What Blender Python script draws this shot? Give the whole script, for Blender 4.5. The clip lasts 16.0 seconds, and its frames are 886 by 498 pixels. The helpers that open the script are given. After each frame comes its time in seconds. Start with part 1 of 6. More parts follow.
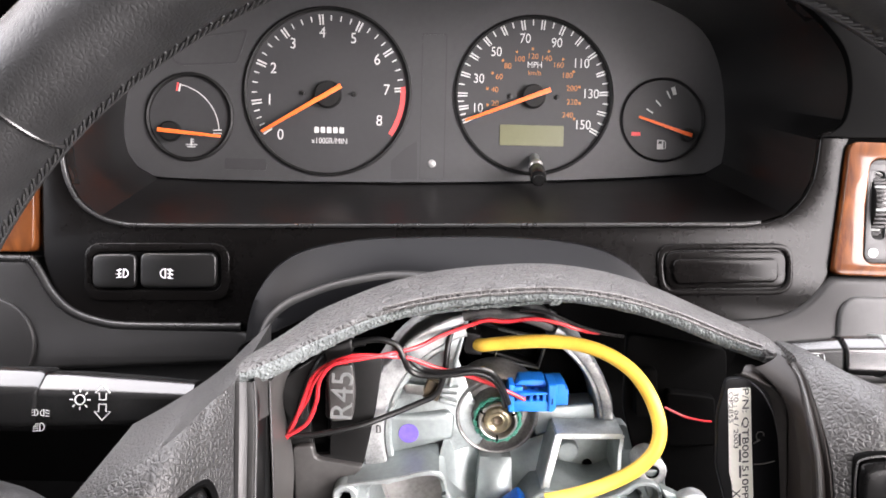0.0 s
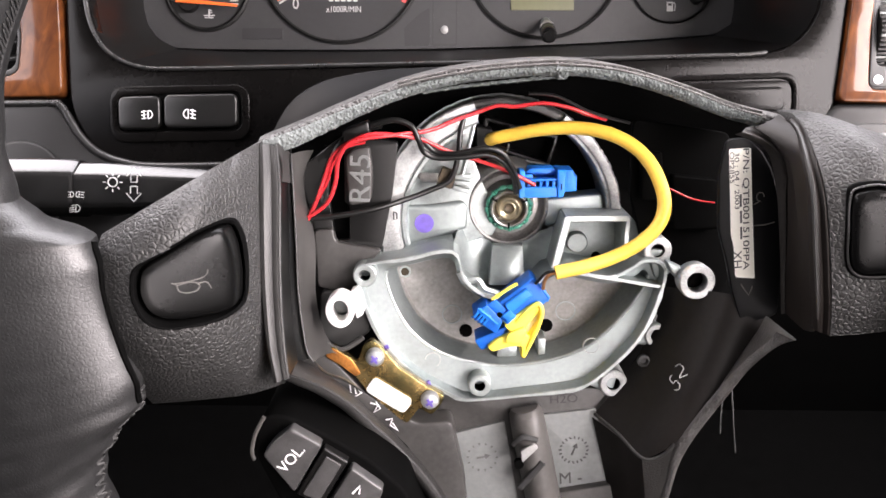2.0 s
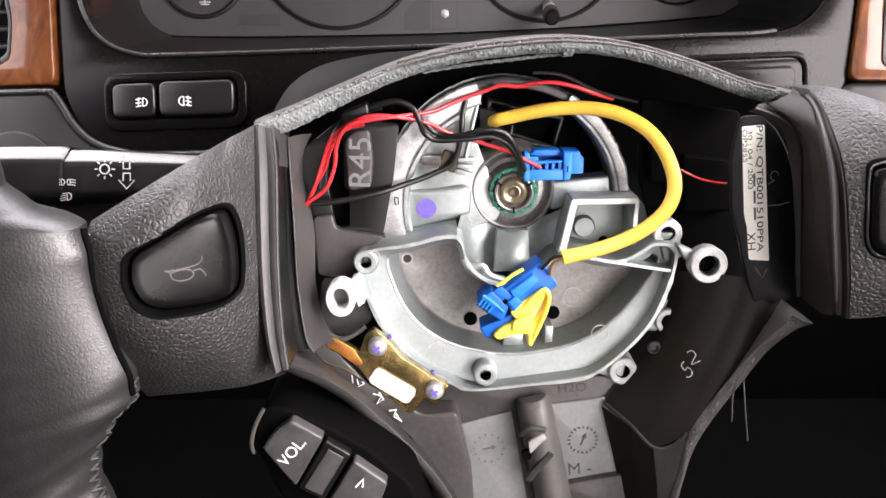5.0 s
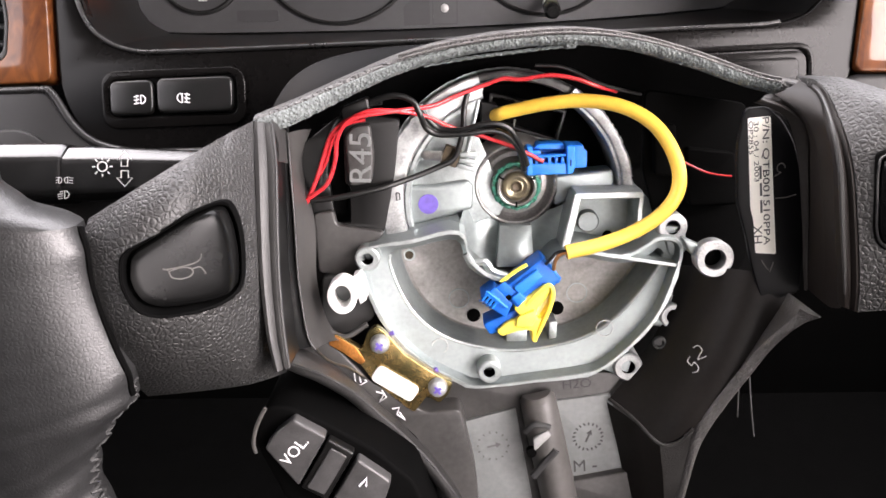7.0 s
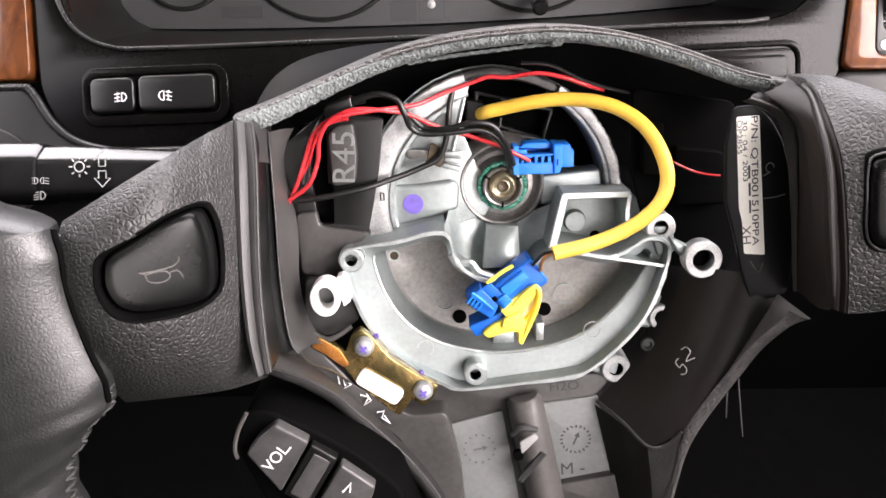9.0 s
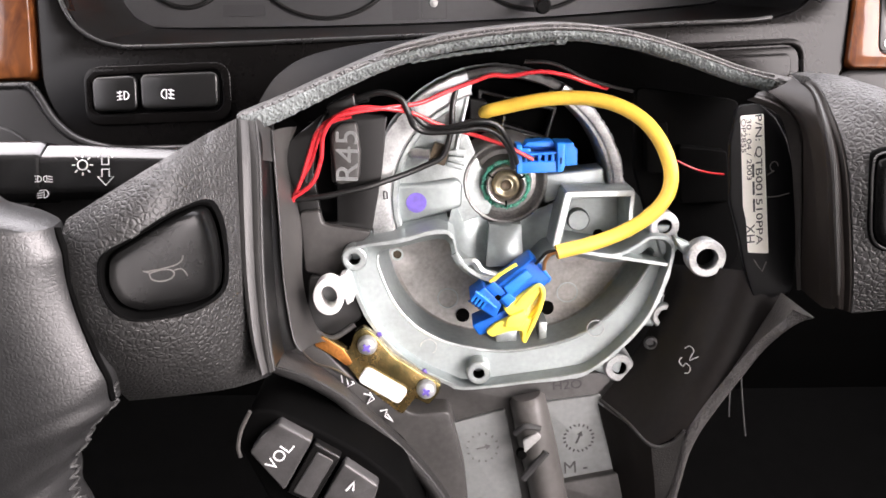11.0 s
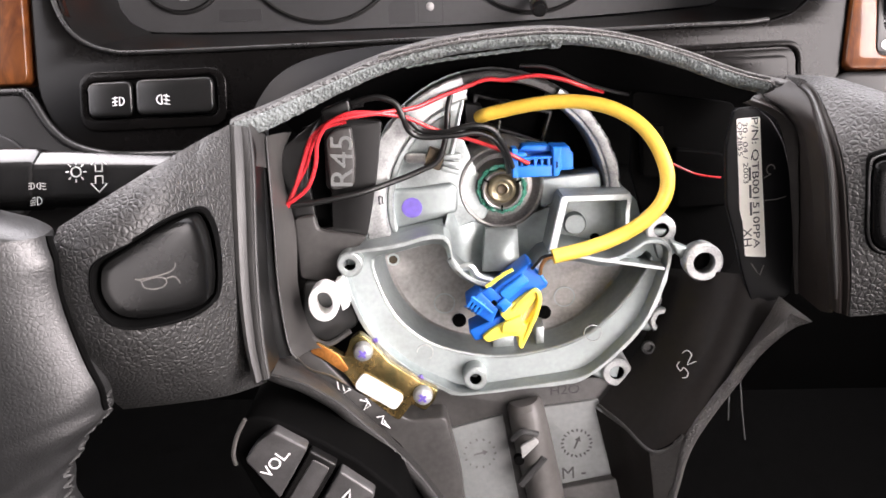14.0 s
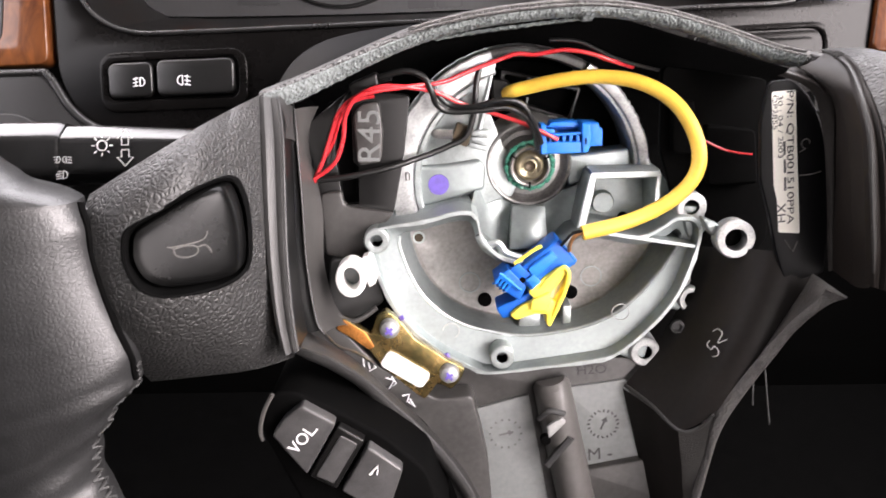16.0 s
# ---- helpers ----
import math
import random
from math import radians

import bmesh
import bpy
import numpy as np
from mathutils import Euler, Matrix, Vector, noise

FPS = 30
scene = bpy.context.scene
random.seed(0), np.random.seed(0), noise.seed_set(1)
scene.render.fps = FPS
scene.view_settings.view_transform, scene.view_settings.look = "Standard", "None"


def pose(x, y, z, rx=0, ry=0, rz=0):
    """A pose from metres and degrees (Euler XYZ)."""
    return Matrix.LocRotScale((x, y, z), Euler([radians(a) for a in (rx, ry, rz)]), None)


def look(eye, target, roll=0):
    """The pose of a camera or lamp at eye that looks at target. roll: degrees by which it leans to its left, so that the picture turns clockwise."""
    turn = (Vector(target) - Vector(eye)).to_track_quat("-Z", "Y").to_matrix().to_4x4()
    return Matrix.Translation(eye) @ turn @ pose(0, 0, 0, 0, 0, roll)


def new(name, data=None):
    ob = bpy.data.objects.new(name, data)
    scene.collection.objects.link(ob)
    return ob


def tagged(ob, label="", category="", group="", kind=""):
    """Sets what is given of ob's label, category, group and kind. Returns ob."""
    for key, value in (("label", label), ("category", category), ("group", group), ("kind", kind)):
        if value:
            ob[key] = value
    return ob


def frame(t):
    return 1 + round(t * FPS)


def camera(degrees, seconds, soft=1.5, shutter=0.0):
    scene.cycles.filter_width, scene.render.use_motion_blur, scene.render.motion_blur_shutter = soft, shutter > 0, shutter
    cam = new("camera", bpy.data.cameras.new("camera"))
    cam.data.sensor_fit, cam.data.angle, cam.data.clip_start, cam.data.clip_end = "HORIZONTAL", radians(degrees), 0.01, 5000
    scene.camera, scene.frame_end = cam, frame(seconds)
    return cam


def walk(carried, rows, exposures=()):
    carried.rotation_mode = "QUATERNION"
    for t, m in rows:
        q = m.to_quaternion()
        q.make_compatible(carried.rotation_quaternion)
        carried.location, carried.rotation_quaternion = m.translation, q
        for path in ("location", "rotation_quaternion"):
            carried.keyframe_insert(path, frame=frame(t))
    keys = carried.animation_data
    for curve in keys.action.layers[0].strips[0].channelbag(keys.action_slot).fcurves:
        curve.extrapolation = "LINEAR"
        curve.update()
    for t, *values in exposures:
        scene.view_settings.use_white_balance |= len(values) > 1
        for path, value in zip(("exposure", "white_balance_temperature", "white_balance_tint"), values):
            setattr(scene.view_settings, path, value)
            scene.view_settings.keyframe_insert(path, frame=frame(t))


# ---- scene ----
from mathutils.bvhtree import BVHTree

cam = camera(57.0, 16.0, soft=1.6, shutter=0.5)
EYE, TILT = 1.05, -32.0
BASE = pose(0, 0, EYE, TILT, 0, 0)
ROWS = [
    (0.0, -0.00288, 0.00501, 0.06977, -1.238, 2.417, -1.279),
    (0.5, -0.00373, 0.00972, 0.06327, -1.258, 2.183, -1.019),
    (1.0, -0.005, 0.01408, 0.04982, -1.363, 1.882, -0.804),
    (1.5, -0.00496, 0.00962, 0.01307, -0.538, 0.17, -0.718),
    (2.0, -0.00064, -0.00656, 0.00123, -0.053, 0.244, -0.509),
    (2.5, 0.00059, -0.00583, 0.00032, 0.087, 0.507, -0.187),
    (3.0, 0.0003, -0.00287, -6e-05, 0.091, 0.145, -0.087),
    (3.5, 0.0, 0.0, 0.0, 0.0, 0.0, -0.0),
    (4.0, -0.00086, 0.00221, -0.00091, 0.017, -0.083, -0.027),
    (6.5, -0.00068, 0.00362, -0.00191, 0.289, -0.46, 0.538),
    (7.0, -0.00145, 0.0064, -0.00184, 0.184, -0.481, 0.583),
    (7.5, 0.0014, 0.00746, 0.00107, 0.116, -0.516, 0.599),
    (8.0, -0.00051, 0.00982, -0.00054, -0.163, -0.646, 0.558),
    (8.5, 0.00108, 0.01104, -0.00025, -0.391, -0.658, 0.688),
    (9.0, 0.0005, 0.01116, -1e-05, -0.49, -0.791, 0.708),
    (11.5, -0.00053, 0.01147, -0.00014, -0.447, -0.855, 0.663),
    (12.0, 0.00057, 0.01156, 0.00053, -0.461, -0.728, 0.78),
    (12.5, 2e-05, 0.01203, -0.00012, -0.466, -0.741, 0.803),
    (13.0, -0.00078, 0.01177, -0.00047, -0.469, -0.739, 0.826),
    (13.5, -0.00016, 0.01358, 0.00026, -0.446, -0.747, 0.906),
    (14.0, 0.00125, 0.01288, 0.00079, -0.415, -0.688, 0.995),
    (14.5, 0.00219, 0.01511, -7e-05, -0.403, -0.667, 1.077),
    (15.0, 0.00195, 0.01734, 0.00044, -0.742, -0.834, 1.269),
    (15.5, -0.00041, 0.01419, -0.00155, -0.62, -0.686, 1.159),
    (16.0, -0.00673, 0.01568, -0.00708, -0.034, -0.76, 0.752),
]

walk(cam, [(t, BASE @ pose(x, y, z, 90 + pitch, roll, yaw)) for t, x, y, z, yaw, pitch, roll in ROWS],
     exposures=[(0.0, 0.64, 6600, 18), (1.0, 0.58, 6600, 18), (2.0, 0.34, 6750, 20), (16.0, 0.34, 6750, 20)])

# ---- light: an overcast sky seen through the car's glass, and two rear fills ----
world = bpy.data.worlds.new("overcast_sky")
scene.world = world
world.use_nodes = True
wn = world.node_tree.nodes
sky = wn.new("ShaderNodeTexSky")
sky.sky_type, sky.sun_disc = "NISHITA", False
sky.sun_elevation, sky.sun_rotation = radians(48), radians(-60)
sky.air_density, sky.dust_density = 1.0, 4.0
wn["Background"].inputs["Strength"].default_value = 0.12
world.node_tree.links.new(sky.outputs["Color"], wn["Background"].inputs["Color"])
sun_data = bpy.data.lights.new("sun", "SUN")
sun_data.energy, sun_data.angle, sun_data.color = 0.5, radians(30), (1.0, 0.96, 0.9)
sun = new("sun", sun_data)
sun.matrix_world = look((0, 0, 3), (0.9, 0.7, 1.6))


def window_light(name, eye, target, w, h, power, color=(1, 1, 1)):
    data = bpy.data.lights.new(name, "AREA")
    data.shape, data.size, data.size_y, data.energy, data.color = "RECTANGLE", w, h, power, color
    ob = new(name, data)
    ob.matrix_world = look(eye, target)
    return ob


window_light("windscreen_light", (0.0, 0.64, 1.46), (0.0, 0.1, 0.8), 1.3, 0.8, 34.0, (0.95, 0.98, 1.0))
window_light("side_window_light", (-0.74, 0.22, 1.28), (0.05, 0.25, 0.85), 0.6, 0.42, 6.5, (0.97, 0.99, 1.0))
window_light("far_side_window_light", (0.74, 0.02, 1.32), (0.1, 0.3, 0.9), 0.75, 0.5, 37.0, (1.0, 0.98, 0.96))
# two fill lamps at the rear, added to brighten the pads and hub
window_light("rear_right_fill", (0.7, -0.7, 1.14), (0.1, 0.25, 0.9), 0.6, 0.4, 13.0, (1.0, 0.98, 0.96))
window_light("rear_fill", (0.2, -0.84, 1.02), (0.08, 0.25, 0.92), 0.8, 0.5, 3.6, (1.0, 0.98, 0.95))

# ---- frames of reference, x to the right, y up, z to the driver ----


def tilted(x, y, z, pitch, yaw=0.0):
    """A plane whose normal looks back to the driver, raised by pitch degrees and turned by yaw."""
    return BASE @ pose(x, y, z) @ pose(0, 0, 0, 90 - pitch, 0, yaw)


WHEEL = tilted(0.0255, 0.2977, 0.0145, -15)
FACIA = tilted(0.0000, 0.4130, 0.0700, -3, -2.6)
CLUSTER = tilted(0.0000, 0.5220, 0.1650, -5, -1)
STALK = tilted(-0.1300, 0.3050, 0.0200, 0)
MM = 0.001

# ---- materials ----


def material(name, color, rough=0.5, metal=0.0, vary=0.15, scale=120.0, bump=0.0, bump_scale=400.0, coat=0.0, cell=False, spec=0.5, second=None):
    """A surface with stains at one scale and grain at another; bump is the height of its relief in millimetres."""
    m = bpy.data.materials.new(name)
    m.use_nodes = True
    n, l = m.node_tree.nodes, m.node_tree.links
    b = n["Principled BSDF"]
    b.inputs["Metallic"].default_value = metal
    b.inputs["Specular IOR Level"].default_value = spec
    b.inputs["Coat Weight"].default_value = coat
    b.inputs["Coat Roughness"].default_value = 0.08
    co = n.new("ShaderNodeTexCoord")
    big, fine = n.new("ShaderNodeTexNoise"), n.new("ShaderNodeTexNoise")
    big.inputs["Scale"].default_value, big.inputs["Detail"].default_value = scale, 6
    fine.inputs["Scale"].default_value, fine.inputs["Detail"].default_value = scale * 9, 3
    for t in (big, fine):
        l.new(co.outputs["Object"], t.inputs["Vector"])
    mix = n.new("ShaderNodeMix")
    mix.data_type = "RGBA"
    dark = [c * (1 - vary) for c in color]
    light = [min(1, c * (1 + vary)) for c in color] if second is None else second
    mix.inputs["A"].default_value, mix.inputs["B"].default_value = (*dark, 1), (*light, 1)
    ramp = n.new("ShaderNodeMapRange")
    ramp.inputs["From Min"].default_value, ramp.inputs["From Max"].default_value = 0.35, 0.65
    add = n.new("ShaderNodeMath")
    add.operation = "MULTIPLY_ADD"
    add.inputs[1].default_value, add.inputs[2].default_value = 0.35, 0.0
    l.new(fine.outputs["Fac"], add.inputs[0])
    tot = n.new("ShaderNodeMath")
    tot.operation = "MULTIPLY_ADD"
    tot.inputs[1].default_value = 0.65
    l.new(big.outputs["Fac"], tot.inputs[0])
    l.new(add.outputs[0], tot.inputs[2])
    l.new(tot.outputs[0], ramp.inputs["Value"])
    l.new(ramp.outputs["Result"], mix.inputs["Factor"])
    l.new(mix.outputs["Result"], b.inputs["Base Color"])
    rr = n.new("ShaderNodeMapRange")
    rr.inputs["To Min"].default_value, rr.inputs["To Max"].default_value = max(0.02, rough * 0.85), min(1, rough * 1.15)
    l.new(tot.outputs[0], rr.inputs["Value"])
    l.new(rr.outputs["Result"], b.inputs["Roughness"])
    if bump:
        if cell == "crease":
            g = n.new("ShaderNodeTexVoronoi")
            g.feature = "DISTANCE_TO_EDGE"
            g.inputs["Scale"].default_value = bump_scale
            lim = n.new("ShaderNodeMapRange")
            lim.interpolation_type = "SMOOTHSTEP"
            lim.inputs["From Min"].default_value, lim.inputs["From Max"].default_value = 0.0, 0.3
            l.new(g.outputs["Distance"], lim.inputs["Value"])
            pore = n.new("ShaderNodeTexNoise")
            pore.inputs["Scale"].default_value, pore.inputs["Detail"].default_value = bump_scale * 3.2, 3
            l.new(co.outputs["Object"], pore.inputs["Vector"])
            both = n.new("ShaderNodeMath")
            both.operation = "MULTIPLY_ADD"
            both.inputs[1].default_value = 0.55
            l.new(pore.outputs["Fac"], both.inputs[0])
            l.new(lim.outputs["Result"], both.inputs[2])
            out = both.outputs[0]
        elif cell:
            g = n.new("ShaderNodeTexVoronoi")
            g.feature = "SMOOTH_F1"
            g.inputs["Smoothness"].default_value = 0.3
            g.inputs["Scale"].default_value = bump_scale
            lim = n.new("ShaderNodeMapRange")
            lim.interpolation_type = "SMOOTHSTEP"
            lim.inputs["From Min"].default_value, lim.inputs["From Max"].default_value = 0.8, 0.1
            l.new(g.outputs["Distance"], lim.inputs["Value"])
            out = lim.outputs["Result"]
        else:
            g = n.new("ShaderNodeTexNoise")
            g.inputs["Scale"].default_value, g.inputs["Detail"].default_value = bump_scale, 4
            out = g.outputs["Fac"]
        warp = n.new("ShaderNodeTexNoise")
        warp.inputs["Scale"].default_value = bump_scale * 0.7
        wadd = n.new("ShaderNodeVectorMath")
        wadd.operation = "MULTIPLY_ADD"
        wadd.inputs[1].default_value = (0.8 / bump_scale,) * 3
        l.new(co.outputs["Object"], warp.inputs["Vector"])
        l.new(warp.outputs["Color"], wadd.inputs[0])
        l.new(co.outputs["Object"], wadd.inputs[2])
        l.new(wadd.outputs[0], g.inputs["Vector"])
        bp = n.new("ShaderNodeBump")
        bp.inputs["Strength"].default_value = 1.0
        bp.inputs["Distance"].default_value = bump * MM
        l.new(out, bp.inputs["Height"])
        l.new(bp.outputs["Normal"], b.inputs["Normal"])
    return m


def wood_material():
    m = material("burr_walnut", (0.2, 0.075, 0.025), 0.42, spec=0.12, vary=0.2, scale=60, coat=0.35)
    n, l = m.node_tree.nodes, m.node_tree.links
    co = n.new("ShaderNodeTexCoord")
    mp = n.new("ShaderNodeMapping")
    mp.inputs["Scale"].default_value = (70, 26, 60)
    w = n.new("ShaderNodeTexNoise")
    w.inputs["Scale"].default_value, w.inputs["Detail"].default_value, w.inputs["Distortion"].default_value = 1.4, 9, 1.6
    r = n.new("ShaderNodeValToRGB")
    e = r.color_ramp.elements
    e[0].position, e[0].color = 0.3, (0.035, 0.009, 0.003, 1)
    e[1].position, e[1].color = 0.7, (0.11, 0.036, 0.009, 1)
    l.new(co.outputs["Object"], mp.inputs["Vector"])
    l.new(mp.outputs[0], w.inputs["Vector"])
    l.new(w.outputs["Fac"], r.inputs["Fac"])
    l.new(r.outputs["Color"], n["Principled BSDF"].inputs["Base Color"])
    return m


M_LEATHER = material("rim_leather", (0.014, 0.0141, 0.0143), 0.4, vary=0.35, scale=25, bump=0.034, bump_scale=800, cell="crease")
M_PAD = material("grained_pad_plastic", (0.0125, 0.0123, 0.012), 0.52, spec=0.5, vary=0.25, scale=30, bump=0.19, bump_scale=590, cell="crease")
# lighter copy of the pad plastic for the light on the arch top
M_ARCH = material("lit_pad_skin", (0.04, 0.039, 0.038), 0.5, spec=0.5, vary=0.35, scale=140, bump=0.6, bump_scale=380, cell="crease")
M_FRAY = material("frayed_pad_edge", (0.12, 0.132, 0.13), 0.85, spec=0.15, vary=0.42, scale=420, bump=0.36, bump_scale=930, cell=True)
M_BLACKLEATHER = material("black_leather", (0.018, 0.0175, 0.017), 0.55, spec=0.35, vary=0.3, scale=40, bump=0.1, bump_scale=760, cell="crease")
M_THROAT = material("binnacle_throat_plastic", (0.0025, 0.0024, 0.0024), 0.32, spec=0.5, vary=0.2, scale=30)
M_COWL = material("cowl_plastic", (0.0034, 0.0035, 0.004), 0.4, spec=0.11, vary=0.12, scale=40, bump=0.02, bump_scale=1500)
M_LEDGE = material("ledge_plastic", (0.0028, 0.0023, 0.0023), 0.32, spec=0.27, vary=0.2, scale=30)
M_EDGE = material("polished_edge_plastic", (0.012, 0.0118, 0.0118), 0.28, spec=0.55, vary=0.15, scale=60)
M_PALE = material("pale_grey_plastic", (0.27, 0.27, 0.265), 0.5, vary=0.15, scale=90)
M_BUTTON = material("satin_button_plastic", (0.0026, 0.0026, 0.0026), 0.25, spec=0.1, vary=0.2, scale=80, bump=0.006, bump_scale=1500)
M_STALK = material("glossy_stalk_plastic", (0.005, 0.005, 0.005), 0.24, spec=0.55, vary=0.2, scale=60, bump=0.006, bump_scale=1500)
M_STRIP = material("satin_black_strip", (0.02, 0.0195, 0.019), 0.48, spec=0.36, vary=0.25, scale=60, bump=0.02, bump_scale=900)
M_KEY = material("soft_touch_key", (0.042, 0.041, 0.041), 0.42, vary=0.25, scale=200, bump=0.05, bump_scale=1500)
M_WORN = material("worn_leather", (0.065, 0.062, 0.06), 0.5, vary=0.4, scale=200, bump=0.15, bump_scale=900, cell="crease")
M_FLAP = material("smooth_worn_leather", (0.017, 0.016, 0.015), 0.55, spec=0.4, vary=0.3, scale=60, bump=0.06, bump_scale=900, cell="crease")
M_EDGELEATHER = material("pebbled_edge_leather", (0.036, 0.034, 0.033), 0.5, vary=0.4, scale=200, bump=0.17, bump_scale=800, cell="crease")
M_BLACK = material("black_plastic", (0.0055, 0.0054, 0.0053), 0.3, spec=0.35, vary=0.25, scale=60, bump=0.02, bump_scale=1500)
M_MATT = material("matt_black_plastic", (0.018, 0.018, 0.018), 0.6, vary=0.3, scale=40, bump=0.05, bump_scale=1800)
M_TRAY = material("moulded_tray_plastic", (0.036, 0.0345, 0.033), 0.42, vary=0.4, scale=45, bump=0.03, bump_scale=900)
M_GREY = material("grey_moulded_plastic", (0.135, 0.143, 0.14), 0.5, vary=0.18, scale=50, bump=0.03, bump_scale=900)
M_POST = material("dark_grey_moulded_plastic", (0.07, 0.066, 0.063), 0.45, vary=0.2, scale=50, bump=0.03, bump_scale=900)
M_DASH = material("dashboard_plastic", (0.0085, 0.0083, 0.0083), 0.48, spec=0.27, vary=0.15, scale=30, bump=0.08, bump_scale=1600)
M_FACIA = material("black_facia_plastic", (0.003, 0.0027, 0.0026), 0.22, spec=0.1, vary=0.15, scale=30)
M_SLOPE = material("sloping_panel_plastic", (0.0085, 0.0072, 0.0066), 0.5, spec=0.14, vary=0.3, scale=45, bump=0.03, bump_scale=900)
M_BROWNBLACK = material("brownish_black_plastic", (0.0085, 0.007, 0.0063), 0.42, spec=0.14, vary=0.25, scale=60, bump=0.02, bump_scale=900)
M_RIDGE = material("lit_brown_plastic", (0.022, 0.0195, 0.018), 0.4, spec=0.3, vary=0.3, scale=60, bump=0.02, bump_scale=900)
# near black for dark parts, and for shade in holes, gaps and recesses
M_DARK = material("dark_plastic_and_shade", (0.0013, 0.0013, 0.0013), 0.75, spec=0.03, vary=0.3, scale=30)
M_METAL = material("cast_zinc", (0.297, 0.332, 0.329), 0.45, metal=0.72, vary=0.15, scale=55, bump=0.028, bump_scale=420)
M_BOWL = material("grimy_bowl_floor", (0.27, 0.26, 0.25), 0.5, metal=0.35, vary=0.32, scale=70, bump=0.06, bump_scale=700)
M_TAN = material("tan_plated_bolt", (0.26, 0.225, 0.15), 0.34, metal=0.8, vary=0.4, scale=260)
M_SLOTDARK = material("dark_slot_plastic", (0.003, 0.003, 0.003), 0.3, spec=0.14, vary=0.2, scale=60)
M_ORANGEPLATE = material("orange_tinged_plating", (0.5, 0.2, 0.05), 0.3, metal=0.8, vary=0.4, scale=150)
M_SCUFF = material("scuffed_zinc", (0.38, 0.39, 0.387), 0.46, metal=0.7, vary=0.35, scale=140, bump=0.1, bump_scale=500)
# dirt on the boss, darkened further for the shade of its recess
M_BOSS = material("grimy_shaded_boss", (0.2, 0.195, 0.188), 0.38, metal=0.7, vary=0.45, scale=110, bump=0.06, bump_scale=500)
M_ZINC_SHADE = material("shaded_zinc", (0.035, 0.034, 0.033), 0.45, metal=0.3, vary=0.6, scale=120, bump=0.08, bump_scale=500)
M_RAWMETAL = material("bright_machined_zinc", (0.425, 0.465, 0.46), 0.41, metal=0.8, vary=0.22, scale=160, bump=0.05, bump_scale=1200)
M_STEEL = material("plated_steel", (0.42, 0.41, 0.39), 0.38, metal=0.9, vary=0.25, scale=300)
M_BRASS = material("yellow_passivated_steel", (0.36, 0.3, 0.13), 0.27, metal=0.95, vary=0.5, scale=70, second=(0.5, 0.33, 0.13))
M_BOLT = material("dull_brown_steel", (0.07, 0.052, 0.032), 0.6, metal=0.4, vary=0.4, scale=300)
M_GREEN = material("green_threadlock", (0.015, 0.22, 0.14), 0.3, vary=0.5, scale=160, second=(0.06, 0.24, 0.17))
M_PURPLE = material("purple_ink", (0.12, 0.08, 0.36), 0.5, vary=0.3, scale=400)
M_WHITE = material("white_plastic", (0.66, 0.66, 0.65), 0.45, vary=0.05, scale=80)
M_PAPER = material("paper_label", (0.88, 0.86, 0.78), 0.6, vary=0.05, scale=90)
M_INK = material("black_ink", (0.03, 0.03, 0.03), 0.6, vary=0.3, scale=300)
M_FAINT = material("faint_grey_ink", (0.075, 0.077, 0.075), 0.6, vary=0.3, scale=300)
M_MARK = material("white_print", (0.75, 0.75, 0.75), 0.6, vary=0.05, scale=200)
M_DIAL = material("dial_print", (0.44, 0.44, 0.43), 0.6, vary=0.08, scale=200)
M_DULLMARK = material("dull_scratch", (0.075, 0.07, 0.066), 0.7, vary=0.3, scale=300)
M_DULLWIRE = material("dull_grey_wire_sleeve", (0.01, 0.01, 0.0096), 0.6, vary=0.2, scale=300)
M_ORANGE = material("orange_needle", (0.85, 0.14, 0.025), 0.4, vary=0.05, scale=100)
M_ORANGEPRINT = material("orange_print", (0.36, 0.13, 0.03), 0.6, vary=0.1, scale=200)
M_REDPRINT = material("red_print", (0.6, 0.06, 0.06), 0.6, vary=0.1, scale=200)
M_RED = material("red_wire_sleeve", (0.47, 0.022, 0.028), 0.28, vary=0.12, scale=150)
M_WIRE = material("black_wire_sleeve", (0.007, 0.007, 0.007), 0.32, spec=0.4, vary=0.2, scale=150)
M_YELLOW = material("yellow_cable_sleeve", (0.8, 0.5, 0.065), 0.42, vary=0.08, scale=70, bump=0.02, bump_scale=500)
M_CLIP = material("yellow_clip_plastic", (0.9, 0.7, 0.08), 0.4, vary=0.05, scale=90)
M_BLUE = material("blue_connector_plastic", (0.008, 0.16, 0.62), 0.38, spec=0.3, vary=0.12, scale=200)
M_DEEPBLUE = material("deep_blue_connector_plastic", (0.004, 0.1, 0.46), 0.4, spec=0.25, vary=0.15, scale=200)
M_COPPER = material("copper_strands", (0.5, 0.24, 0.1), 0.35, metal=0.8, vary=0.2, scale=400)
M_LCD = material("lcd_glass", (0.125, 0.125, 0.075), 0.5, spec=0.25, vary=0.05, scale=60)
M_FACE = material("dial_face", (0.022, 0.022, 0.023), 0.55, vary=0.1, scale=40, bump=0.01, bump_scale=2500)
M_PANELFACE = material("cluster_face", (0.031, 0.031, 0.032), 0.5, vary=0.12, scale=30, bump=0.02, bump_scale=2500)
M_RINGBLACK = material("dial_ring", (0.006, 0.006, 0.006), 0.6, spec=0.25, vary=0.2, scale=100)
M_STITCH = material("dark_stitching", (0.02, 0.02, 0.02), 0.6, vary=0.3, scale=300)
M_WOOD = wood_material()
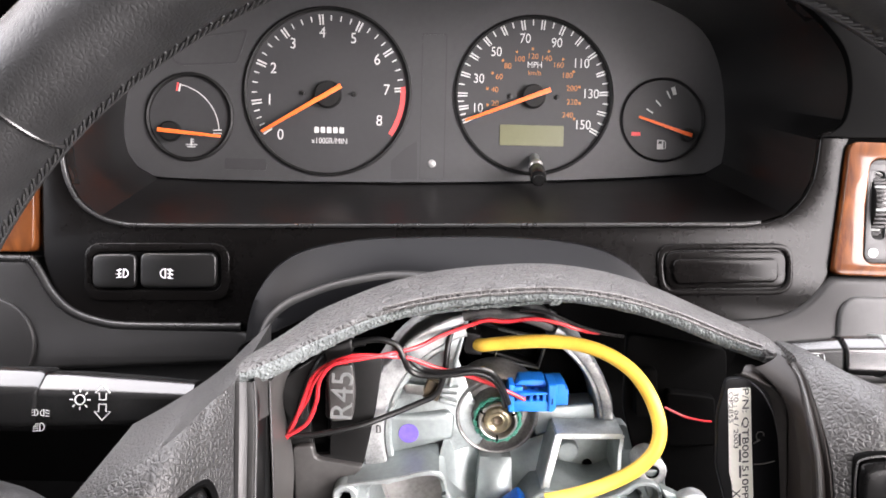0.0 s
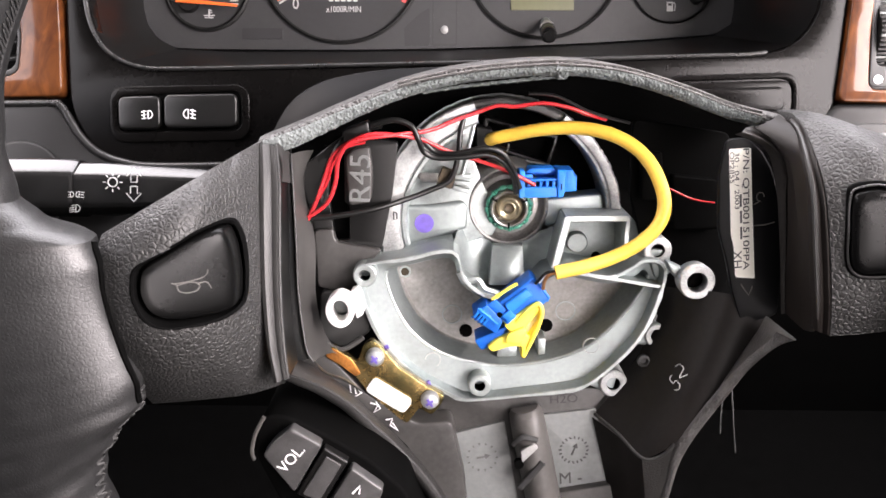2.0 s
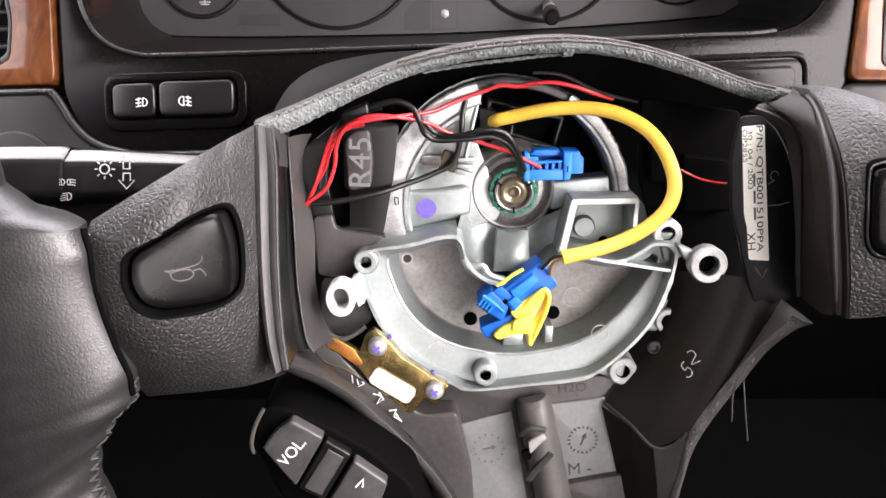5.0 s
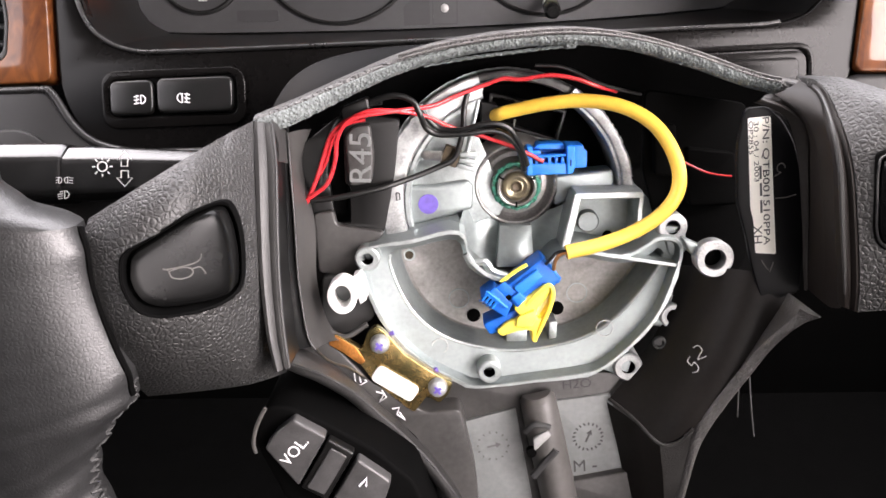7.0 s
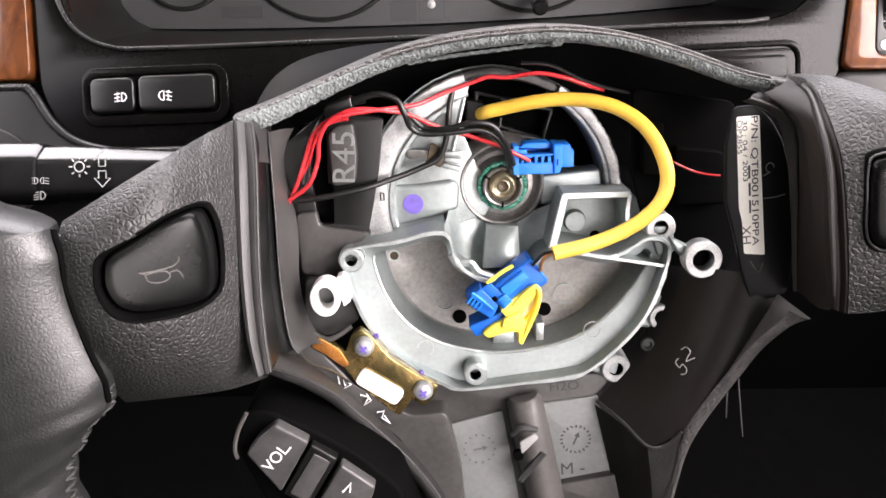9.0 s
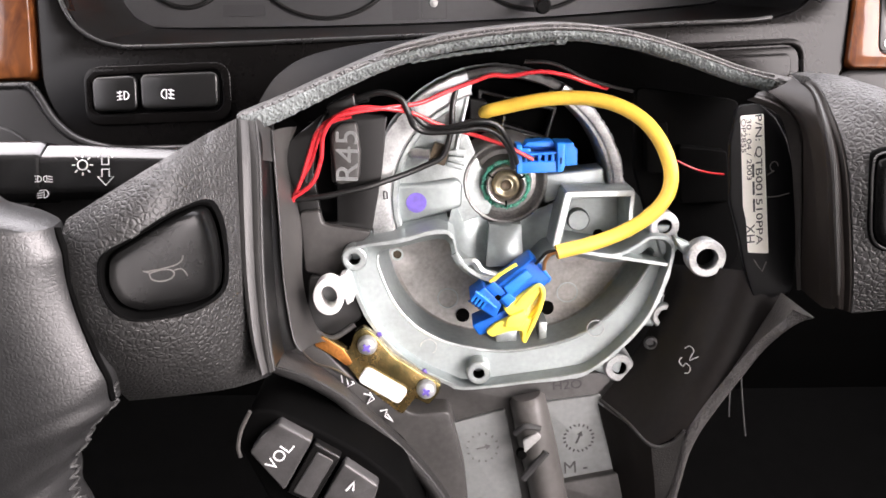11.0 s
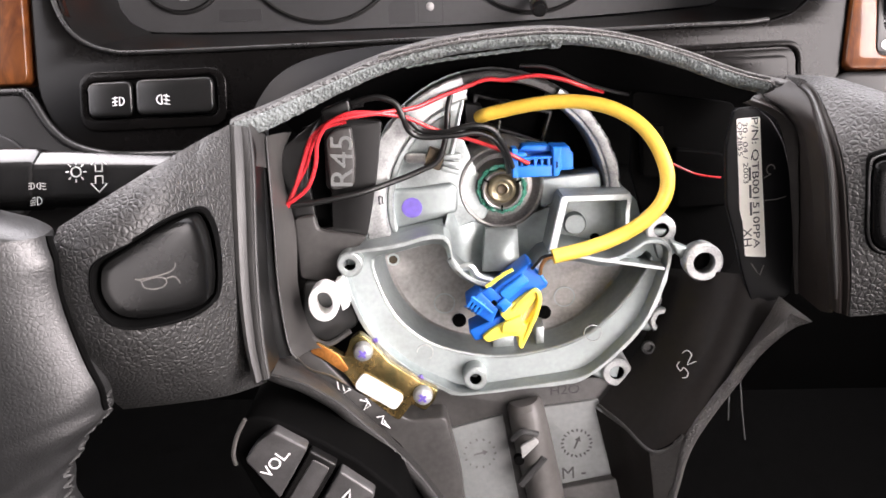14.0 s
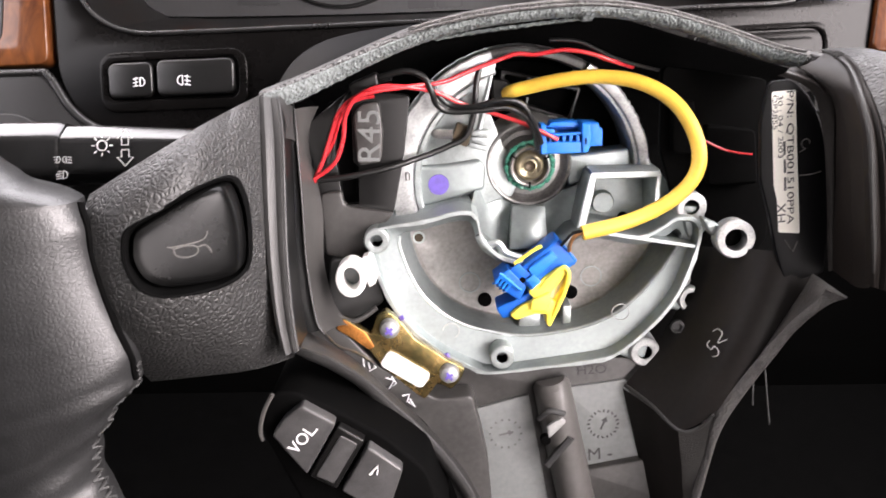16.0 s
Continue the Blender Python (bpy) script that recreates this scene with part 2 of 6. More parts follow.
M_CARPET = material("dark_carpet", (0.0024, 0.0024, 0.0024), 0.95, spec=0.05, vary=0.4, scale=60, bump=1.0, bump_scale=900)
M_HEADLINING = material("grey_headlining", (0.2, 0.196, 0.187), 0.9, vary=0.06, scale=80)

# ---- builders, all in millimetres ----


def thing(name, frame_, at=(0, 0, 0), label="", category="", group="", kind=""):
    ob = new(name)
    ob.empty_display_size = 0.02
    ob.matrix_world = frame_ @ Matrix.Translation(Vector(at) * MM)
    ob["at"] = at
    return tagged(ob, label, category, group, kind)


def part(name, bm, mat, parent, label="", smooth=True, kind="", crease=38):
    """Links a bmesh, in millimetres of its thing's frame, as one mesh under a thing or a part."""
    top = parent
    while top.parent:
        top = top.parent
    at = Vector(top["at"])
    bmesh.ops.recalc_face_normals(bm, faces=bm.faces[:])
    me = bpy.data.meshes.new(name)
    bm.transform(Matrix.Scale(MM, 4) @ Matrix.Translation(-at))
    bm.to_mesh(me)
    bm.free()
    me.materials.append(mat)
    if smooth:
        me.shade_smooth()
        me.set_sharp_from_angle(angle=radians(crease))
    ob = new(name, me)
    ob.parent = parent
    return tagged(ob, label, kind=kind)


def spline(pts, n=8, closed=False):
    """A Catmull-Rom curve through the points, n steps a span."""
    p = [Vector(q) for q in pts]
    k = len(p)
    out = []
    for i in range(k if closed else k - 1):
        if closed:
            a, b, c, d = p[i - 1], p[i], p[(i + 1) % k], p[(i + 2) % k]
        else:
            a, b, c, d = p[max(i - 1, 0)], p[i], p[i + 1], p[min(i + 2, k - 1)]
        for j in range(n):
            t = j / n
            out.append(0.5 * (2 * b + (c - a) * t + (2 * a - 5 * b + 4 * c - d) * t * t + (3 * b - a - 3 * c + d) * t ** 3))
    if not closed:
        out.append(p[-1])
    return out


def rounded(pts, r, n=5):
    """A closed outline with its corners rounded to the radius r."""
    p = [Vector(q) for q in pts]
    out = []
    for i, b in enumerate(p):
        a, c = p[i - 1], p[(i + 1) % len(p)]
        d = min(r, (a - b).length * 0.49, (c - b).length * 0.49)
        s, e = b + (a - b).normalized() * d, b + (c - b).normalized() * d
        for j in range(n + 1):
            t = j / n
            out.append(s * (1 - t) ** 2 + 2 * b * t * (1 - t) + e * t * t)
    return out


def circle(cx, cy, r, n=32, a0=0.0, a1=360.0):
    full = abs(a1 - a0) >= 360
    return [Vector((cx + r * math.cos(radians(a0 + (a1 - a0) * i / (n if full else n - 1))),
                    cy + r * math.sin(radians(a0 + (a1 - a0) * i / (n if full else n - 1))))) for i in range(n)]


def plate(outlines, h0, h1, bevel=0.0):
    """A flat plate from h0 to h1 with holes: the first outline is its edge, the others are cut out."""
    cu = bpy.data.curves.new("plate", "CURVE")
    cu.dimensions, cu.fill_mode = "2D", "BOTH"
    cu.extrude = max((h1 - h0) / 2 - bevel, 0.001)
    cu.bevel_depth, cu.bevel_resolution, cu.offset = bevel, 2, -bevel
    for o in outlines:
        s = cu.splines.new("POLY")
        s.points.add(len(o) - 1)
        for q, v in zip(s.points, o):
            q.co = (v[0], v[1], 0, 1)
        s.use_cyclic_u = True
    ob = new("plate", cu)
    dg = bpy.context.evaluated_depsgraph_get()
    me = bpy.data.meshes.new_from_object(ob.evaluated_get(dg))
    bpy.data.objects.remove(ob)
    bpy.data.curves.remove(cu)
    bm = bmesh.new()
    bm.from_mesh(me)
    bpy.data.meshes.remove(me)
    bmesh.ops.remove_doubles(bm, verts=bm.verts[:], dist=0.005)
    bm.transform(Matrix.Translation((0, 0, (h0 + h1) / 2)))
    return bm


def lettering(text, size, at, h, turn=0.0, align="CENTER", depth=0.15, stretch=1.0, mid=False):
    cu = bpy.data.curves.new("lettering", "FONT")
    cu.body, cu.size, cu.align_x, cu.align_y, cu.extrude = text, size, align, "CENTER", depth / 2
    ob = new("lettering", cu)
    dg = bpy.context.evaluated_depsgraph_get()
    me = bpy.data.meshes.new_from_object(ob.evaluated_get(dg))
    bpy.data.objects.remove(ob)
    bpy.data.curves.remove(cu)
    bm = bmesh.new()
    bm.from_mesh(me)
    bpy.data.meshes.remove(me)
    if mid:
        ys = [v.co.y for v in bm.verts]
        bm.transform(Matrix.Translation((0, -(min(ys) + max(ys)) / 2, 0)))
    bm.transform(Matrix.Translation((at[0], at[1], h)) @ Matrix.Rotation(radians(turn), 4, "Z") @ Matrix.Diagonal((stretch, 1, 1, 1)))
    return bm


def joined(*bms):
    """One bmesh out of several."""
    out = bmesh.new()
    for b in bms:
        me = bpy.data.meshes.new("joined")
        b.to_mesh(me)
        b.free()
        out.from_mesh(me)
        bpy.data.meshes.remove(me)
    return out


def loft(rings, closed=True, cap0=True, cap1=True):
    """A skin over rings of equally many points."""
    bm = bmesh.new()
    vs = [[bm.verts.new(p) for p in r] for r in rings]
    k = len(rings[0])
    for a, b in zip(vs, vs[1:]):
        for i in range(k if closed else k - 1):
            bm.faces.new((a[i], a[(i + 1) % k], b[(i + 1) % k], b[i]))
    if closed and cap0:
        bm.faces.new(vs[0][::-1])
    if closed and cap1:
        bm.faces.new(vs[-1])
    return bm


def tube(path, r, seg=10, cap=True):
    """A round bar along a path; r may be one radius or one for each point."""
    path = [Vector(p) for p in path]
    rs = r if isinstance(r, (list, tuple)) else [r] * len(path)
    rings = []
    up = Vector((0.13, 0.21, 1)).normalized()
    for i, p in enumerate(path):
        d = (path[min(i + 1, len(path) - 1)] - path[max(i - 1, 0)]).normalized()
        a = up - d * up.dot(d)
        a = a.normalized() if a.length > 1e-4 else d.orthogonal().normalized()
        up = a
        b = d.cross(a)
        rings.append([p + (a * math.cos(2 * math.pi * j / seg) + b * math.sin(2 * math.pi * j / seg)) * rs[i] for j in range(seg)])
    return loft(rings, True, cap, cap)


def lathe(profile, cx, cy, n=40):
    """A body turned round the axis at (cx, cy); the profile is of (radius, height)."""
    return loft([[Vector((cx + r * math.cos(2 * math.pi * i / n), cy + r * math.sin(2 * math.pi * i / n), h)) for i in range(n)] for r, h in profile], True, False, False)


def resample(pts, n):
    p = [Vector(q) for q in pts]
    d = [0.0]
    for a, b in zip(p, p[1:]):
        d.append(d[-1] + (b - a).length)
    out, j = [], 0
    for i in range(n):
        t = d[-1] * i / (n - 1)
        while j < len(d) - 2 and d[j + 1] < t:
            j += 1
        s = (t - d[j]) / max(d[j + 1] - d[j], 1e-9)
        out.append(p[j].lerp(p[j + 1], min(max(s, 0), 1)))
    return out


def inside(p, outline):
    """Whether a point lies within a closed outline."""
    hit = False
    for a, b in zip(outline, outline[1:] + outline[:1]):
        if (a[1] > p[1]) != (b[1] > p[1]) and p[0] < a[0] + (b[0] - a[0]) * (p[1] - a[1]) / (b[1] - a[1]):
            hit = not hit
    return hit


def patch(south, north, west, east, nu=24, nv=16, bulge=0.0, skirt=0.0, power=2.0):
    """A curved pad between four edges, each from west to east or from south to north, swollen towards the driver, with turned-down sides."""
    s, nn, w, e = resample(south, nu + 1), resample(north, nu + 1), resample(west, nv + 1), resample(east, nv + 1)
    bm = bmesh.new()
    g = []
    for j in range(nv + 1):
        v = j / nv
        row = []
        for i in range(nu + 1):
            u = i / nu
            p = s[i] * (1 - v) + nn[i] * v + w[j] * (1 - u) + e[j] * u
            p -= s[0] * (1 - u) * (1 - v) + s[-1] * u * (1 - v) + nn[0] * (1 - u) * v + nn[-1] * u * v
            k = (1 - abs(2 * u - 1) ** power) * (1 - abs(2 * v - 1) ** power)
            row.append(bm.verts.new(p + Vector((0, 0, bulge * k))))
        g.append(row)
    for j in range(nv):
        for i in range(nu):
            bm.faces.new((g[j][i], g[j][i + 1], g[j + 1][i + 1], g[j + 1][i]))
    if skirt:
        edge = g[0] + [r[-1] for r in g[1:]] + g[-1][-2::-1] + [r[0] for r in g[-2:0:-1]]
        low = [bm.verts.new(v.co + Vector((0, 0, -skirt))) for v in edge]
        for i in range(len(edge)):
            k = (i + 1) % len(edge)
            bm.faces.new((edge[i], edge[k], low[k], low[i]))
    return bm


def sweep(path, profile, closed=False, cap=True):
    """A profile of (outwards, height) carried along a path in the plane; outwards is to the path's left."""
    p = [Vector(q) for q in path]
    rings = []
    for i, q in enumerate(p):
        d = p[min(i + 1, len(p) - 1)] - p[max(i - 1, 0)]
        o = Vector((-d.y, d.x, 0)).normalized()
        rings.append([q + o * a + Vector((0, 0, b)) for a, b in profile])
    return loft(rings, True, cap, cap)


def box(x0, x1, y0, y1, z0, z1, bevel=0.0):
    bm = bmesh.new()
    bmesh.ops.create_cube(bm, size=1.0)
    bm.transform(Matrix.Translation(((x0 + x1) / 2, (y0 + y1) / 2, (z0 + z1) / 2)) @ Matrix.Diagonal((x1 - x0, y1 - y0, z1 - z0, 1)))
    if bevel:
        bmesh.ops.bevel(bm, geom=bm.edges[:], offset=bevel, segments=2, affect="EDGES", profile=0.6)
    return bm


def rect(x0, y0, x1, y1, r=0.0):
    p = [(x0, y0), (x1, y0), (x1, y1), (x0, y1)]
    return rounded(p, r) if r else [Vector(q) for q in p]


def moved(bm, x=0, y=0, z=0, turn=0.0, rx=0.0, ry=0.0):
    bm.transform(Matrix.Translation((x, y, z)) @ Matrix.Rotation(radians(turn), 4, "Z") @ Matrix.Rotation(radians(ry), 4, "Y") @ Matrix.Rotation(radians(rx), 4, "X"))
    return bm


# ---- the car's shell round the driver's place ----


def shell_panel(name, size, at, mat, label, turn=(0, 0, 0)):
    bm = box(-size[0] / 2, size[0] / 2, -size[1] / 2, size[1] / 2, -size[2] / 2, size[2] / 2, 8)
    ob = thing(name, pose(at[0] * MM, at[1] * MM, at[2] * MM, *turn), label=label, category=name.split("_")[0], kind="structure")
    part("panel", bm, mat, ob)
    return ob


# floor and wall_north are near black to stand in for footwell shade
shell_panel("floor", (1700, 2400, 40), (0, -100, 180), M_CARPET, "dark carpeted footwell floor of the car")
shell_panel("ceiling", (1500, 1500, 40), (0, -350, 1620), M_HEADLINING, "pale grey fabric headlining")
shell_panel("wall_west", (60, 2400, 900), (-780, -100, 600), M_DASH, "dark door card under the side window")
shell_panel("wall_east", (60, 2400, 900), (780, -100, 600), M_DASH, "dark door card under the side window")
# full-height wall out of view, closed up to stop rear sky reflections
shell_panel("wall_south", (1600, 80, 1480), (0, -900, 900), M_DASH, "plain dark unseen wall behind the driver that shuts out rear sky")
# unseen blocker, keeps the left rear sky from reflecting in the facia
shell_panel("wall_west_2", (60, 1050, 580), (-780, -780, 1330), M_DASH, "dark unseen panel at the left rear that keeps sky off the facia")
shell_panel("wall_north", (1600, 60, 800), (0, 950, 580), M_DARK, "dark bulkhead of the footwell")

# ---- dashboard ----
dash = thing("dashboard", FACIA, label="black and dark grey moulded plastic dashboard facia", category="dashboard")
OPENING = spline([(-187.6, 61.6), (-183.9, 46.0), (-175.6, 34.2), (-159.6, 26.8), (-132.3, 25.7), (-1.4, 28.4), (121.8, 31.5), (157.8, 32.8), (175.7, 38.2), (186.4, 51.8), (189.6, 67.1), (191.5, 77.5), (200.8, 81.0), (206.7, 88.3), (206.2, 104.9), (199.2, 122.9), (177.2, 144.7), (154.6, 162.5), (62.7, 175.3), (-49.6, 174.0), (-134.6, 156.0), (-177.1, 121.5), (-188.6, 87.2)], 6, True)
FACE_EDGE = [(-198.3, 44.3), (-197.1, 6.7), (-189.3, -11.2), (-177.6, -20.9), (-163.1, -25.4), (-125.7, -26.0), (-91.3, -25.2), (11.0, -27.8), (118.0, -18.6), (163.0, -15.6), (178.0, -12.4), (189.0, -4.4), (196.6, 6.2), (198.4, 21.3), (199.7, 38.1), (203.7, 74.3), (219.3, 110.7), (216.9, 199.2), (33.9, 214.0), (-135.4, 201.2), (-200.1, 155.2)]
part("facia_panel", plate([rounded(FACE_EDGE, 12), OPENING], -14, 0, 1.6), M_FACIA, dash, "satin black facia round the instrument opening")
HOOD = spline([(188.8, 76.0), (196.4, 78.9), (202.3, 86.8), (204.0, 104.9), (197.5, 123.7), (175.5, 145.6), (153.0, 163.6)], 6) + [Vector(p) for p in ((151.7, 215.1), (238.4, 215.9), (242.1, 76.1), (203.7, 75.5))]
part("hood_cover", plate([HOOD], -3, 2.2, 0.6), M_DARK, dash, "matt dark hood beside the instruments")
lip = [Vector((*p, 0)) for p in OPENING]
part("opening_lip", tube([Vector((p.x, p.y, 0.5)) for p in lip[-14:] + lip[:44]], 1.25, 12), M_EDGE, dash, "thin polished edge round the instrument opening")
# visor stays out of view, added to keep light off the dials
VISOR = [Vector(((p.x - 5) * 1.04 + 5, p.y + 6.0, 0)) for p in spline([(198.0, 128.0), (177.2, 148.0), (154.6, 166.0), (62.7, 180.0), (-49.6, 180.0), (-134.6, 164.0), (-180.0, 134.0)], 8)]
part("binnacle_visor", sweep(VISOR, [(0.0, -10), (0.0, 44), (-3.0, 47), (-7.0, 44), (-8.0, -10)]), M_COWL, dash, "dark overhanging visor, out of view, added to shade the dials")
part("lower_dash", plate([rounded([(-520, 8), (-520, -78), (520, -78), (520, 8)], 20)], -46, -16, 6), M_DASH, dash, "dark grey lower dashboard")
LEFT_PAD = [(-236.0, 7.0), (-203.5, 7.4), (-198.6, 1.4), (-190.6, -11.4), (-180.0, -20.6), (-165.0, -25.0), (-91.2, -25.6), (-82.4, -41.4), (-235.1, -51.0)]
part("knee_trim", plate([rounded(LEFT_PAD, 8)], -20, 2.0, 2.6), M_DASH, dash)
RIGHT_PAD = [(117.5, -17.4), (131.2, -16.2), (161.7, -14.4), (175.5, -11.8), (186.6, -4.2), (193.4, 4.8), (197.8, 7.8), (243.9, 8.4), (245.3, -44.5), (118.1, -47.7)]
part("knee_trim", plate([rounded(RIGHT_PAD, 8)], -20, 2.0, 3.6), M_DASH, dash)
TRIM_LINE = spline([(-236.0, 7.4), (-206.0, 7.7), (-201.8, 6.6), (-198.2, 2.0), (-190.8, -9.8), (-180.5, -18.7), (-166.0, -23.5), (-148.7, -25.0), (-95.0, -24.2)], 8)
part("trim_edge", tube([Vector((p.x, p.y, 0.9)) for p in TRIM_LINE], 2.1, 14), M_EDGE, dash, "polished rounded edge of the lower trim")
part("pocket_cover", plate([rounded([(200.3, -7.9), (205.7, -2.2), (238.7, -2.3), (239.7, -39.1), (198.4, -40.1)], 4)], -1.5, 4.2, 1.6), M_MATT, dash)
part("side_cover", plate([circle(-222, -36, 24, 40)], -2, 4.2, 1.6), M_DASH, dash)
part("dash_top", moved(box(-520, 520, -8, 8, -420, 30, 6), 0, 175, -40, rx=12), M_MATT, dash, "dark grained dashboard top")

# instrument opening's sloping throat
FACE = [(-197.7, 7.0), (-197.3, -9.1), (-192.5, -21.6), (-181.7, -29.6), (-167.9, -32.5), (-88.5, -32.9), (-1.8, -31.7), (84.9, -28.3), (157.1, -23.4), (176.0, -21.0), (184.6, -16.0), (186.8, -4.0), (186.6, 12.0), (182.8, 42.4), (171.8, 67.1), (150.4, 82.0), (125.3, 90.0), (81.3, 95.1), (-4.6, 94.9), (-97.4, 89.2), (-143.7, 78.2), (-175.8, 59.1), (-192.8, 33.8)]
to_facia = FACIA.inverted() @ CLUSTER


def around(pts, n, cx, cy):
    """An outline's points at n even angles round (cx, cy)."""
    out = []
    for i in range(n):
        a = 2 * math.pi * i / n
        d = Vector((math.cos(a), math.sin(a)))
        best = 0.0
        for p, q in zip(pts, pts[1:] + pts[:1]):
            p2, e = Vector((p[0] - cx, p[1] - cy)), Vector((q[0] - p[0], q[1] - p[1]))
            den = d.x * e.y - d.y * e.x
            if abs(den) > 1e-9:
                s, t = (p2.x * e.y - p2.y * e.x) / den, (p2.x * d.y - p2.y * d.x) / den
                if -1e-6 <= t <= 1 + 1e-6 and s > best:
                    best = s
        out.append((cx + d.x * best, cy + d.y * best))
    return out


FACE_SM = spline(FACE, 5, True)
front = [Vector((x, y, -4)) for x, y in around([tuple(p) for p in OPENING], 120, 0, 85)]
back = [(to_facia @ (Vector((x * 0.996, y, -0.6)) * MM)) / MM for x, y in around([tuple(p) for p in FACE_SM], 120, 0, 25)]
mid = [f.lerp(b, 0.5) for f, b in zip(front, back)]
levels = [front, [f.lerp(b, 0.04) for f, b in zip(front, back)], mid, back]
LEDGE = (66, 115)
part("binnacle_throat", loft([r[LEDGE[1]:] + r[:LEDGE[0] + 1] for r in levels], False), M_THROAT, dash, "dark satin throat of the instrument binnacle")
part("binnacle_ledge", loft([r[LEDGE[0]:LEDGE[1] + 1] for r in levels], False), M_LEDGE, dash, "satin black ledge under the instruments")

# ---- instrument cluster ----
cluster = thing("instrument_cluster", CLUSTER, label="grey car instrument cluster with four dials and orange needles", category="instrument cluster")
TACH, SPEED, TEMP, FUEL = (-67.8, 25.0), (63.3, 25.5), (-155.3, 7.2), (145.8, 12.0)
R_TACH, R_SPEED, R_SMALL = 53.5, 50.5, 28.0
part("face_panel", plate([[Vector(p) for p in FACE_SM], circle(*TACH, R_TACH, 64), circle(*SPEED, R_SPEED, 64), circle(*TEMP, R_SMALL, 48), circle(*FUEL, 26.5, 48)], -1.5, 0.0), M_PANELFACE, cluster)
part("warning_panel", plate([rounded([(-167.8, 43.3), (-162.2, 56.6), (-118.5, 63.3), (-125.4, 41.4), (-162.0, 39.5)], 3), rounded([(-166.3, 43.7), (-161.1, 55.5), (-120.3, 61.8), (-126.5, 42.5), (-161.3, 40.6)], 3)], 0.0, 0.35), M_FACE, cluster)
# solid dark bar in place of the shade under the face
part("face_gap", tube([Vector((p.x, p.y, 0.6)) for p in FACE_SM if p.y < -14], 0.8, 8), M_DARK, cluster, "dark bar standing in for the shaded gap under the face")
part("warning_window", plate([rect(*(-132.6, -25.6), *(-106.0, -18.5), 1.0)], 0.0, 0.4), M_FACE, cluster)
part("warning_panel", plate([rect(*(-8.4, -29.3), *(7.6, 63.3), 1.5), rect(*(-7.7, -28.5), *(6.9, 62.6), 1.2)], 0.0, 0.3), M_FACE, cluster)
part("warning_panel", plate([rounded([(-26.4, -29.7), (-26.7, -17.8), (-17.4, -9.3), (-10.3, -4.9), (-9.8, -29.3)], 1.2)], 0.0, 0.25), M_FACE, cluster)
part("screw_stud", lathe([(2.6, 0), (2.6, 0.8), (1.6, 1.6), (0.01, 1.9)], *(-0.6, -19.0), 16), M_PALE, cluster, "small pale stud")


def polar(c, r, a):
    return (c[0] + r * math.cos(radians(a)), c[1] + r * math.sin(radians(a)))


def tick(c, r0, r1, a, w):
    t = Vector((-math.sin(radians(a)), math.cos(radians(a)))) * w / 2
    p, q = Vector(polar(c, r0, a)), Vector(polar(c, r1, a))
    return plate([[p - t * 0.8, q - t, q + t, p + t * 0.8]], -0.9, -0.55)


def dial(name, c, r, label, ring=2.2):
    face = part(name, plate([circle(*c, r + 0.5, 64)], -2.6, -1.0), M_FACE, cluster, label)
    part("bezel_ring", lathe([(r - ring, -1.0), (r - ring, 1.4), (r - ring * 0.5, 2.4), (r + 0.2, 1.6), (r + 0.3, -0.5)], *c, 72), M_RINGBLACK, face)
    return face


def needle(face, c, tip_a, length, tail, hub_r, w=2.4, hub=True):
    p, q = Vector(polar(c, length, tip_a)), Vector(polar(c, -tail, tip_a))
    t = Vector((-math.sin(radians(tip_a)), math.cos(radians(tip_a))))
    if hub:
        part("needle_hub", lathe([(hub_r, -0.8), (hub_r, 3.2), (hub_r - 0.8, 4.4), (0.01, 4.6)], *c, 32), M_RINGBLACK, face)
    part("needle", plate([[q - t * w / 2, p - t * w * 0.28, p + t * w * 0.28, q + t * w / 2]], 5.0, 6.2, 0.25), M_ORANGE, face, "orange pointer")


tach = dial("tachometer", TACH, R_TACH, "black rev counter dial with white numerals")
for k in range(9):
    a = 96 - (k - 4) * 31 if k else 213
    if k < 8:
        part("tick", joined(tick(TACH, 42.5, 49, a + 1.2, 1.1), tick(TACH, 42.5, 49, a - 1.2, 1.1)), M_DIAL, tach)
    part("numeral", lettering(str(k), 9.6, polar(TACH, 37.5, a) if k else (-97.6, -2.9), -0.95, depth=0.5, stretch=0.9), M_DIAL, tach)
    if k < 7:
        for s in (1, 2, 3):
            part("tick", tick(TACH, 45, 48.5, a - s * (31 if k else 23) / 4, 0.8), M_DIAL, tach)
part("red_zone", plate([circle(*TACH, 49.5, 20, 5, -33) + circle(*TACH, 46.5, 20, -33, 5)], -0.9, -0.5), M_REDPRINT, tach, "red arc of the upper revs")
mx, my = (-76.0, -1.0)
part("maker_mark", joined(*[plate([rect(mx + k * 4.0, my, mx + k * 4.0 + 2.9, my + 3.8, 0.7)], -0.9, -0.6) for k in range(5)]), M_DIAL, tach, "row of plain pale bars")
part("caption", lettering("x1000R/MIN", 5.4, (-66.2, -6.1), -0.95, depth=0.5, stretch=0.82), M_DIAL, tach)
for s in (-1, 1):
    part("dial_stop", lathe([(1.6, -1), (1.6, 0.6), (0.01, 0.9)], TACH[0] + s * 16.5, TACH[1] - 1, 12), M_BLACK, tach)
needle(tach, (TACH[0] + 0.5, TACH[1] - 1.8), 211, 48, 10, 8.5, 3.2)

speed = dial("speedometer", SPEED, R_SPEED, "black speedometer dial with white and orange numerals")


def mph_angle(mph):
    return 164 - (mph - 30) * 1.61 if mph >= 20 else 201 - mph * 1.04


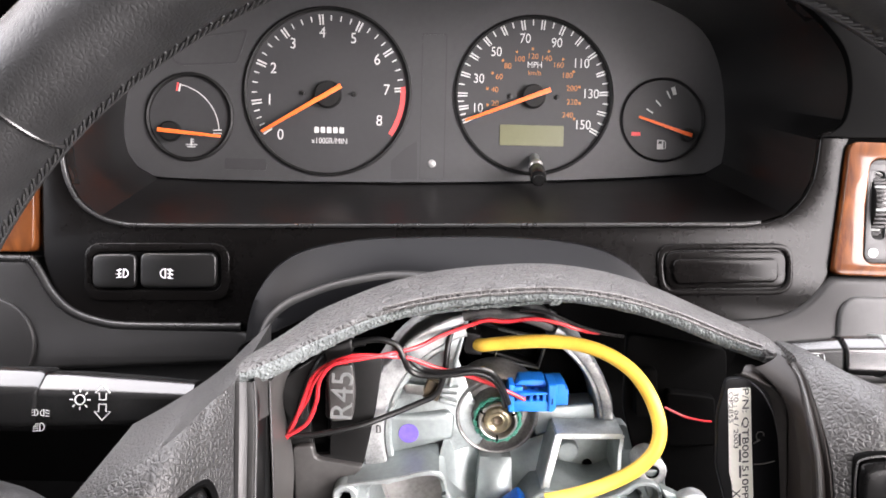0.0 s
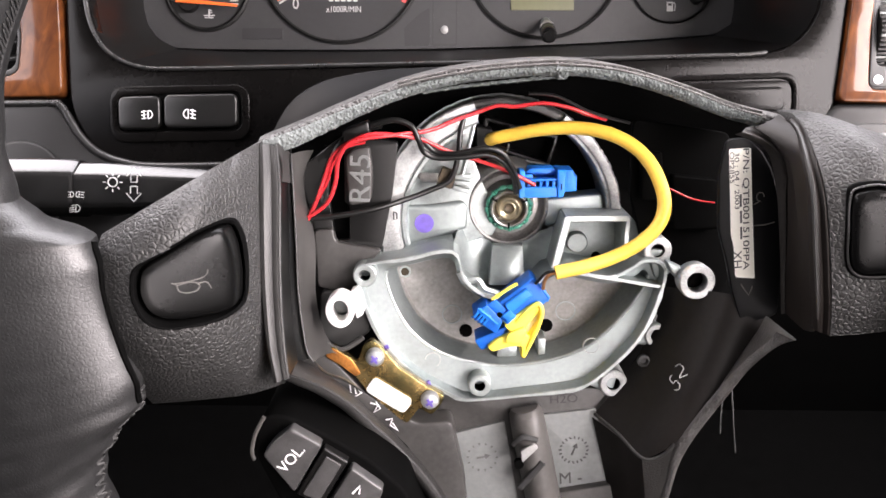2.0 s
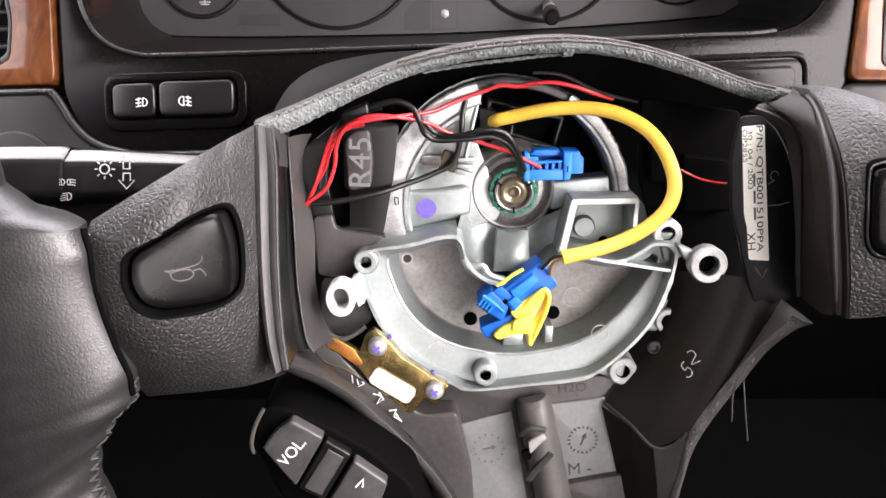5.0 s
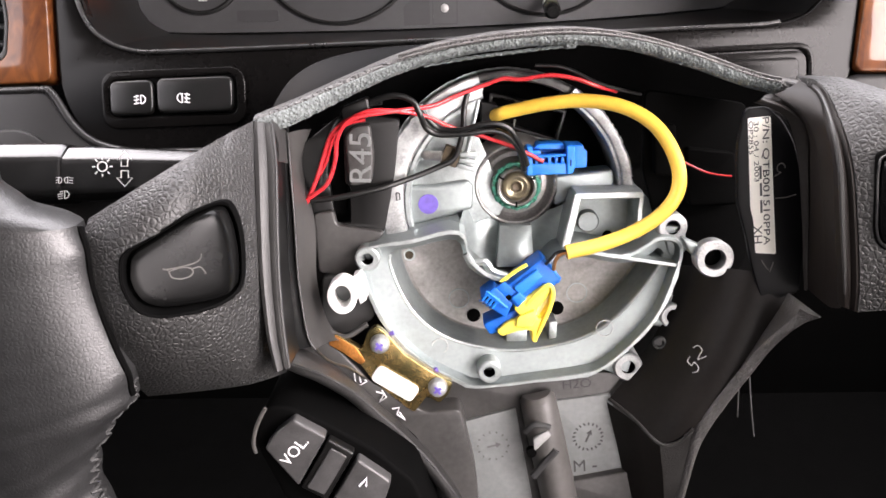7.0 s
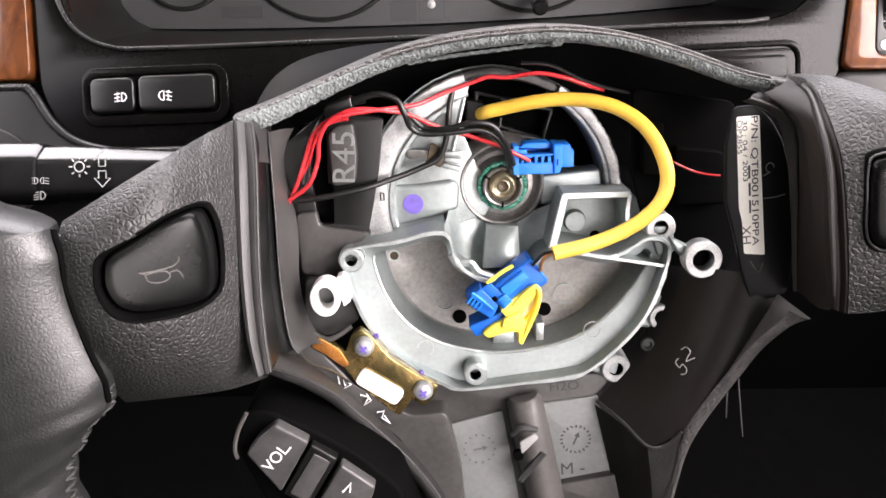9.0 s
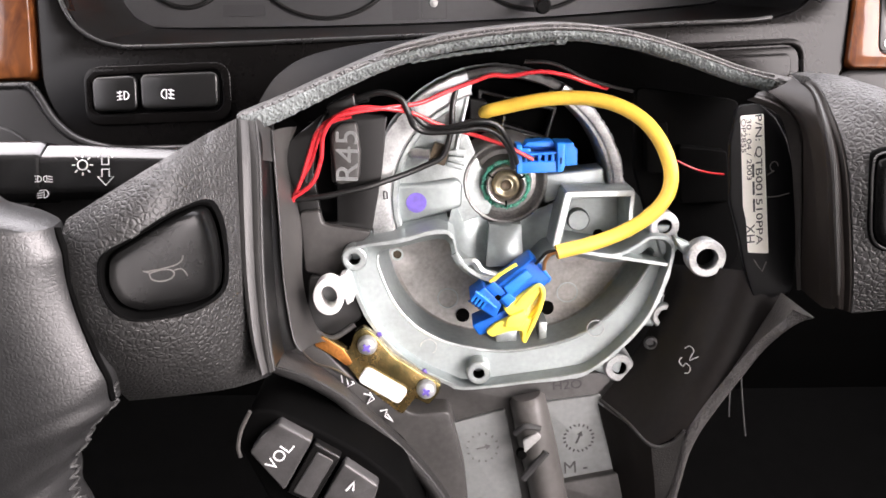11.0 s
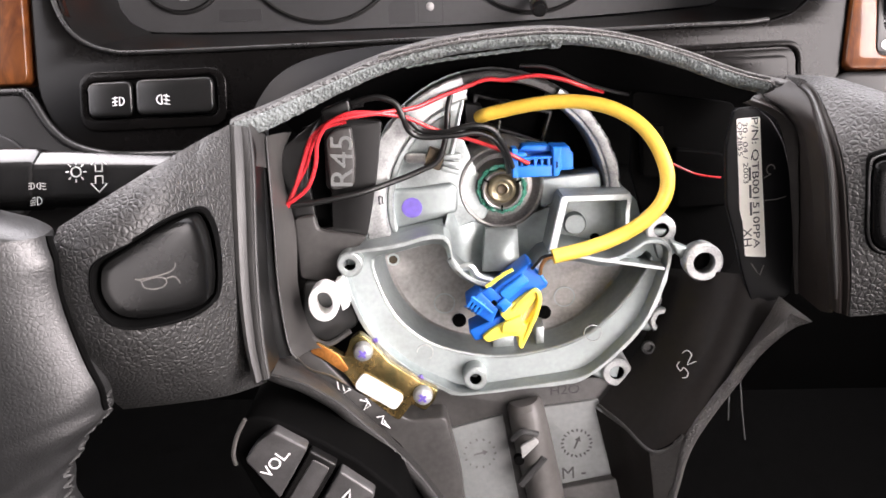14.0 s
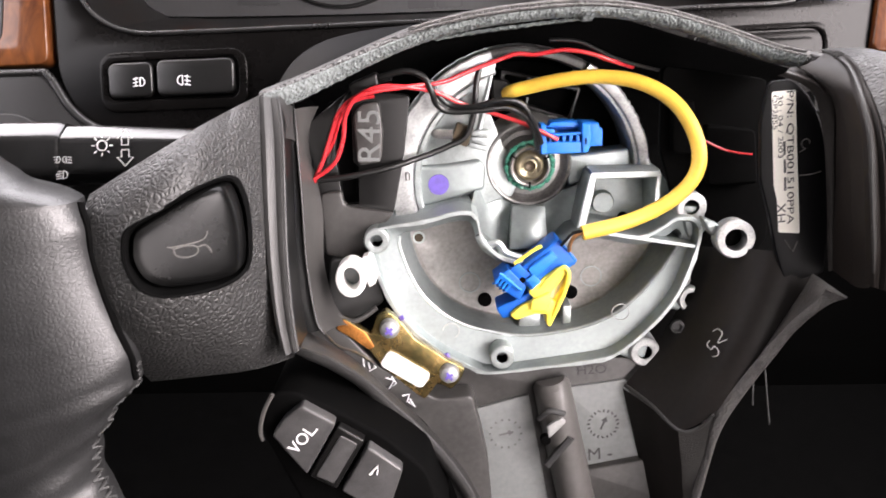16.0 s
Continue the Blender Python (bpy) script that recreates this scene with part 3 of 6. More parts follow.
for mph in range(0, 155, 5):
    a = mph_angle(mph)
    if mph % 10 == 0:
        part("tick", joined(tick(SPEED, 42, 48.2, a + 1.1, 1.0), tick(SPEED, 42, 48.2, a - 1.1, 1.0)), M_DIAL, speed)
    else:
        part("tick", tick(SPEED, 44.5, 48.2, a, 0.9), M_DIAL, speed)
for mph in range(10, 155, 20):
    part("numeral", lettering(str(mph), 8.4, polar(SPEED, 36.5, mph_angle(mph) + (3 if mph == 10 else 0)), -0.95, depth=0.5, stretch=0.86), M_DIAL, speed)
for kmh in range(20, 245, 20):
    a = 164 - (kmh / 1.609 - 30) * 1.61
    part("numeral", lettering(str(kmh), 4.8, polar(SPEED, 25, a), -0.95, depth=0.5), M_ORANGEPRINT, speed)
    part("tick", tick(SPEED, 29, 30.5, a, 1.6), M_ORANGEPRINT, speed)
part("caption", lettering("MPH", 5.4, (SPEED[0] + 0.3, SPEED[1] + 19.5), -0.95, depth=0.5, stretch=0.9), M_DIAL, speed)
part("caption", lettering("km/h", 4.2, (SPEED[0] + 0.3, SPEED[1] + 14.5), -0.95, depth=0.5), M_ORANGEPRINT, speed)
part("trip_display", plate([rect(*(42.4, -6.2), *(83.2, 6.9), 1.0)], -0.9, -0.2, 0.2), M_LCD, speed, "blank olive green liquid crystal display")
for s in (-1, 1):
    part("dial_stop", lathe([(1.6, -1), (1.6, 0.6), (0.01, 0.9)], SPEED[0] + s * 15, SPEED[1] - 0.5, 12), M_BLACK, speed)
needle(speed, (SPEED[0] - 0.2, SPEED[1] - 0.6), 201, 46, 11, 7.5, 3.0)

temp = dial("temperature_gauge", TEMP, R_SMALL, "black coolant temperature gauge", 2.4)
pivot = (-167.1, -2.3)
part("scale_arc", plate([circle(*pivot, 30.6, 24, 79, 2) + circle(*pivot, 30.0, 24, 2, 79)], -0.9, -0.6), M_DIAL, temp)
part("tick", tick(pivot, 26, 31, 80, 0.9), M_DIAL, temp)
part("tick", tick(pivot, 26, 31.5, 83, 0.9), M_REDPRINT, temp)
part("tick", joined(tick(pivot, 26.5, 32, 3, 0.8), tick(pivot, 26.5, 32, -1, 0.8)), M_DIAL, temp)
sx, sy = (-154.4, -9.6)
part("coolant_symbol", joined(plate([rect(sx - 0.5, sy - 1.5, sx + 0.5, sy + 3.2)], -0.9, -0.6), plate([rect(sx + 0.4, sy + 2.2, sx + 1.8, sy + 2.8)], -0.9, -0.6), plate([rect(sx + 0.4, sy + 0.8, sx + 1.8, sy + 1.4)], -0.9, -0.6), plate([rect(sx - 3.6, sy - 1.0, sx + 3.6, sy - 0.4)], -0.9, -0.6), plate([rect(sx - 2.8, sy - 2.4, sx + 2.8, sy - 1.8)], -0.9, -0.6)), M_DIAL, temp)
needle(temp, pivot, -5, 33, 7, 6.4, 2.8)

fuel = dial("fuel_gauge", FUEL, 26.5, "black fuel gauge with a low orange needle", 1.2)
pivot = (162.0, 2.6)
for a, r0 in ((116, 26), (133, 25), (148, 26)):
    part("tick", tick(pivot, r0, r0 + 5, a, 0.9), M_DIAL, fuel)
part("tick", tick(pivot, 27, 32, 108, 2.6), M_DIAL, fuel)
part("tick", plate([rect(*(126.6, 1.8), *(132.3, 4.1))], -0.9, -0.6), M_REDPRINT, fuel)
fx, fy = (145.6, -3.5)
part("fuel_symbol", plate([[Vector(p) for p in ((fx - 2.4, fy - 3), (fx + 1.6, fy - 3), (fx + 1.6, fy + 3), (fx - 2.4, fy + 3))], [Vector(p) for p in ((fx - 1.6, fy + 0.6), (fx + 0.8, fy + 0.6), (fx + 0.8, fy + 2.2), (fx - 1.6, fy + 2.2))]], -0.9, -0.6), M_DIAL, fuel)
part("fuel_symbol", tube([(fx + 1.8, fy - 2.4, -0.6), (fx + 2.9, fy - 2.4, -0.6), (fx + 2.9, fy + 1.6, -0.6), (fx + 1.8, fy + 2.6, -0.6)], 0.3, 6), M_DIAL, fuel)
needle(fuel, pivot, 162, 34, 1.5, 4.5, 2.4)
bx, by = (65.0, -13.6)
TIP = Vector((63.5, -29.5, 38))
ROOT = Vector((bx, by, -1))
trip = part("trip_button", tube([ROOT.lerp(TIP, t) for t in (0, 0.3, 0.66)], [3.2, 2.8, 2.6], 20), M_GREY, cluster, "trip reset stem with a black knob")
part("knob", tube([ROOT.lerp(TIP, t) for t in (0.55, 0.6, 0.9, 0.97, 1.0)], [4.2, 5.0, 5.0, 4.4, 3.2], 24), M_STALK, trip)
part("knob_collar", tube([ROOT.lerp(TIP, t) for t in (0.34, 0.36, 0.44, 0.46, 0.5, 0.52)], [3.2, 4.3, 4.3, 3.4, 3.4, 4.0], 24), M_STEEL, trip, "shiny knurled collar")

# ---- switches in the facia ----
fog = thing("fog_lamp_switch", FACIA, (*(-139.1, 2.2), 0), "two black push buttons with white fog lamp symbols", "switch")
OUT = rounded([(-175.3, 16.3), (-101.3, 17.8), (-100.7, -11.4), (-174.8, -13.1)], 9)
INN = rounded([(-170.9, 11.5), (-106.0, 14.0), (-105.7, -6.2), (-170.6, -7.0)], 5)
part("surround", plate([OUT, INN], -0.5, 1.6, 0.9), M_FACIA, fog)
part("well", plate([rounded([(-172.4, 12.9), (-104.6, 14.9), (-104.2, -7.3), (-172.0, -8.2)], 5)], -0.4, 0.4), M_DARK, fog)
b1 = part("button", plate([rounded([(-169.7, 10.7), (-147.6, 11.4), (-147.3, -5.9), (-169.5, -6.4)], 4)], 0.2, 4.2, 1.3), M_BLACK, fog)
b2 = part("button", plate([rounded([(-145.6, 11.8), (-107.2, 12.6), (-106.8, -4.8), (-145.3, -5.6)], 4)], 0.2, 4.2, 1.3), M_BLACK, fog)


def lamp_symbol(x, y, s, h, flip=1, wavy=True, bars=3):
    """A lamp outline with beams: s is its height."""
    bms = []
    d = [Vector((x + flip * (0.55 * s * math.cos(a)), y + 0.5 * s * math.sin(a), h)) for a in [math.pi * (i / 12 - 0.5) for i in range(13)]]
    bms.append(tube(d + d[:1], 0.055 * s, 6))
    for i in range(bars):
        yy = y + s * 0.42 * (1 - 2 * i / max(bars - 1, 1))
        bms.append(tube([(x - flip * 0.2 * s, yy, h), (x - flip * 0.85 * s, yy - 0.12 * s, h)], 0.055 * s, 6))
    if wavy:
        bms.append(tube([(x - flip * 0.5 * s + 0.06 * s * math.sin(k * 1.5), y + s * (0.55 - k * 0.11), h) for k in range(11)], 0.05 * s, 6))
    return joined(*bms)


part("symbol", lamp_symbol(*(-153.5, 1.5), 4.2, 4.3, 1), M_MARK, b1)
part("symbol", lamp_symbol(*(-132.4, 1.9), 4.6, 4.3, -1), M_MARK, b2)
blank = thing("switch_blank", FACIA, (*(144.5, 10.4), 0), "plain black blanking cover in the facia", "switch blank")
OUT = rounded([(110.9, 21.7), (178.0, 23.7), (178.6, -2.0), (112.9, -4.0)], 9)
INN = rounded([(114.3, 18.7), (175.3, 20.6), (175.8, 0.8), (115.9, -1.2)], 7)
part("surround", plate([OUT, INN], -0.5, 1.6, 0.9), M_FACIA, blank)
part("cover", plate([rounded([(115.2, 17.9), (174.5, 19.7), (175.0, 1.6), (116.7, -0.3)], 6)], -0.4, 1.4, 0.8), M_FACIA, blank)
part("cover_face", plate([rounded([(118.9, 14.6), (170.4, 16.3), (170.7, 4.0), (119.7, 2.3)], 4)], 1.0, 3.2, 1.0), M_FACIA, blank)

# ---- walnut trims and air vents ----


def vent(name, outer, inner, label, side):
    v = thing(name, FACIA, (outer[0][0], outer[0][1], 0), label, "air vent", "face vents")
    part("wood_trim", plate([rounded(outer, 5), rounded(inner, 5)], -10, 3.5, 1.0), M_WOOD, v, "lacquered walnut veneer trim")
    part("vent_frame", plate([rounded(inner, 5), rounded([Vector(p).lerp(sum((Vector(q) for q in inner), Vector((0, 0))) / len(inner), 0.16) for p in inner], 4)], -10, 2.2, 1.2), M_MATT, v)
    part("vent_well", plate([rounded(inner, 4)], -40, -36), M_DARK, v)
    c = sum((Vector(q) for q in inner), Vector((0, 0))) / len(inner)
    x0, x1 = min(p[0] for p in inner), max(p[0] for p in inner)
    y0, y1 = min(p[1] for p in inner), max(p[1] for p in inner)
    for i in range(6):
        yy = y0 + (y1 - y0) * (i + 0.5) / 6
        part("vent_slat", moved(box(x0 - c.x + 6, x1 - c.x - 6, -0.8, 0.8, -9, 5, 0.5), c.x, yy, -8, rx=18), M_MATT, v)
    return v, c, x0, x1, y0, y1


vr = vent("centre_vent", [(203.7, 73.8), (275.0, 72.3), (276.8, 6.4), (196.6, 8.5), (200.2, 38.1)], [(213.8, 65.6), (269.7, 65.0), (271.1, 14.6), (211.3, 14.4), (211.7, 41.1)], "face level air vent in a walnut surround with ribbed thumbwheel", 1)
tw = part("thumbwheel", moved(lathe([(0.01, -3.2), (15.5, -3.2), (16, -2.4), (16, 2.4), (15.5, 3.2), (0.01, 3.2)], 0, 0, 40), *(218.5, 44.0), -9.5, ry=90), M_BLACK, vr[0], "black ribbed thumbwheel")
tx, ty = (218.5, 44.0)
for i in range(18):
    a = radians(-70 + i * 8.2)
    # every fifth rib is grey to suggest highlights on the ribs
    part("rib", moved(box(-3.3, 3.3, -0.6, 0.6, -0.6, 0.6, 0.2), tx, ty + 16.2 * math.sin(a), -9.5 + 16.2 * math.cos(a)), M_GREY if i % 5 == 2 else M_DASH, tw)
part("thumbwheel_plate", plate([rounded([(212.2, 63.4), (222.1, 63.0), (222.8, 15.7), (211.8, 16.1), (212.3, 41.1)], 3), rounded([(215.4, 59.6), (221.1, 59.4), (221.7, 26.0), (215.1, 26.4)], 3)], 0.5, 2.8, 0.6), M_MATT, vr[0])
part("dot_mark", lathe([(2.2, 2.6), (2.2, 3.2), (0.01, 3.4)], *(216.1, 19.5), 20), M_MARK, vr[0], "white dot")
vent("side_vent", [(-274.9, 80.0), (-201.7, 77.0), (-200.1, 47.1), (-199.5, 11.2), (-273.9, 9.6)], [(-269.0, 73.0), (-225.4, 72.3), (-220.6, 43.9), (-222.3, 24.4), (-227.5, 21.4), (-268.2, 19.5)], "face level air vent in a walnut surround", -1)

# ---- column cowl and stalks ----
cowl = thing("column_cowl", STALK, (150, 20, -60), "dark grey moulded steering column shroud", "column shroud")


COWL = spline([(43.8, -4.4), (43.6, 19.2), (44.7, 32.4), (48.6, 44.4), (57.2, 56.5), (71.5, 64.8), (96.6, 69.9), (128.5, 72.0), (160.6, 72.8), (188.8, 71.8), (210.4, 67.8), (224.0, 60.8), (232.9, 52.5), (239.5, 41.9), (242.4, 23.3), (243.2, -0.6)], 8)
CREASE = spline([(55.2, -1.8), (55.1, 18.3), (57.7, 29.6), (64.8, 37.3), (76.0, 42.9), (91.0, 48.0), (111.1, 51.8), (131.4, 51.7), (154.4, 50.7), (177.3, 49.2), (195.3, 46.0), (208.1, 41.2), (218.5, 35.3), (224.7, 26.8), (227.9, 16.7), (228.6, 1.6)], 8)
mid_c = sum(CREASE, Vector((0, 0))) / len(CREASE)


def shroud_row(pts, h, k=1.0):
    return [Vector((*(mid_c + (p - mid_c) * k), h)) for p in pts]


top_rows = [shroud_row(COWL, -116), shroud_row(COWL, -87), shroud_row([a.lerp(b, 0.04) for a, b in zip(COWL, CREASE)], -84), shroud_row([a.lerp(b, 0.3) for a, b in zip(COWL, CREASE)], -80.5), shroud_row([a.lerp(b, 0.65) for a, b in zip(COWL, CREASE)], -75), shroud_row([a.lerp(b, 0.93) for a, b in zip(COWL, CREASE)], -69), shroud_row(CREASE, -66.5), shroud_row(CREASE, -65.5, 0.98), shroud_row(CREASE, -65.5, 0.9), shroud_row(CREASE, -67, 0.6)]
part("upper_shroud", loft(top_rows[:7], False), M_COWL, cowl)
part("shroud_front", loft(top_rows[6:], False), M_COWL, cowl)
# paler tube along the fold stands in for its highlight streak
part("shroud_fold", tube([Vector((p.x, p.y, -68.4)) for p in CREASE], 3.0, 16), M_STRIP, cowl, "rounded fold of the shroud, paler to stand in for its highlight")

stalk = thing("lighting_stalk", STALK, (-40, 0, 0), "black indicator stalk with white lamp symbols", "column stalk", "column stalks")


def bar(sections):
    """A stalk along x with a flat facet on its upper front: sections of (x, centre height, half height, half depth)."""
    rings = []
    for x, cy, hh, dd in sections:
        o = rounded([Vector(q) for q in ((cy + hh, -dd), (cy + hh, 0.3 * dd), (cy + 0.45 * hh, dd), (cy - 0.75 * hh, dd), (cy - hh, 0.6 * dd), (cy - hh, -dd))], 0.2 * hh, 5)
        rings.append([Vector((x, q.x, q.y)) for q in o])
    return loft(rings)


part("collar", bar([(-130, 4, 11.0, 10), (-60, 4.6, 11.0, 10), (-9.5, 4.8, 10.8, 10), (-8.0, 4.8, 10.2, 9.4)]), M_STALK, stalk)
part("stem", bar([(-8.4, 4.5, 9.8, 9), (0, 4.4, 10.0, 9.2), (30, 4.4, 8.6, 8), (45, 4.6, 7.4, 7)]), M_STALK, stalk)
sx, sy = (7.0, 6.2)
sym = [tube([(sx + 1.7 * math.cos(a), sy + 1.7 * math.sin(a), 9.2) for a in [2 * math.pi * i / 16 for i in range(17)]], 0.26, 6)]
for i in range(8):
    a = math.pi * i / 4
    sym.append(tube([(sx + 2.5 * math.cos(a), sy + 2.5 * math.sin(a), 9.2), (sx + 3.6 * math.cos(a), sy + 3.6 * math.sin(a), 9.1)], 0.24, 6))
part("lamp_symbol", joined(*sym), M_DIAL, stalk)
ax, ay = (14.8, 8.9)
bx2, by2 = (14.8, 1.9)


def arrow(x, y, s, h):
    p = [(-0.45, 1.0), (0.45, 1.0), (0.45, 0.1), (1.0, 0.1), (0, -1.0), (-1.0, 0.1), (-0.45, 0.1), (-0.45, 1.0)]
    return tube([(x + a * s, y + b * abs(s), h) for a, b in p], 0.22, 6)


part("arrow_symbol", moved(arrow(0, 0, 2.6, 0), ax, ay, 9.0, turn=180), M_DIAL, stalk)
part("arrow_symbol", arrow(bx2, by2, 2.8, 8.9), M_DIAL, stalk)
lx, ly = (-6.7, 1.5)
part("beam_symbol", joined(lamp_symbol(lx - 1.6, ly, 2.2, 9.8, 1, False), lamp_symbol(lx + 1.6, ly, 2.2, 9.8, -1, False)), M_DIAL, stalk)
lx, ly = (-7.6, -3.6)
part("beam_symbol", lamp_symbol(lx + 1.0, ly, 2.8, 9.0, 1, False, 4), M_DIAL, stalk)

wiper = thing("wiper_stalk", STALK, (330, 5, -30), "black wiper stalk with a white screen symbol", "column stalk", "column stalks")
wiper_parts = [("stem", bar([(267, 23.3, 5.0, 5.0), (277, 23.6, 5.7, 5.7), (294, 24.1, 6.8, 6.8), (295, 24.1, 6.1, 6.1)]), M_STALK, ""),
               ("collar", bar([(295.6, 24.2, 6.3, 6.3), (296.5, 24.2, 7.4, 7.4), (317, 24.2, 8.1, 8.1), (366, 24.2, 8.7, 8.7), (368, 24.2, 7.9, 7.9)]), M_STALK, ""),
               ("collar_ring", bar([(311.5, 24.2, 8.2, 8.2), (312.0, 24.2, 8.6, 8.6), (314.4, 24.2, 8.6, 8.6), (315.0, 24.2, 8.1, 8.1)]), M_GREY, "ribbed grey ring")]
wx, wy = (284.4, 23.2)
wiper_parts.append(("screen_symbol", joined(tube([(wx - 2.8, wy - 1.7, 6.2), (wx + 2.8, wy - 1.7, 6.4), (wx + 2.4, wy + 2.0, 6.1), (wx - 2.4, wy + 2.0, 5.9), (wx - 2.8, wy - 1.7, 6.2)], 0.24, 6), tube([(wx, wy - 2.6, 6.1), (wx, wy + 1.3, 6.3)], 0.28, 6)), M_DIAL, ""))
for name, bm, m, text in wiper_parts:
    part(name, moved(bm, 0, 0, -30), m, wiper, text)

# ---- steering wheel ----
wheel = thing("steering_wheel", WHEEL, (0, 0, 0), "black leather steering wheel with its airbag removed, metal hub bare", "steering wheel")
RIM_H, RIM_OUT = 68.0, 188.0
INNER = [(0, 128), (6, 128), (12, 140), (18, 157), (60, 158), (120, 158), (160, 158), (167, 155), (172.5, 150), (174.8, 142), (176.2, 127), (180, 124), (196, 121), (200, 124), (203, 136), (205.5, 145), (209, 150), (216, 154), (224, 157), (240, 158), (300, 158), (320, 156), (330, 146), (338, 131), (350, 127), (360, 128)]


def inner_radius(a):
    for (a0, r0), (a1, r1) in zip(INNER, INNER[1:]):
        if a0 <= a <= a1:
            t = (a - a0) / (a1 - a0)
            t = t * t * (3 - 2 * t)
            return r0 + (r1 - r0) * t
    return 158.0


def rim_ring(a, n=28):
    ri = inner_radius(a % 360)
    c, w = (ri + RIM_OUT) / 2, (RIM_OUT - ri) / 2
    x, y = math.cos(radians(a)), math.sin(radians(a))
    out = []
    for i in range(n):
        b = 2 * math.pi * i / n
        q = math.cos(b)
        hgt = 14.5 * math.sin(b) + 4.0 * max(0, (158 - ri) / 36) * (0.5 - 0.5 * q) * (1 if math.sin(b) > 0 else 0)
        fold = math.exp(-((a - 204) / 9) ** 2) * (math.sin(2.5 * a + 2.0 * q) + 0.7 * math.sin(4.1 * a - 1.5 * q + 1.0))
        out.append(Vector(((c + w * q) * x, (c + w * q) * y, RIM_H + hgt + 0.26 * fold * max(0.0, math.sin(b)))))
    return out


rings = [rim_ring(a) for a in [i * 0.6 for i in range(600)]]
rim_bm = loft(rings + [rings[0]], True, False, False)
rim_tree = BVHTree.FromBMesh(rim_bm)
rim = part("rim", rim_bm, M_LEATHER, wheel, "creased black leather rim with stitched inner seam")
stitches = []


def rim_point(a, b, off):
    """A point on the rim's skin at the angle a round the wheel and b round the tube."""
    ri = inner_radius(a % 360)
    c, w = (ri + RIM_OUT) / 2, (RIM_OUT - ri) / 2 + off
    r = c + w * math.cos(radians(b))
    return Vector((r * math.cos(radians(a)), r * math.sin(radians(a)), RIM_H + (14.5 + off) * math.sin(radians(b))))


for i in range(520):
    a = 22 + 0.58 * i
    if not (30 < a < 166 or 198 < a < 318):
        continue
    if a < 60:
        continue
    if a < 180:
        stitches.append(tube([rim_point(a - 0.7, 162 + 3 * (i % 2), 0.0), rim_point(a, 169, 0.6), rim_point(a + 0.7, 177, 0.0)], 0.36, 6))
    else:
        lean = 0.5 if i % 2 else -0.1
        stitches.append(tube([rim_point(a - lean, 160, 0.0), rim_point(a, 170, 0.7), rim_point(a + lean, 180, 0.0)], 0.55, 6))
for b in (177,):
    stitches.append(tube([rim_point(a, b, 0.05) for a in range(60, 170, 2)], 0.34, 6))
part("cross_seam", tube([rim_point(137.0, b, 0.15) for b in range(50, 174, 6)], 0.5, 8), M_EDGE, rim, "shiny cross seam of the leather")
part("stitching", joined(*stitches), M_STITCH, rim, "cross-stitched seam", kind="stuff")

# padded side spokes


TOP = spline([(-126.2, 8.2, 70.0), (-112.5, 16.3, 69.0), (-98.9, 24.3, 60.0), (-92.5, 28.0, 40.0), (-87.9, 30.2, 24.0)], 8)
BOTTOM = spline([(-119.3, -42.7, 72.0), (-105.6, -41.4, 72.0), (-92.0, -42.3, 66.0), (-85.0, -43.2, 59.0), (-80.3, -44.0, 52.0)], 8)
WEST = spline([(-119.3, -42.7, 72.0), (-122.0, -28.9, 73.0), (-124.2, -11.8, 73.0), (-125.9, 1.2, 72.0), (-126.2, 8.2, 70.0)], 8)
EAST = spline([(-80.3, -44.0, 52.0), (-82.7, -32.5, 50.0), (-84.5, -16.0, 45.5), (-85.5, 0.3, 40.0), (-86.7, 17.9, 32.0), (-87.9, 30.2, 24.0)], 8)
HORN = [(-113.8, -3.7), (-112.6, 0.7), (-106.7, 4.3), (-98.7, 8.7), (-94.7, 9.9), (-91.9, 9.6), (-90.3, 7.4), (-88.8, 1.6), (-88.0, -6.6), (-88.1, -13.5), (-89.3, -16.1), (-93.1, -17.3), (-99.6, -17.3), (-106.4, -16.6), (-111.1, -13.6), (-113.5, -8.3)]
H2 = spline(HORN, 5, True)


def shrunk(pts, k, c=None):
    c = c or sum(pts, Vector((0, 0))) / len(pts)
    return [c + (p - c) * k for p in pts]


def holed(bm, outline):
    """Opens a pad where a button is let in, and gives the closed pad's shape too."""
    bm.normal_update()
    tree = BVHTree.FromBMesh(bm)
    gone = [f for f in bm.faces if inside(f.calc_center_median(), outline) and f.normal.z != 0 and len(f.verts) == 4 and abs(f.normal.z) > 0.3]
    bmesh.ops.delete(bm, geom=gone, context="FACES")
    return bm, tree


pad_bm = patch(BOTTOM, TOP, WEST, EAST, 110, 90, 4.0, 60, 3.0)
pad_bm.verts.ensure_lookup_table()
gap = []
for j in range(91):
    for i in range(60):
        p = pad_bm.verts[j * 111 + i].co
        hit = rim_tree.ray_cast(Vector((p.x, p.y, 200)), Vector((0, 0, -1)))[0]
        if hit is None or hit.z < p.z:
            gap.append(p.copy())
            break
gap = [sum(gap[max(0, i - 3):i + 4], Vector((0, 0, 0))) / len(gap[max(0, i - 3):i + 4]) for i in range(len(gap))]
# solid dark bar where the gap beside the rim would be in shade
part("pad_gap", tube(gap, 1.0, 8), M_DARK, wheel, "dark bar standing in for the shaded gap beside the leather flare")
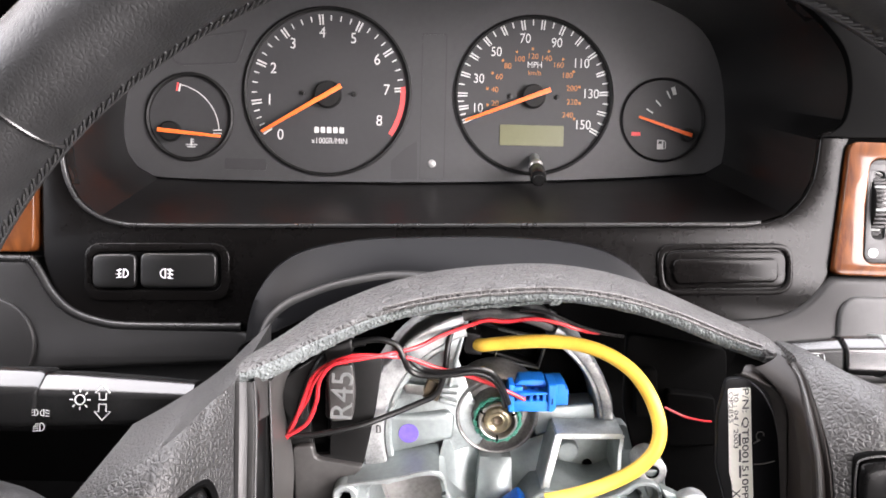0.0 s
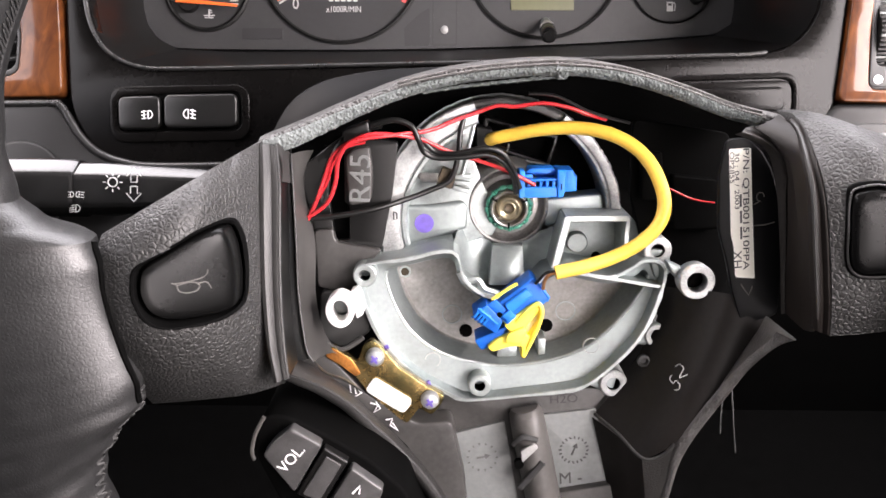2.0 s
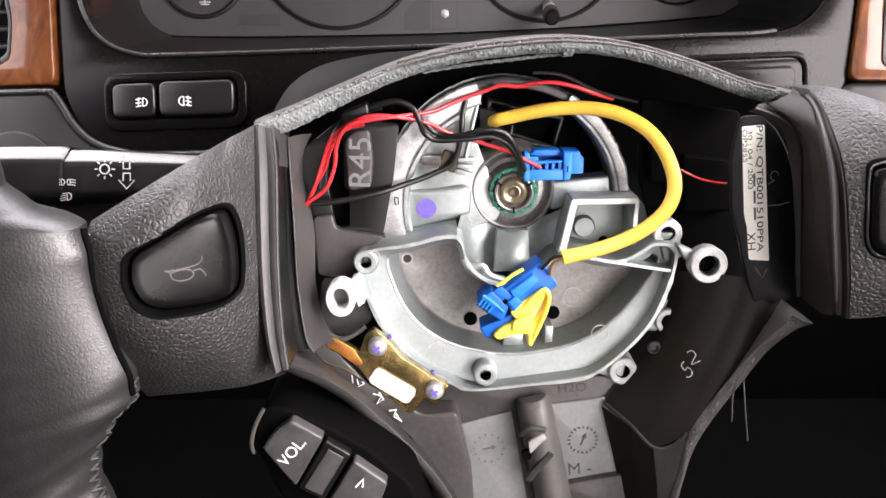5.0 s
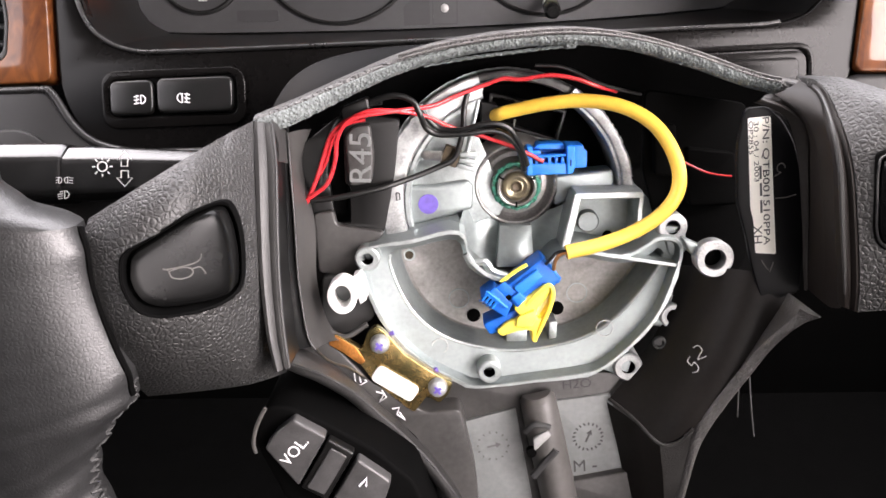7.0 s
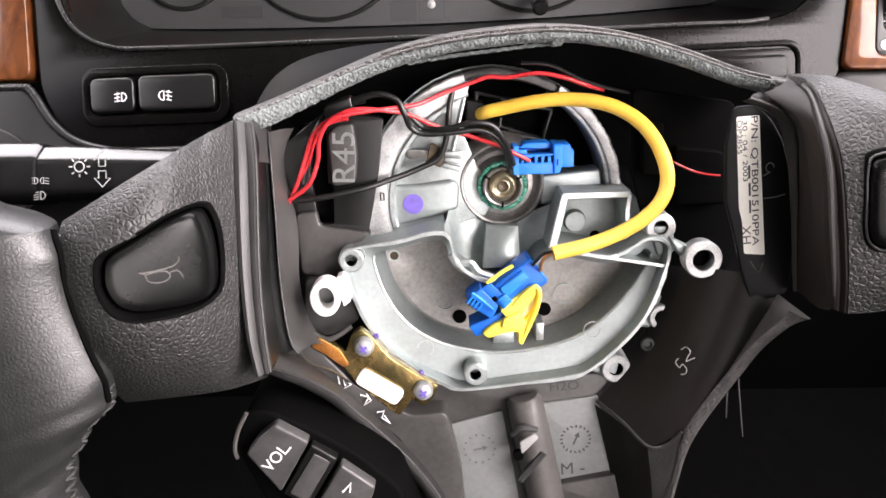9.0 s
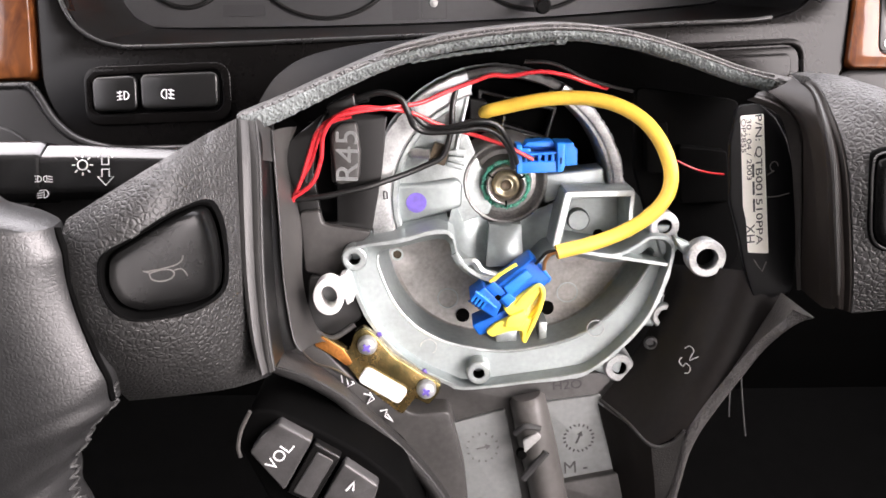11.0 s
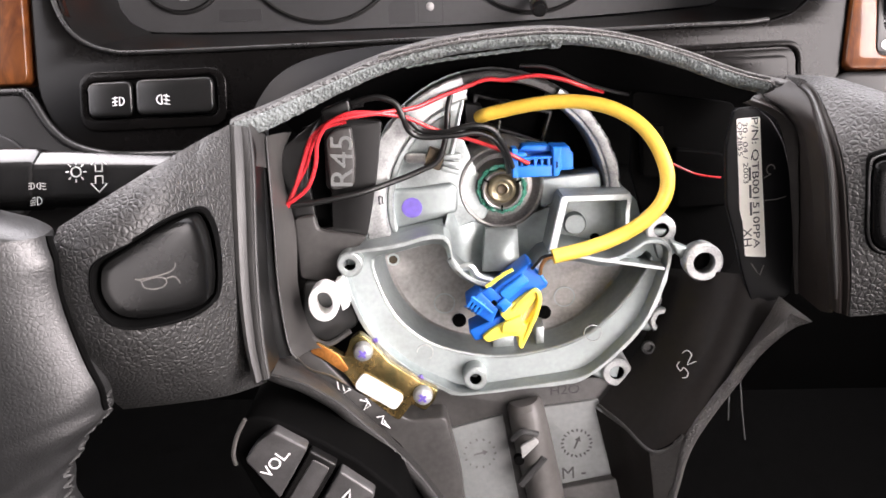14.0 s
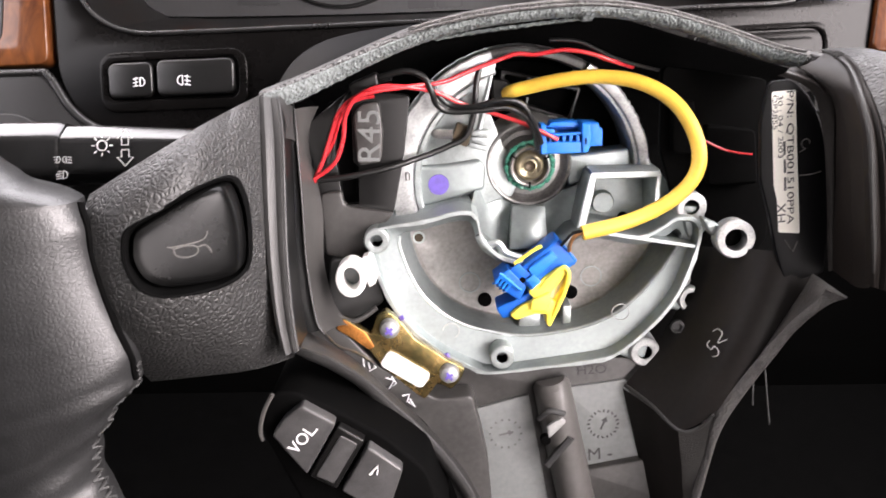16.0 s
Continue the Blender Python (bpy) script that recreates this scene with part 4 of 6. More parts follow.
for j in range(91):
    for i in range(111):
        w = max(0.0, (j - 72) / 18) * min(1.0, max(0.0, (110 - i) / 30))
        low = 17.0 * max(0.0, (42 - j) / 42) ** 2
        pad_bm.verts[j * 111 + i].co += Vector((0, -0.46 * low, -5.5 * w ** 2.2 - low))
left_bm, left_top = holed(pad_bm, shrunk(H2, 1.035))
left_pad = part("spoke_pad", left_bm, M_PAD, wheel, "grained black spoke pad with a horn button")


def button(pad, tree, outline, ringed=False):
    """A push button with a dark groove round it, let into a pad and following its surface."""
    def hgt(p):
        hit = tree.ray_cast(Vector((p[0], p[1], 200)), Vector((0, 0, -1)))[0]
        return hit.z if hit else 60.0
    c = sum(outline, Vector((0, 0))) / len(outline)
    hs = [hgt(p) for p in outline]
    n_ = len(outline)
    hs = [sum(hs[(i + k) % n_] for k in range(-4, 5)) / 9 for i in range(n_)]
    fit_ = np.linalg.lstsq(np.array([[p[0], p[1], 1.0] for p in outline]), np.array(hs), rcond=None)[0]

    def flat(p):
        return float(fit_[2] + fit_[0] * (c[0] + (p[0] - c[0]) * 0.7) + fit_[1] * (c[1] + (p[1] - c[1]) * 0.7))
    rows = []
    for k, dh in ((1.075, -3.0), (1.07, 0.25), (1.035, 0.75), (1.0, 0.5), (0.985, -1.0), (0.955, -6.0)):
        rows.append([Vector((*(c + (p - c) * k), h + dh)) for p, h in zip(outline, hs)])
    part("button_groove", loft(rows, True, False, True), M_DARK, pad, "dark groove round the button")
    if ringed:
        # added ring stands in for the highlight on the right button's groove
        ring = [Vector((*(c + (p - c) * 1.0), h + 0.7)) for p, h in zip(outline, hs)]
        part("button_glint", tube(ring + ring[:1], 0.4, 8), M_EDGE, pad, "glossy ring added for the glint round the button")
    rows = []
    for k, dh in ((0.945, -6.0), (0.94, -0.6), (0.93, 0.5), (0.91, 1.3), (0.87, 2.1), (0.78, 2.6), (0.7, 2.75), (0.55, 2.9), (0.35, 3.0), (0.2, 3.02)):
        rows.append([Vector((*(c + (p - c) * k), flat(c + (p - c) * k) + dh)) for p in outline])
    return part("horn_button", loft(rows, True, True, True), M_BUTTON, pad, "satin black rounded horn button"), flat


hb, hh = button(left_pad, left_top, H2)
hx, hy = (-100.2, -6.4)


def on_button(pts, n=4):
    return tube([Vector((hx + a, hy + b, hh((hx + a, hy + b)) + 3.15)) for a, b in [q * 0.95 for q in (spline([Vector(p) for p in pts], n) if len(pts) > 2 else [Vector(p) for p in pts])]], 0.2, 6)


part("horn_symbol", joined(on_button([(-3.2, 0.9), (-2.6, -0.9), (-0.6, -1.8), (1.6, -1.6), (2.6, -0.4), (1.9, 0.9), (0, 1.4), (-2.0, 1.2), (-3.2, 0.9)]), on_button([(-3.2, 1.2), (-4.6, 1.9)]), on_button([(-4.2, 1.6), (0, 1.7), (3.2, 2.2), (4.6, 3.2), (4.9, 4.6)]), on_button([(2.6, 0.6), (4.2, 0.8), (5.2, -0.3), (5.7, -1.6)])), M_DULLMARK, hb)
RTOP = spline([(91.8, 41.0, 18.0), (97.0, 41.6, 29.0), (106.4, 38.2, 43.0), (129.8, 30.0, 46.0)], 8)
RBOT = spline([(100.1, -27.8, 48.0), (106.2, -27.0, 49.0), (113.0, -26.0, 49.5), (124.4, -24.6, 49.5), (139.7, -23.1, 47.0)], 8)
RW = spline([(100.1, -27.8, 48.0), (98.4, -16.9, 50.0), (95.2, 0.8, 51.0), (92.4, 17.3, 50.0), (91.2, 27.9, 44.0), (91.2, 38.0, 30.0), (91.8, 41.0, 18.0)], 8)
RE = spline([(139.7, -23.1, 47.0), (135.3, 3.9, 49.0), (129.8, 30.0, 46.0)], 8)
RH = spline([(98.6, 8.0), (97.9, 17.6), (99.6, 21.8), (110.0, 22.2), (122.2, 10.5), (124.2, 1.1), (120.1, -4.3), (107.0, -6.0), (102.2, -4.9), (99.8, -0.8)], 5, True)
right_patch = patch(RBOT, RTOP, RW, RE, 110, 90, 0.6, 14.0, 3.0)
right_patch.verts.ensure_lookup_table()
for j in range(91):
    for i in range(111):
        w = max(0.0, (j - 68) / 22) ** 2 * min(1.0, i / 40)
        right_patch.verts[j * 111 + i].co += Vector((0, 0.5 * w, -8.0 * w))
right_bm, right_top = holed(right_patch, shrunk(RH, 1.035))
right_pad = part("spoke_pad", right_bm, M_PAD, wheel, "grained black spoke pad with a horn button")
button(right_pad, right_top, RH, True)

# padded arch over the hub
ARCH = spline([(-88.5, 27.9, 17.0), (-76.3, 31.8, 12.0), (-61.5, 37.4, 6.0), (-42.0, 44.5, 3.0), (-22.4, 49.1, 2.0), (-2.8, 51.7, 2.0), (16.7, 52.7, 2.0), (36.3, 50.6, 2.0), (56.3, 45.2, 2.0), (74.6, 38.6, 5.0), (85.6, 35.6, 10.0), (90.6, 34.6, 14.0)], 6)
ARCH_PROFILE = [(-0.6, -6), (-0.6, -0.5), (1.2, 1.2), (3.0, 1.7), (4.3, 1.0), (4.9, -1.4), (5.2, -7), (5.4, -15), (5.4, -24), (5.1, -32), (3.6, -37), (2.5, -36), (3, -12)]
arch_rings = []
for i, q in enumerate(ARCH):
    d = ARCH[min(i + 1, len(ARCH) - 1)] - ARCH[max(i - 1, 0)]
    o = Vector((-d.y, d.x, 0)).normalized()
    u = i / (len(ARCH) - 1)
    k = min(1.0, 0.3 + 0.07 * i, 1.0 - 1.3 * max(0, u - 0.7))
    kx = 0.6 + 0.4 * min(1, u / 0.35)
    arch_rings.append([q + o * (a * kx) + Vector((0, 0, b * (k if b < -6 else 1))) for a, b in ARCH_PROFILE])
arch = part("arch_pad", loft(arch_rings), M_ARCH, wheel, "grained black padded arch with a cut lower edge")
torn = random.Random(11)
EDGE = spline([(-88.5, 27.9, 17.0), (-76.3, 31.8, 12.0), (-61.5, 37.4, 6.0), (-42.0, 44.5, 3.0), (-22.4, 49.1, 2.0), (-2.8, 51.7, 2.0), (16.7, 52.7, 2.0), (36.3, 50.6, 2.0), (56.3, 45.2, 2.0), (74.6, 38.6, 5.0), (84.0, 36.2, 9.0)], 26)
torn_rings = []
for i, q in enumerate(EDGE):
    d = EDGE[min(i + 1, len(EDGE) - 1)] - EDGE[max(i - 1, 0)]
    o = Vector((-d.y, d.x, 0)).normalized()
    u = i / (len(EDGE) - 1)
    ease = min(1, u / 0.42)
    ease = ease * ease * (3 - 2 * ease)
    low, high = -4.0 + 3.3 * ease, 2.0 + 0.7 * ease + 1.0 * min(1, max(0, (u - 0.62) / 0.15))
    j1, j2, j3 = torn.uniform(-0.2, 0.2), torn.uniform(-0.16, 0.16), torn.uniform(-0.16, 0.16)
    if 0.585 < u < 0.605:
        j1 -= 1.2
    w = high - low
    torn_rings.append([q + o * a + Vector((0, 0, b)) for a, b in ((low + 0.2 + j1, -5), (low + j1, -0.4 + j2), (low + 0.25 * w + j3, 1.3 + j2), (low + 0.55 * w, 2.2 + j3), (low + 0.85 * w, 2.2 + 0.5 * j3), (high + 0.4 * j2, 1.6), (high + 0.1, 0.2), (low + 0.7 * w, -5))])
part("cut_edge", loft(torn_rings), M_FRAY, arch, "rough torn foam edge of the pad")
SEAM = [i for i in range(len(EDGE)) if i / (len(EDGE) - 1) > 0.3]
flap = [i for i in range(len(EDGE)) if 0.34 < i / (len(EDGE) - 1) < 0.6]
part("torn_flap", loft([[EDGE[i] + Vector((0.0, a - 0.8 * math.sin(math.pi * (i - flap[0]) / len(flap)) + 0.12 * math.sin(i * 1.3), b)) for a, b in ((-0.6, -2.0), (-1.3, -1.2), (-1.7, -1.6), (-1.6, -4.5), (-0.6, -4.0))] for i in flap]), M_FRAY, arch, "thin torn strip of the pad's skin")
for off, hgt, r in ((3.4, 2.0, 0.4), (4.6, 0.8, 0.45)):
    line = []
    for i in SEAM:
        d = EDGE[min(i + 1, len(EDGE) - 1)] - EDGE[max(i - 1, 0)]
        o = Vector((-d.y, d.x, 0)).normalized()
        line.append(EDGE[i] + o * off + Vector((0, 0, hgt)))
    part("edge_bead", tube(line, r, 8), M_WORN, arch, "pale worn bead along the pad")

# tray behind the hub
BLACK_BACK = rounded([(-107.1, 13.6), (-56.8, 33.5), (-31.1, 41.5), (1.3, 45.6), (38.5, 43.8), (71.4, 37.0), (112.6, 21.9), (136.6, -0.9), (126.9, -43.5), (101.3, -61.9), (67.5, -120.0), (59.0, -155.5), (-15.9, -155.5), (-31.8, -120.0), (-82.4, -80.8)], 6)
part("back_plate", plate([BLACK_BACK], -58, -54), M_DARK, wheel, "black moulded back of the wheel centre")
LIP_L = spline([(-76.3, -43.7, 50.0), (-77.7, -33.3, 48.0), (-79.0, -16.7, 43.5), (-79.6, -0.3, 38.0), (-80.5, 17.5, 30.0), (-82.6, 29.0, 22.0)], 8)
SLOT_L = spline([(-71.7, -46.6, 28.0), (-74.3, -41.3, 27.0), (-76.9, -23.4, 23.0), (-77.6, -4.9, 20.0), (-78.9, 14.9, 15.0), (-80.1, 24.4, 10.0)], 8)
BASIN_L = spline([(-65.7, -53.1, 5.0), (-71.4, -45.8, 4.0), (-74.7, -30.3, 2.0), (-75.0, -10.5, -2.0), (-78.9, 11.2, -6.0), (-75.6, 23.3, -8.0)], 8)


def strips(a, b, *steps):
    """Rows between two lines: (share of the way, height over the straight line)."""
    return [[p.lerp(q, k) + Vector((0, 0, h)) for p, q in zip(a, b)] for k, h in steps]


part("pad_lip", loft(strips(EAST, LIP_L, (-0.02, -1.2), (0.04, 0.2), (0.25, 1.0), (0.45, 0.7), (0.6, -0.4), (0.72, 0.2), (0.9, 0.5), (1.0, -0.6), (1.02, -3.0)), False), M_STRIP, wheel, "smooth worn edge of the spoke pad")
part("pad_edge_line", tube([p + Vector((0, 0, -0.4)) for p in LIP_L], 0.45, 8), M_STRIP, wheel)
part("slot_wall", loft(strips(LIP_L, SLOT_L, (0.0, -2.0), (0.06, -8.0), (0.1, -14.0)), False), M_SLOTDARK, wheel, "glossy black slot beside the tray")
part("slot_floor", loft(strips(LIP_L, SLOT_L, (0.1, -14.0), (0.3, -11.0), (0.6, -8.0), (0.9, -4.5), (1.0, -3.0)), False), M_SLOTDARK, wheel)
part("slot_end", patch(spline([(-80.5, 17.5, 26.0), (-79.0, 14.5, 13.5)], 4), spline([(-82.8, 30.0, 20.0), (-80.3, 25.0, 9.5)], 4), spline([(-80.5, 17.5, 26.0), (-82.8, 30.0, 20.0)], 4), spline([(-79.0, 14.5, 13.5), (-80.3, 25.0, 9.5)], 4), 8, 10, -1.5), M_STRIP, wheel)
part("tray_wall", loft(strips(SLOT_L, BASIN_L, (-0.05, -4.0), (-0.02, -0.2), (0.03, 0.5), (0.09, 0.1), (0.2, -2.0), (0.45, -3.5), (0.75, -3.0), (1.0, 0.0), (1.1, -1.0)), False), M_TRAY, wheel, "scuffed black inner wall of the tray")
part("tray_edge_line", tube([p + Vector((0.2, 0, 0.2)) for p in SLOT_L], 0.4, 8), M_STRIP, wheel)
part("tray_ridge", tube(spline([(-71.9, -46.4, 27.5), (-68.5, -54.4, 20.0), (-63.0, -61.0, 11.0), (-57.4, -67.5, 6.0)], 6), 0.5, 8), M_EDGE, wheel)
FLOOR_L = [(-82.1, 14.9), (-63.6, 28.9), (-42.9, 26.8), (-45.3, 6.8), (-49.6, -15.0), (-56.6, -22.1), (-57.1, -39.9), (-66.4, -55.4), (-78.6, -55.4), (-79.7, -15.0)]
HOLE_L = [(-68.0, 21.2), (-63.4, 22.5), (-63.6, 3.6), (-61.7, 2.1), (-62.1, -11.4), (-67.5, -11.9), (-69.8, 6.8)]
part("tray_floor", plate([rounded(FLOOR_L, 2), rounded(HOLE_L, 0.6)], -12, -9, 0.4), M_BLACK, wheel)
part("tray_step", plate([rounded([(-75.4, -7.2), (-67.8, -6.3), (-67.1, -11.6), (-60.4, -12.9), (-49.3, -14.6), (-56.3, -22.2), (-57.4, -29.8), (-65.2, -31.6), (-74.6, -29.8)], 2)], -10, -6, 0.8), M_TRAY, wheel)
part("tray_step", plate([rounded([(-73.1, -30.5), (-56.4, -31.8), (-53.5, -47.4), (-65.7, -54.3), (-74.3, -49.7)], 3)], -10, -4, 0.8), M_MATT, wheel)
part("tray_rib", tube(spline([(-76.0, -29.2, -4.0), (-76.3, -41.3, 0.0), (-73.1, -47.0, 3.0), (-64.7, -51.6, 4.0), (-56.1, -47.0, 3.0)], 6), 1.0, 8), M_TRAY, wheel)
blk = part("marked_block", plate([rounded([(-62.7, 20.4), (-60.1, 24.1), (-53.5, 25.3), (-52.5, 13.7), (-53.4, 4.0), (-61.6, 2.7)], 2)], -12, -6, 0.8), M_TRAY, wheel, "dark block with raised grey model marking")
part("raised_marking", lettering("R45", 11.2, (-56.9, 13.1), -6, turn=88, depth=0.7, stretch=1.08), M_GREY, blk)
part("tray_bracket", plate([rounded([(-63.8, 31.0), (-53.8, 34.9), (-53.1, 29.6), (-62.7, 26.3)], 1.5)], -12, -5, 0.8), M_BLACK, wheel)
# near-black sheet that stands in for the shaded depth behind the cut-out
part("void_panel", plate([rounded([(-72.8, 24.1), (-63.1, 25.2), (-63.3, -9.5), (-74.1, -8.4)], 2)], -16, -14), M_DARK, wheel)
# upper back of the tray, near black in place of its shade
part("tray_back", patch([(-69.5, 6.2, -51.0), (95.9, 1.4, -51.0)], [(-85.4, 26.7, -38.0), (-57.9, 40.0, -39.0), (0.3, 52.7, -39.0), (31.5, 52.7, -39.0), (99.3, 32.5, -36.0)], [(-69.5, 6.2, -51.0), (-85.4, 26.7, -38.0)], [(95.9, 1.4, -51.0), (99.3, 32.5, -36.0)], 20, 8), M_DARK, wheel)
# right floor and ribs near black too, their shade put into the colour
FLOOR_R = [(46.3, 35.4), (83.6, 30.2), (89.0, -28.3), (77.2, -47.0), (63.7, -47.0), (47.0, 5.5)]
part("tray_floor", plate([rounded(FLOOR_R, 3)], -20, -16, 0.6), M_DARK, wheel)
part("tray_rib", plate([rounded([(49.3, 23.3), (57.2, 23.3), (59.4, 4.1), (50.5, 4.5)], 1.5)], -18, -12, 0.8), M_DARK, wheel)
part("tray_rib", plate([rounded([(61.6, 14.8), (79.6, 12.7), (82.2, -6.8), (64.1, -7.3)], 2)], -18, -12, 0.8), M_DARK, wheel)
# face that carries the label
RH2 = spline([(96.3, -26.6, 47.0), (94.0, -15.4, 49.0), (91.0, 0.6, 50.0), (88.8, 17.1, 49.0), (88.2, 27.8, 43.0), (89.7, 36.9, 29.0), (88.6, 40.4, 17.0)], 8)
RI2 = spline([(97.7, -30.8, 34.0), (95.5, -19.6, 36.0), (92.3, -2.5, 38.0), (88.9, 15.2, 38.0), (87.5, 24.9, 34.0), (84.5, 31.8, 27.0), (79.7, 36.3, 18.0)], 8)
RJ2 = resample(spline([(96.8, -29.4, 20.2), (95.7, -19.4, 20.2), (94.7, -5.9, 20.2), (93.8, 3.6, 20.4), (92.6, 12.9, 20.8), (91.6, 22.0, 21.6), (89.3, 27.0, 22.4), (82.8, 32.2, 22.8), (75.4, 35.3, 20.0)], 8), len(RI2))
RK2 = resample(spline([(96.2, -30.3, 19.2), (94.7, -20.3, 19.2), (92.9, -6.6, 19.2), (91.4, 3.0, 19.2), (89.8, 12.4, 19.2), (87.4, 21.6, 19.4), (84.4, 28.0, 19.8), (79.5, 31.6, 20.0), (73.0, 33.8, 19.2)], 8), len(RI2))
part("pad_lip", loft(strips(RW[:-4], RH2[:-4], (-0.1, -1.4), (0.0, -0.5), (0.25, 0.2), (0.5, -0.8), (0.75, 0.2), (1.0, 0.3), (1.15, -0.4), (1.3, -2.0)), False), M_BROWNBLACK, wheel, "smooth worn edge of the spoke pad")
part("tray_groove", loft(strips(RH2, RI2, (0.02, -1.5), (0.3, 0.8), (0.6, 1.5), (0.9, 1.0), (1.0, 0.0), (0.98, -2.5)), False), M_BROWNBLACK, wheel, "brownish black moulded wall above the label")
part("tray_wall", loft(strips(RI2, RJ2, (0.02, -2.0), (0.2, -2.5), (0.5, -3.0), (0.8, -1.5), (1.0, 0.0)), False), M_BROWNBLACK, wheel, "dark inner wall of the tray")
# ridge coloured paler than the walls for the light it catches
part("face_ridge", loft(strips(RJ2, RK2, (0.0, 0.0), (0.25, 0.7), (0.55, 0.7), (0.85, 0.1), (1.0, -0.4)), False), M_RIDGE, wheel, "rounded satin ridge beside the label, paler for the light on it")
# pale tube draws the highlight along the worn lip
part("edge_highlight", tube([p + Vector((0, 0, 0.1)) for p in RH2[4:-5]], [0.3 + 0.5 * math.sin(math.pi * i / 39) ** 0.7 for i in range(len(RH2[4:-5]))], 8), M_STRIP, wheel, "pale line along the worn pad edge, standing in for its highlight")
SIDE_R = [(70.7, 32.0), (69.0, 19.4), (70.6, 0.7), (74.5, -10.9), (77.8, -22.8), (82.4, -35.0), (94.6, -31.0), (94.6, -17.1), (93.3, -7.3), (90.4, 11.7), (87.4, 21.3), (83.0, 28.2), (77.5, 32.6)]
part("tray_face", plate([rounded(SIDE_R, 2)], 16.5, 18.9, 0.5), M_COWL, wheel)
label_ = part("part_label", plate([rounded([(71.5, 28.8), (78.8, 29.4), (81.0, 12.3), (85.0, -17.1), (78.1, -16.7), (76.4, -5.4), (75.0, -1.1)], 0.7)], 19.05, 19.35), M_PAPER, wheel, "creased white paper part label")
part("print", lettering("P/N: QTB001510PPA", 3.0, (79.2, 7.8), 19.4, turn=-84, depth=0.1, stretch=1.66, mid=True), M_INK, label_)
part("print", lettering("30 : 04 / 2003", 2.2, (75.2, 17.8), 19.4, turn=-84, depth=0.1, stretch=1.65, mid=True), M_INK, label_)
part("print", lettering("OP2855", 2.1, (73.0, 22.4), 19.4, turn=-84, depth=0.1, stretch=1.6, mid=True), M_INK, label_)
part("print", joined(*[moved(box(-0.75, 0.75, -0.35, 0.35, 0, 0.08), 77.0 + 0.17 * k, 12.5 - 1.45 * k, 19.36, turn=-84) for k in range(11) if k not in (3, 7)]), M_FAINT, label_, "faint small print")
part("print", lettering("XH", 4.2, (78.2, -10.3), 19.4, turn=-84, depth=0.1, stretch=1.1, mid=True), M_INK, label_)
part("scratch", tube([(83.9 + 1.3 * math.cos(a), 12.4 + 1.5 * math.sin(a), 19.1) for a in [math.pi * k / 9 for k in range(15)]] + [(82.0, 9.6, 19.1)], 0.2, 5), M_DULLMARK, wheel)
part("scratch", tube([(82.5, 2.1, 19.1), (86.5, 2.4, 19.1), (89.8, 3.4, 19.1)], 0.22, 5), M_DULLMARK, wheel)
part("scratch", tube([(80.4, -19.3, 19.1), (82.0, -21.6, 19.1), (83.6, -23.4, 19.1), (84.6, -20.0, 19.1)], 0.2, 5), M_DULLMARK, wheel)

# lower panels of the tray
part("lower_panel", plate([rounded([(-84.7, -59.9), (-75.7, -49.4), (-70.3, -52.2), (-56.4, -68.7), (-35.1, -82.3), (-22.0, -80.9), (-16.2, -107.1), (-13.7, -135.0), (-24.2, -135.0), (-33.5, -106.1), (-48.1, -86.4), (-63.0, -73.8)], 3)], -8, 5, 0.8), M_TRAY, wheel, "black lower tray panel with white chalk marks")
part("lower_panel", plate([rounded([(-30.9, -74.2), (44.9, -70.8), (52.6, -93.9), (55.0, -148.8), (-21.7, -148.8)], 3)], -12, -6, 0.6), M_TRAY, wheel)
part("pale_panel", plate([rounded([(-21.4, -91.4), (-0.3, -85.5), (10.0, -142.7), (-12.8, -142.7)], 1)], -7, -4.6, 0.4), M_GREY, wheel, "pale grey moulded recess")
part("pale_panel", plate([rounded([(12.2, -83.0), (36.3, -79.8), (45.3, -114.2), (22.5, -118.9)], 1)], -7, -4.6, 0.4), M_GREY, wheel, "pale grey moulded recess")
part("ledge", plate([rounded([(20.1, -116.3), (48.2, -110.7), (58.6, -131.3), (22.1, -139.2)], 1.5)], -6, -1, 0.8), M_TRAY, wheel)
POST0, POST1 = Vector((7.4, -78.1, -3.0)), Vector((21.4, -141.3, -3.0))
ax_ = (POST1 - POST0).normalized()
side = Vector((ax_.y, -ax_.x, 0)) * -1
post_rings = []
for t, k in ((0.0, 0.75), (0.03, 0.95), (0.2, 1.0), (0.6, 1.0), (1.0, 1.0)):
    c = POST0.lerp(POST1, t)
    post_rings.append([c + side * (7.2 * k * math.cos(math.pi * i / 14)) + Vector((0, 0, 8.5 * k * math.sin(math.pi * i / 14))) for i in range(15)])
post = part("mounting_post", loft(post_rings), M_POST, wheel, "half-round dark grey mounting post")
part("post_notch", plate([rounded([(5.4, -93.0), (10.8, -89.6), (12.6, -91.5), (6.2, -98.3)], 1)], 5.0, 6.4, 0.4), M_PALE, post)
# dark bars painted in for the diagonal shadows across the post
part("post_shadow", tube([(5.9, -109.7, 5.0), (14.6, -98.3, 5.0)], 1.6, 8), M_MATT, post)
part("post_shadow", tube(spline([(2.6, -91.1, 4.0), (6.3, -87.1, 6.0), (11.9, -88.6, 5.0)], 5), 1.2, 8), M_MATT, post)
part("screw_hole", lathe([(1.9, 3.5), (1.9, 6.0), (0.01, 6.0)], *(5.1, -99.1), 16), M_DARK, post)
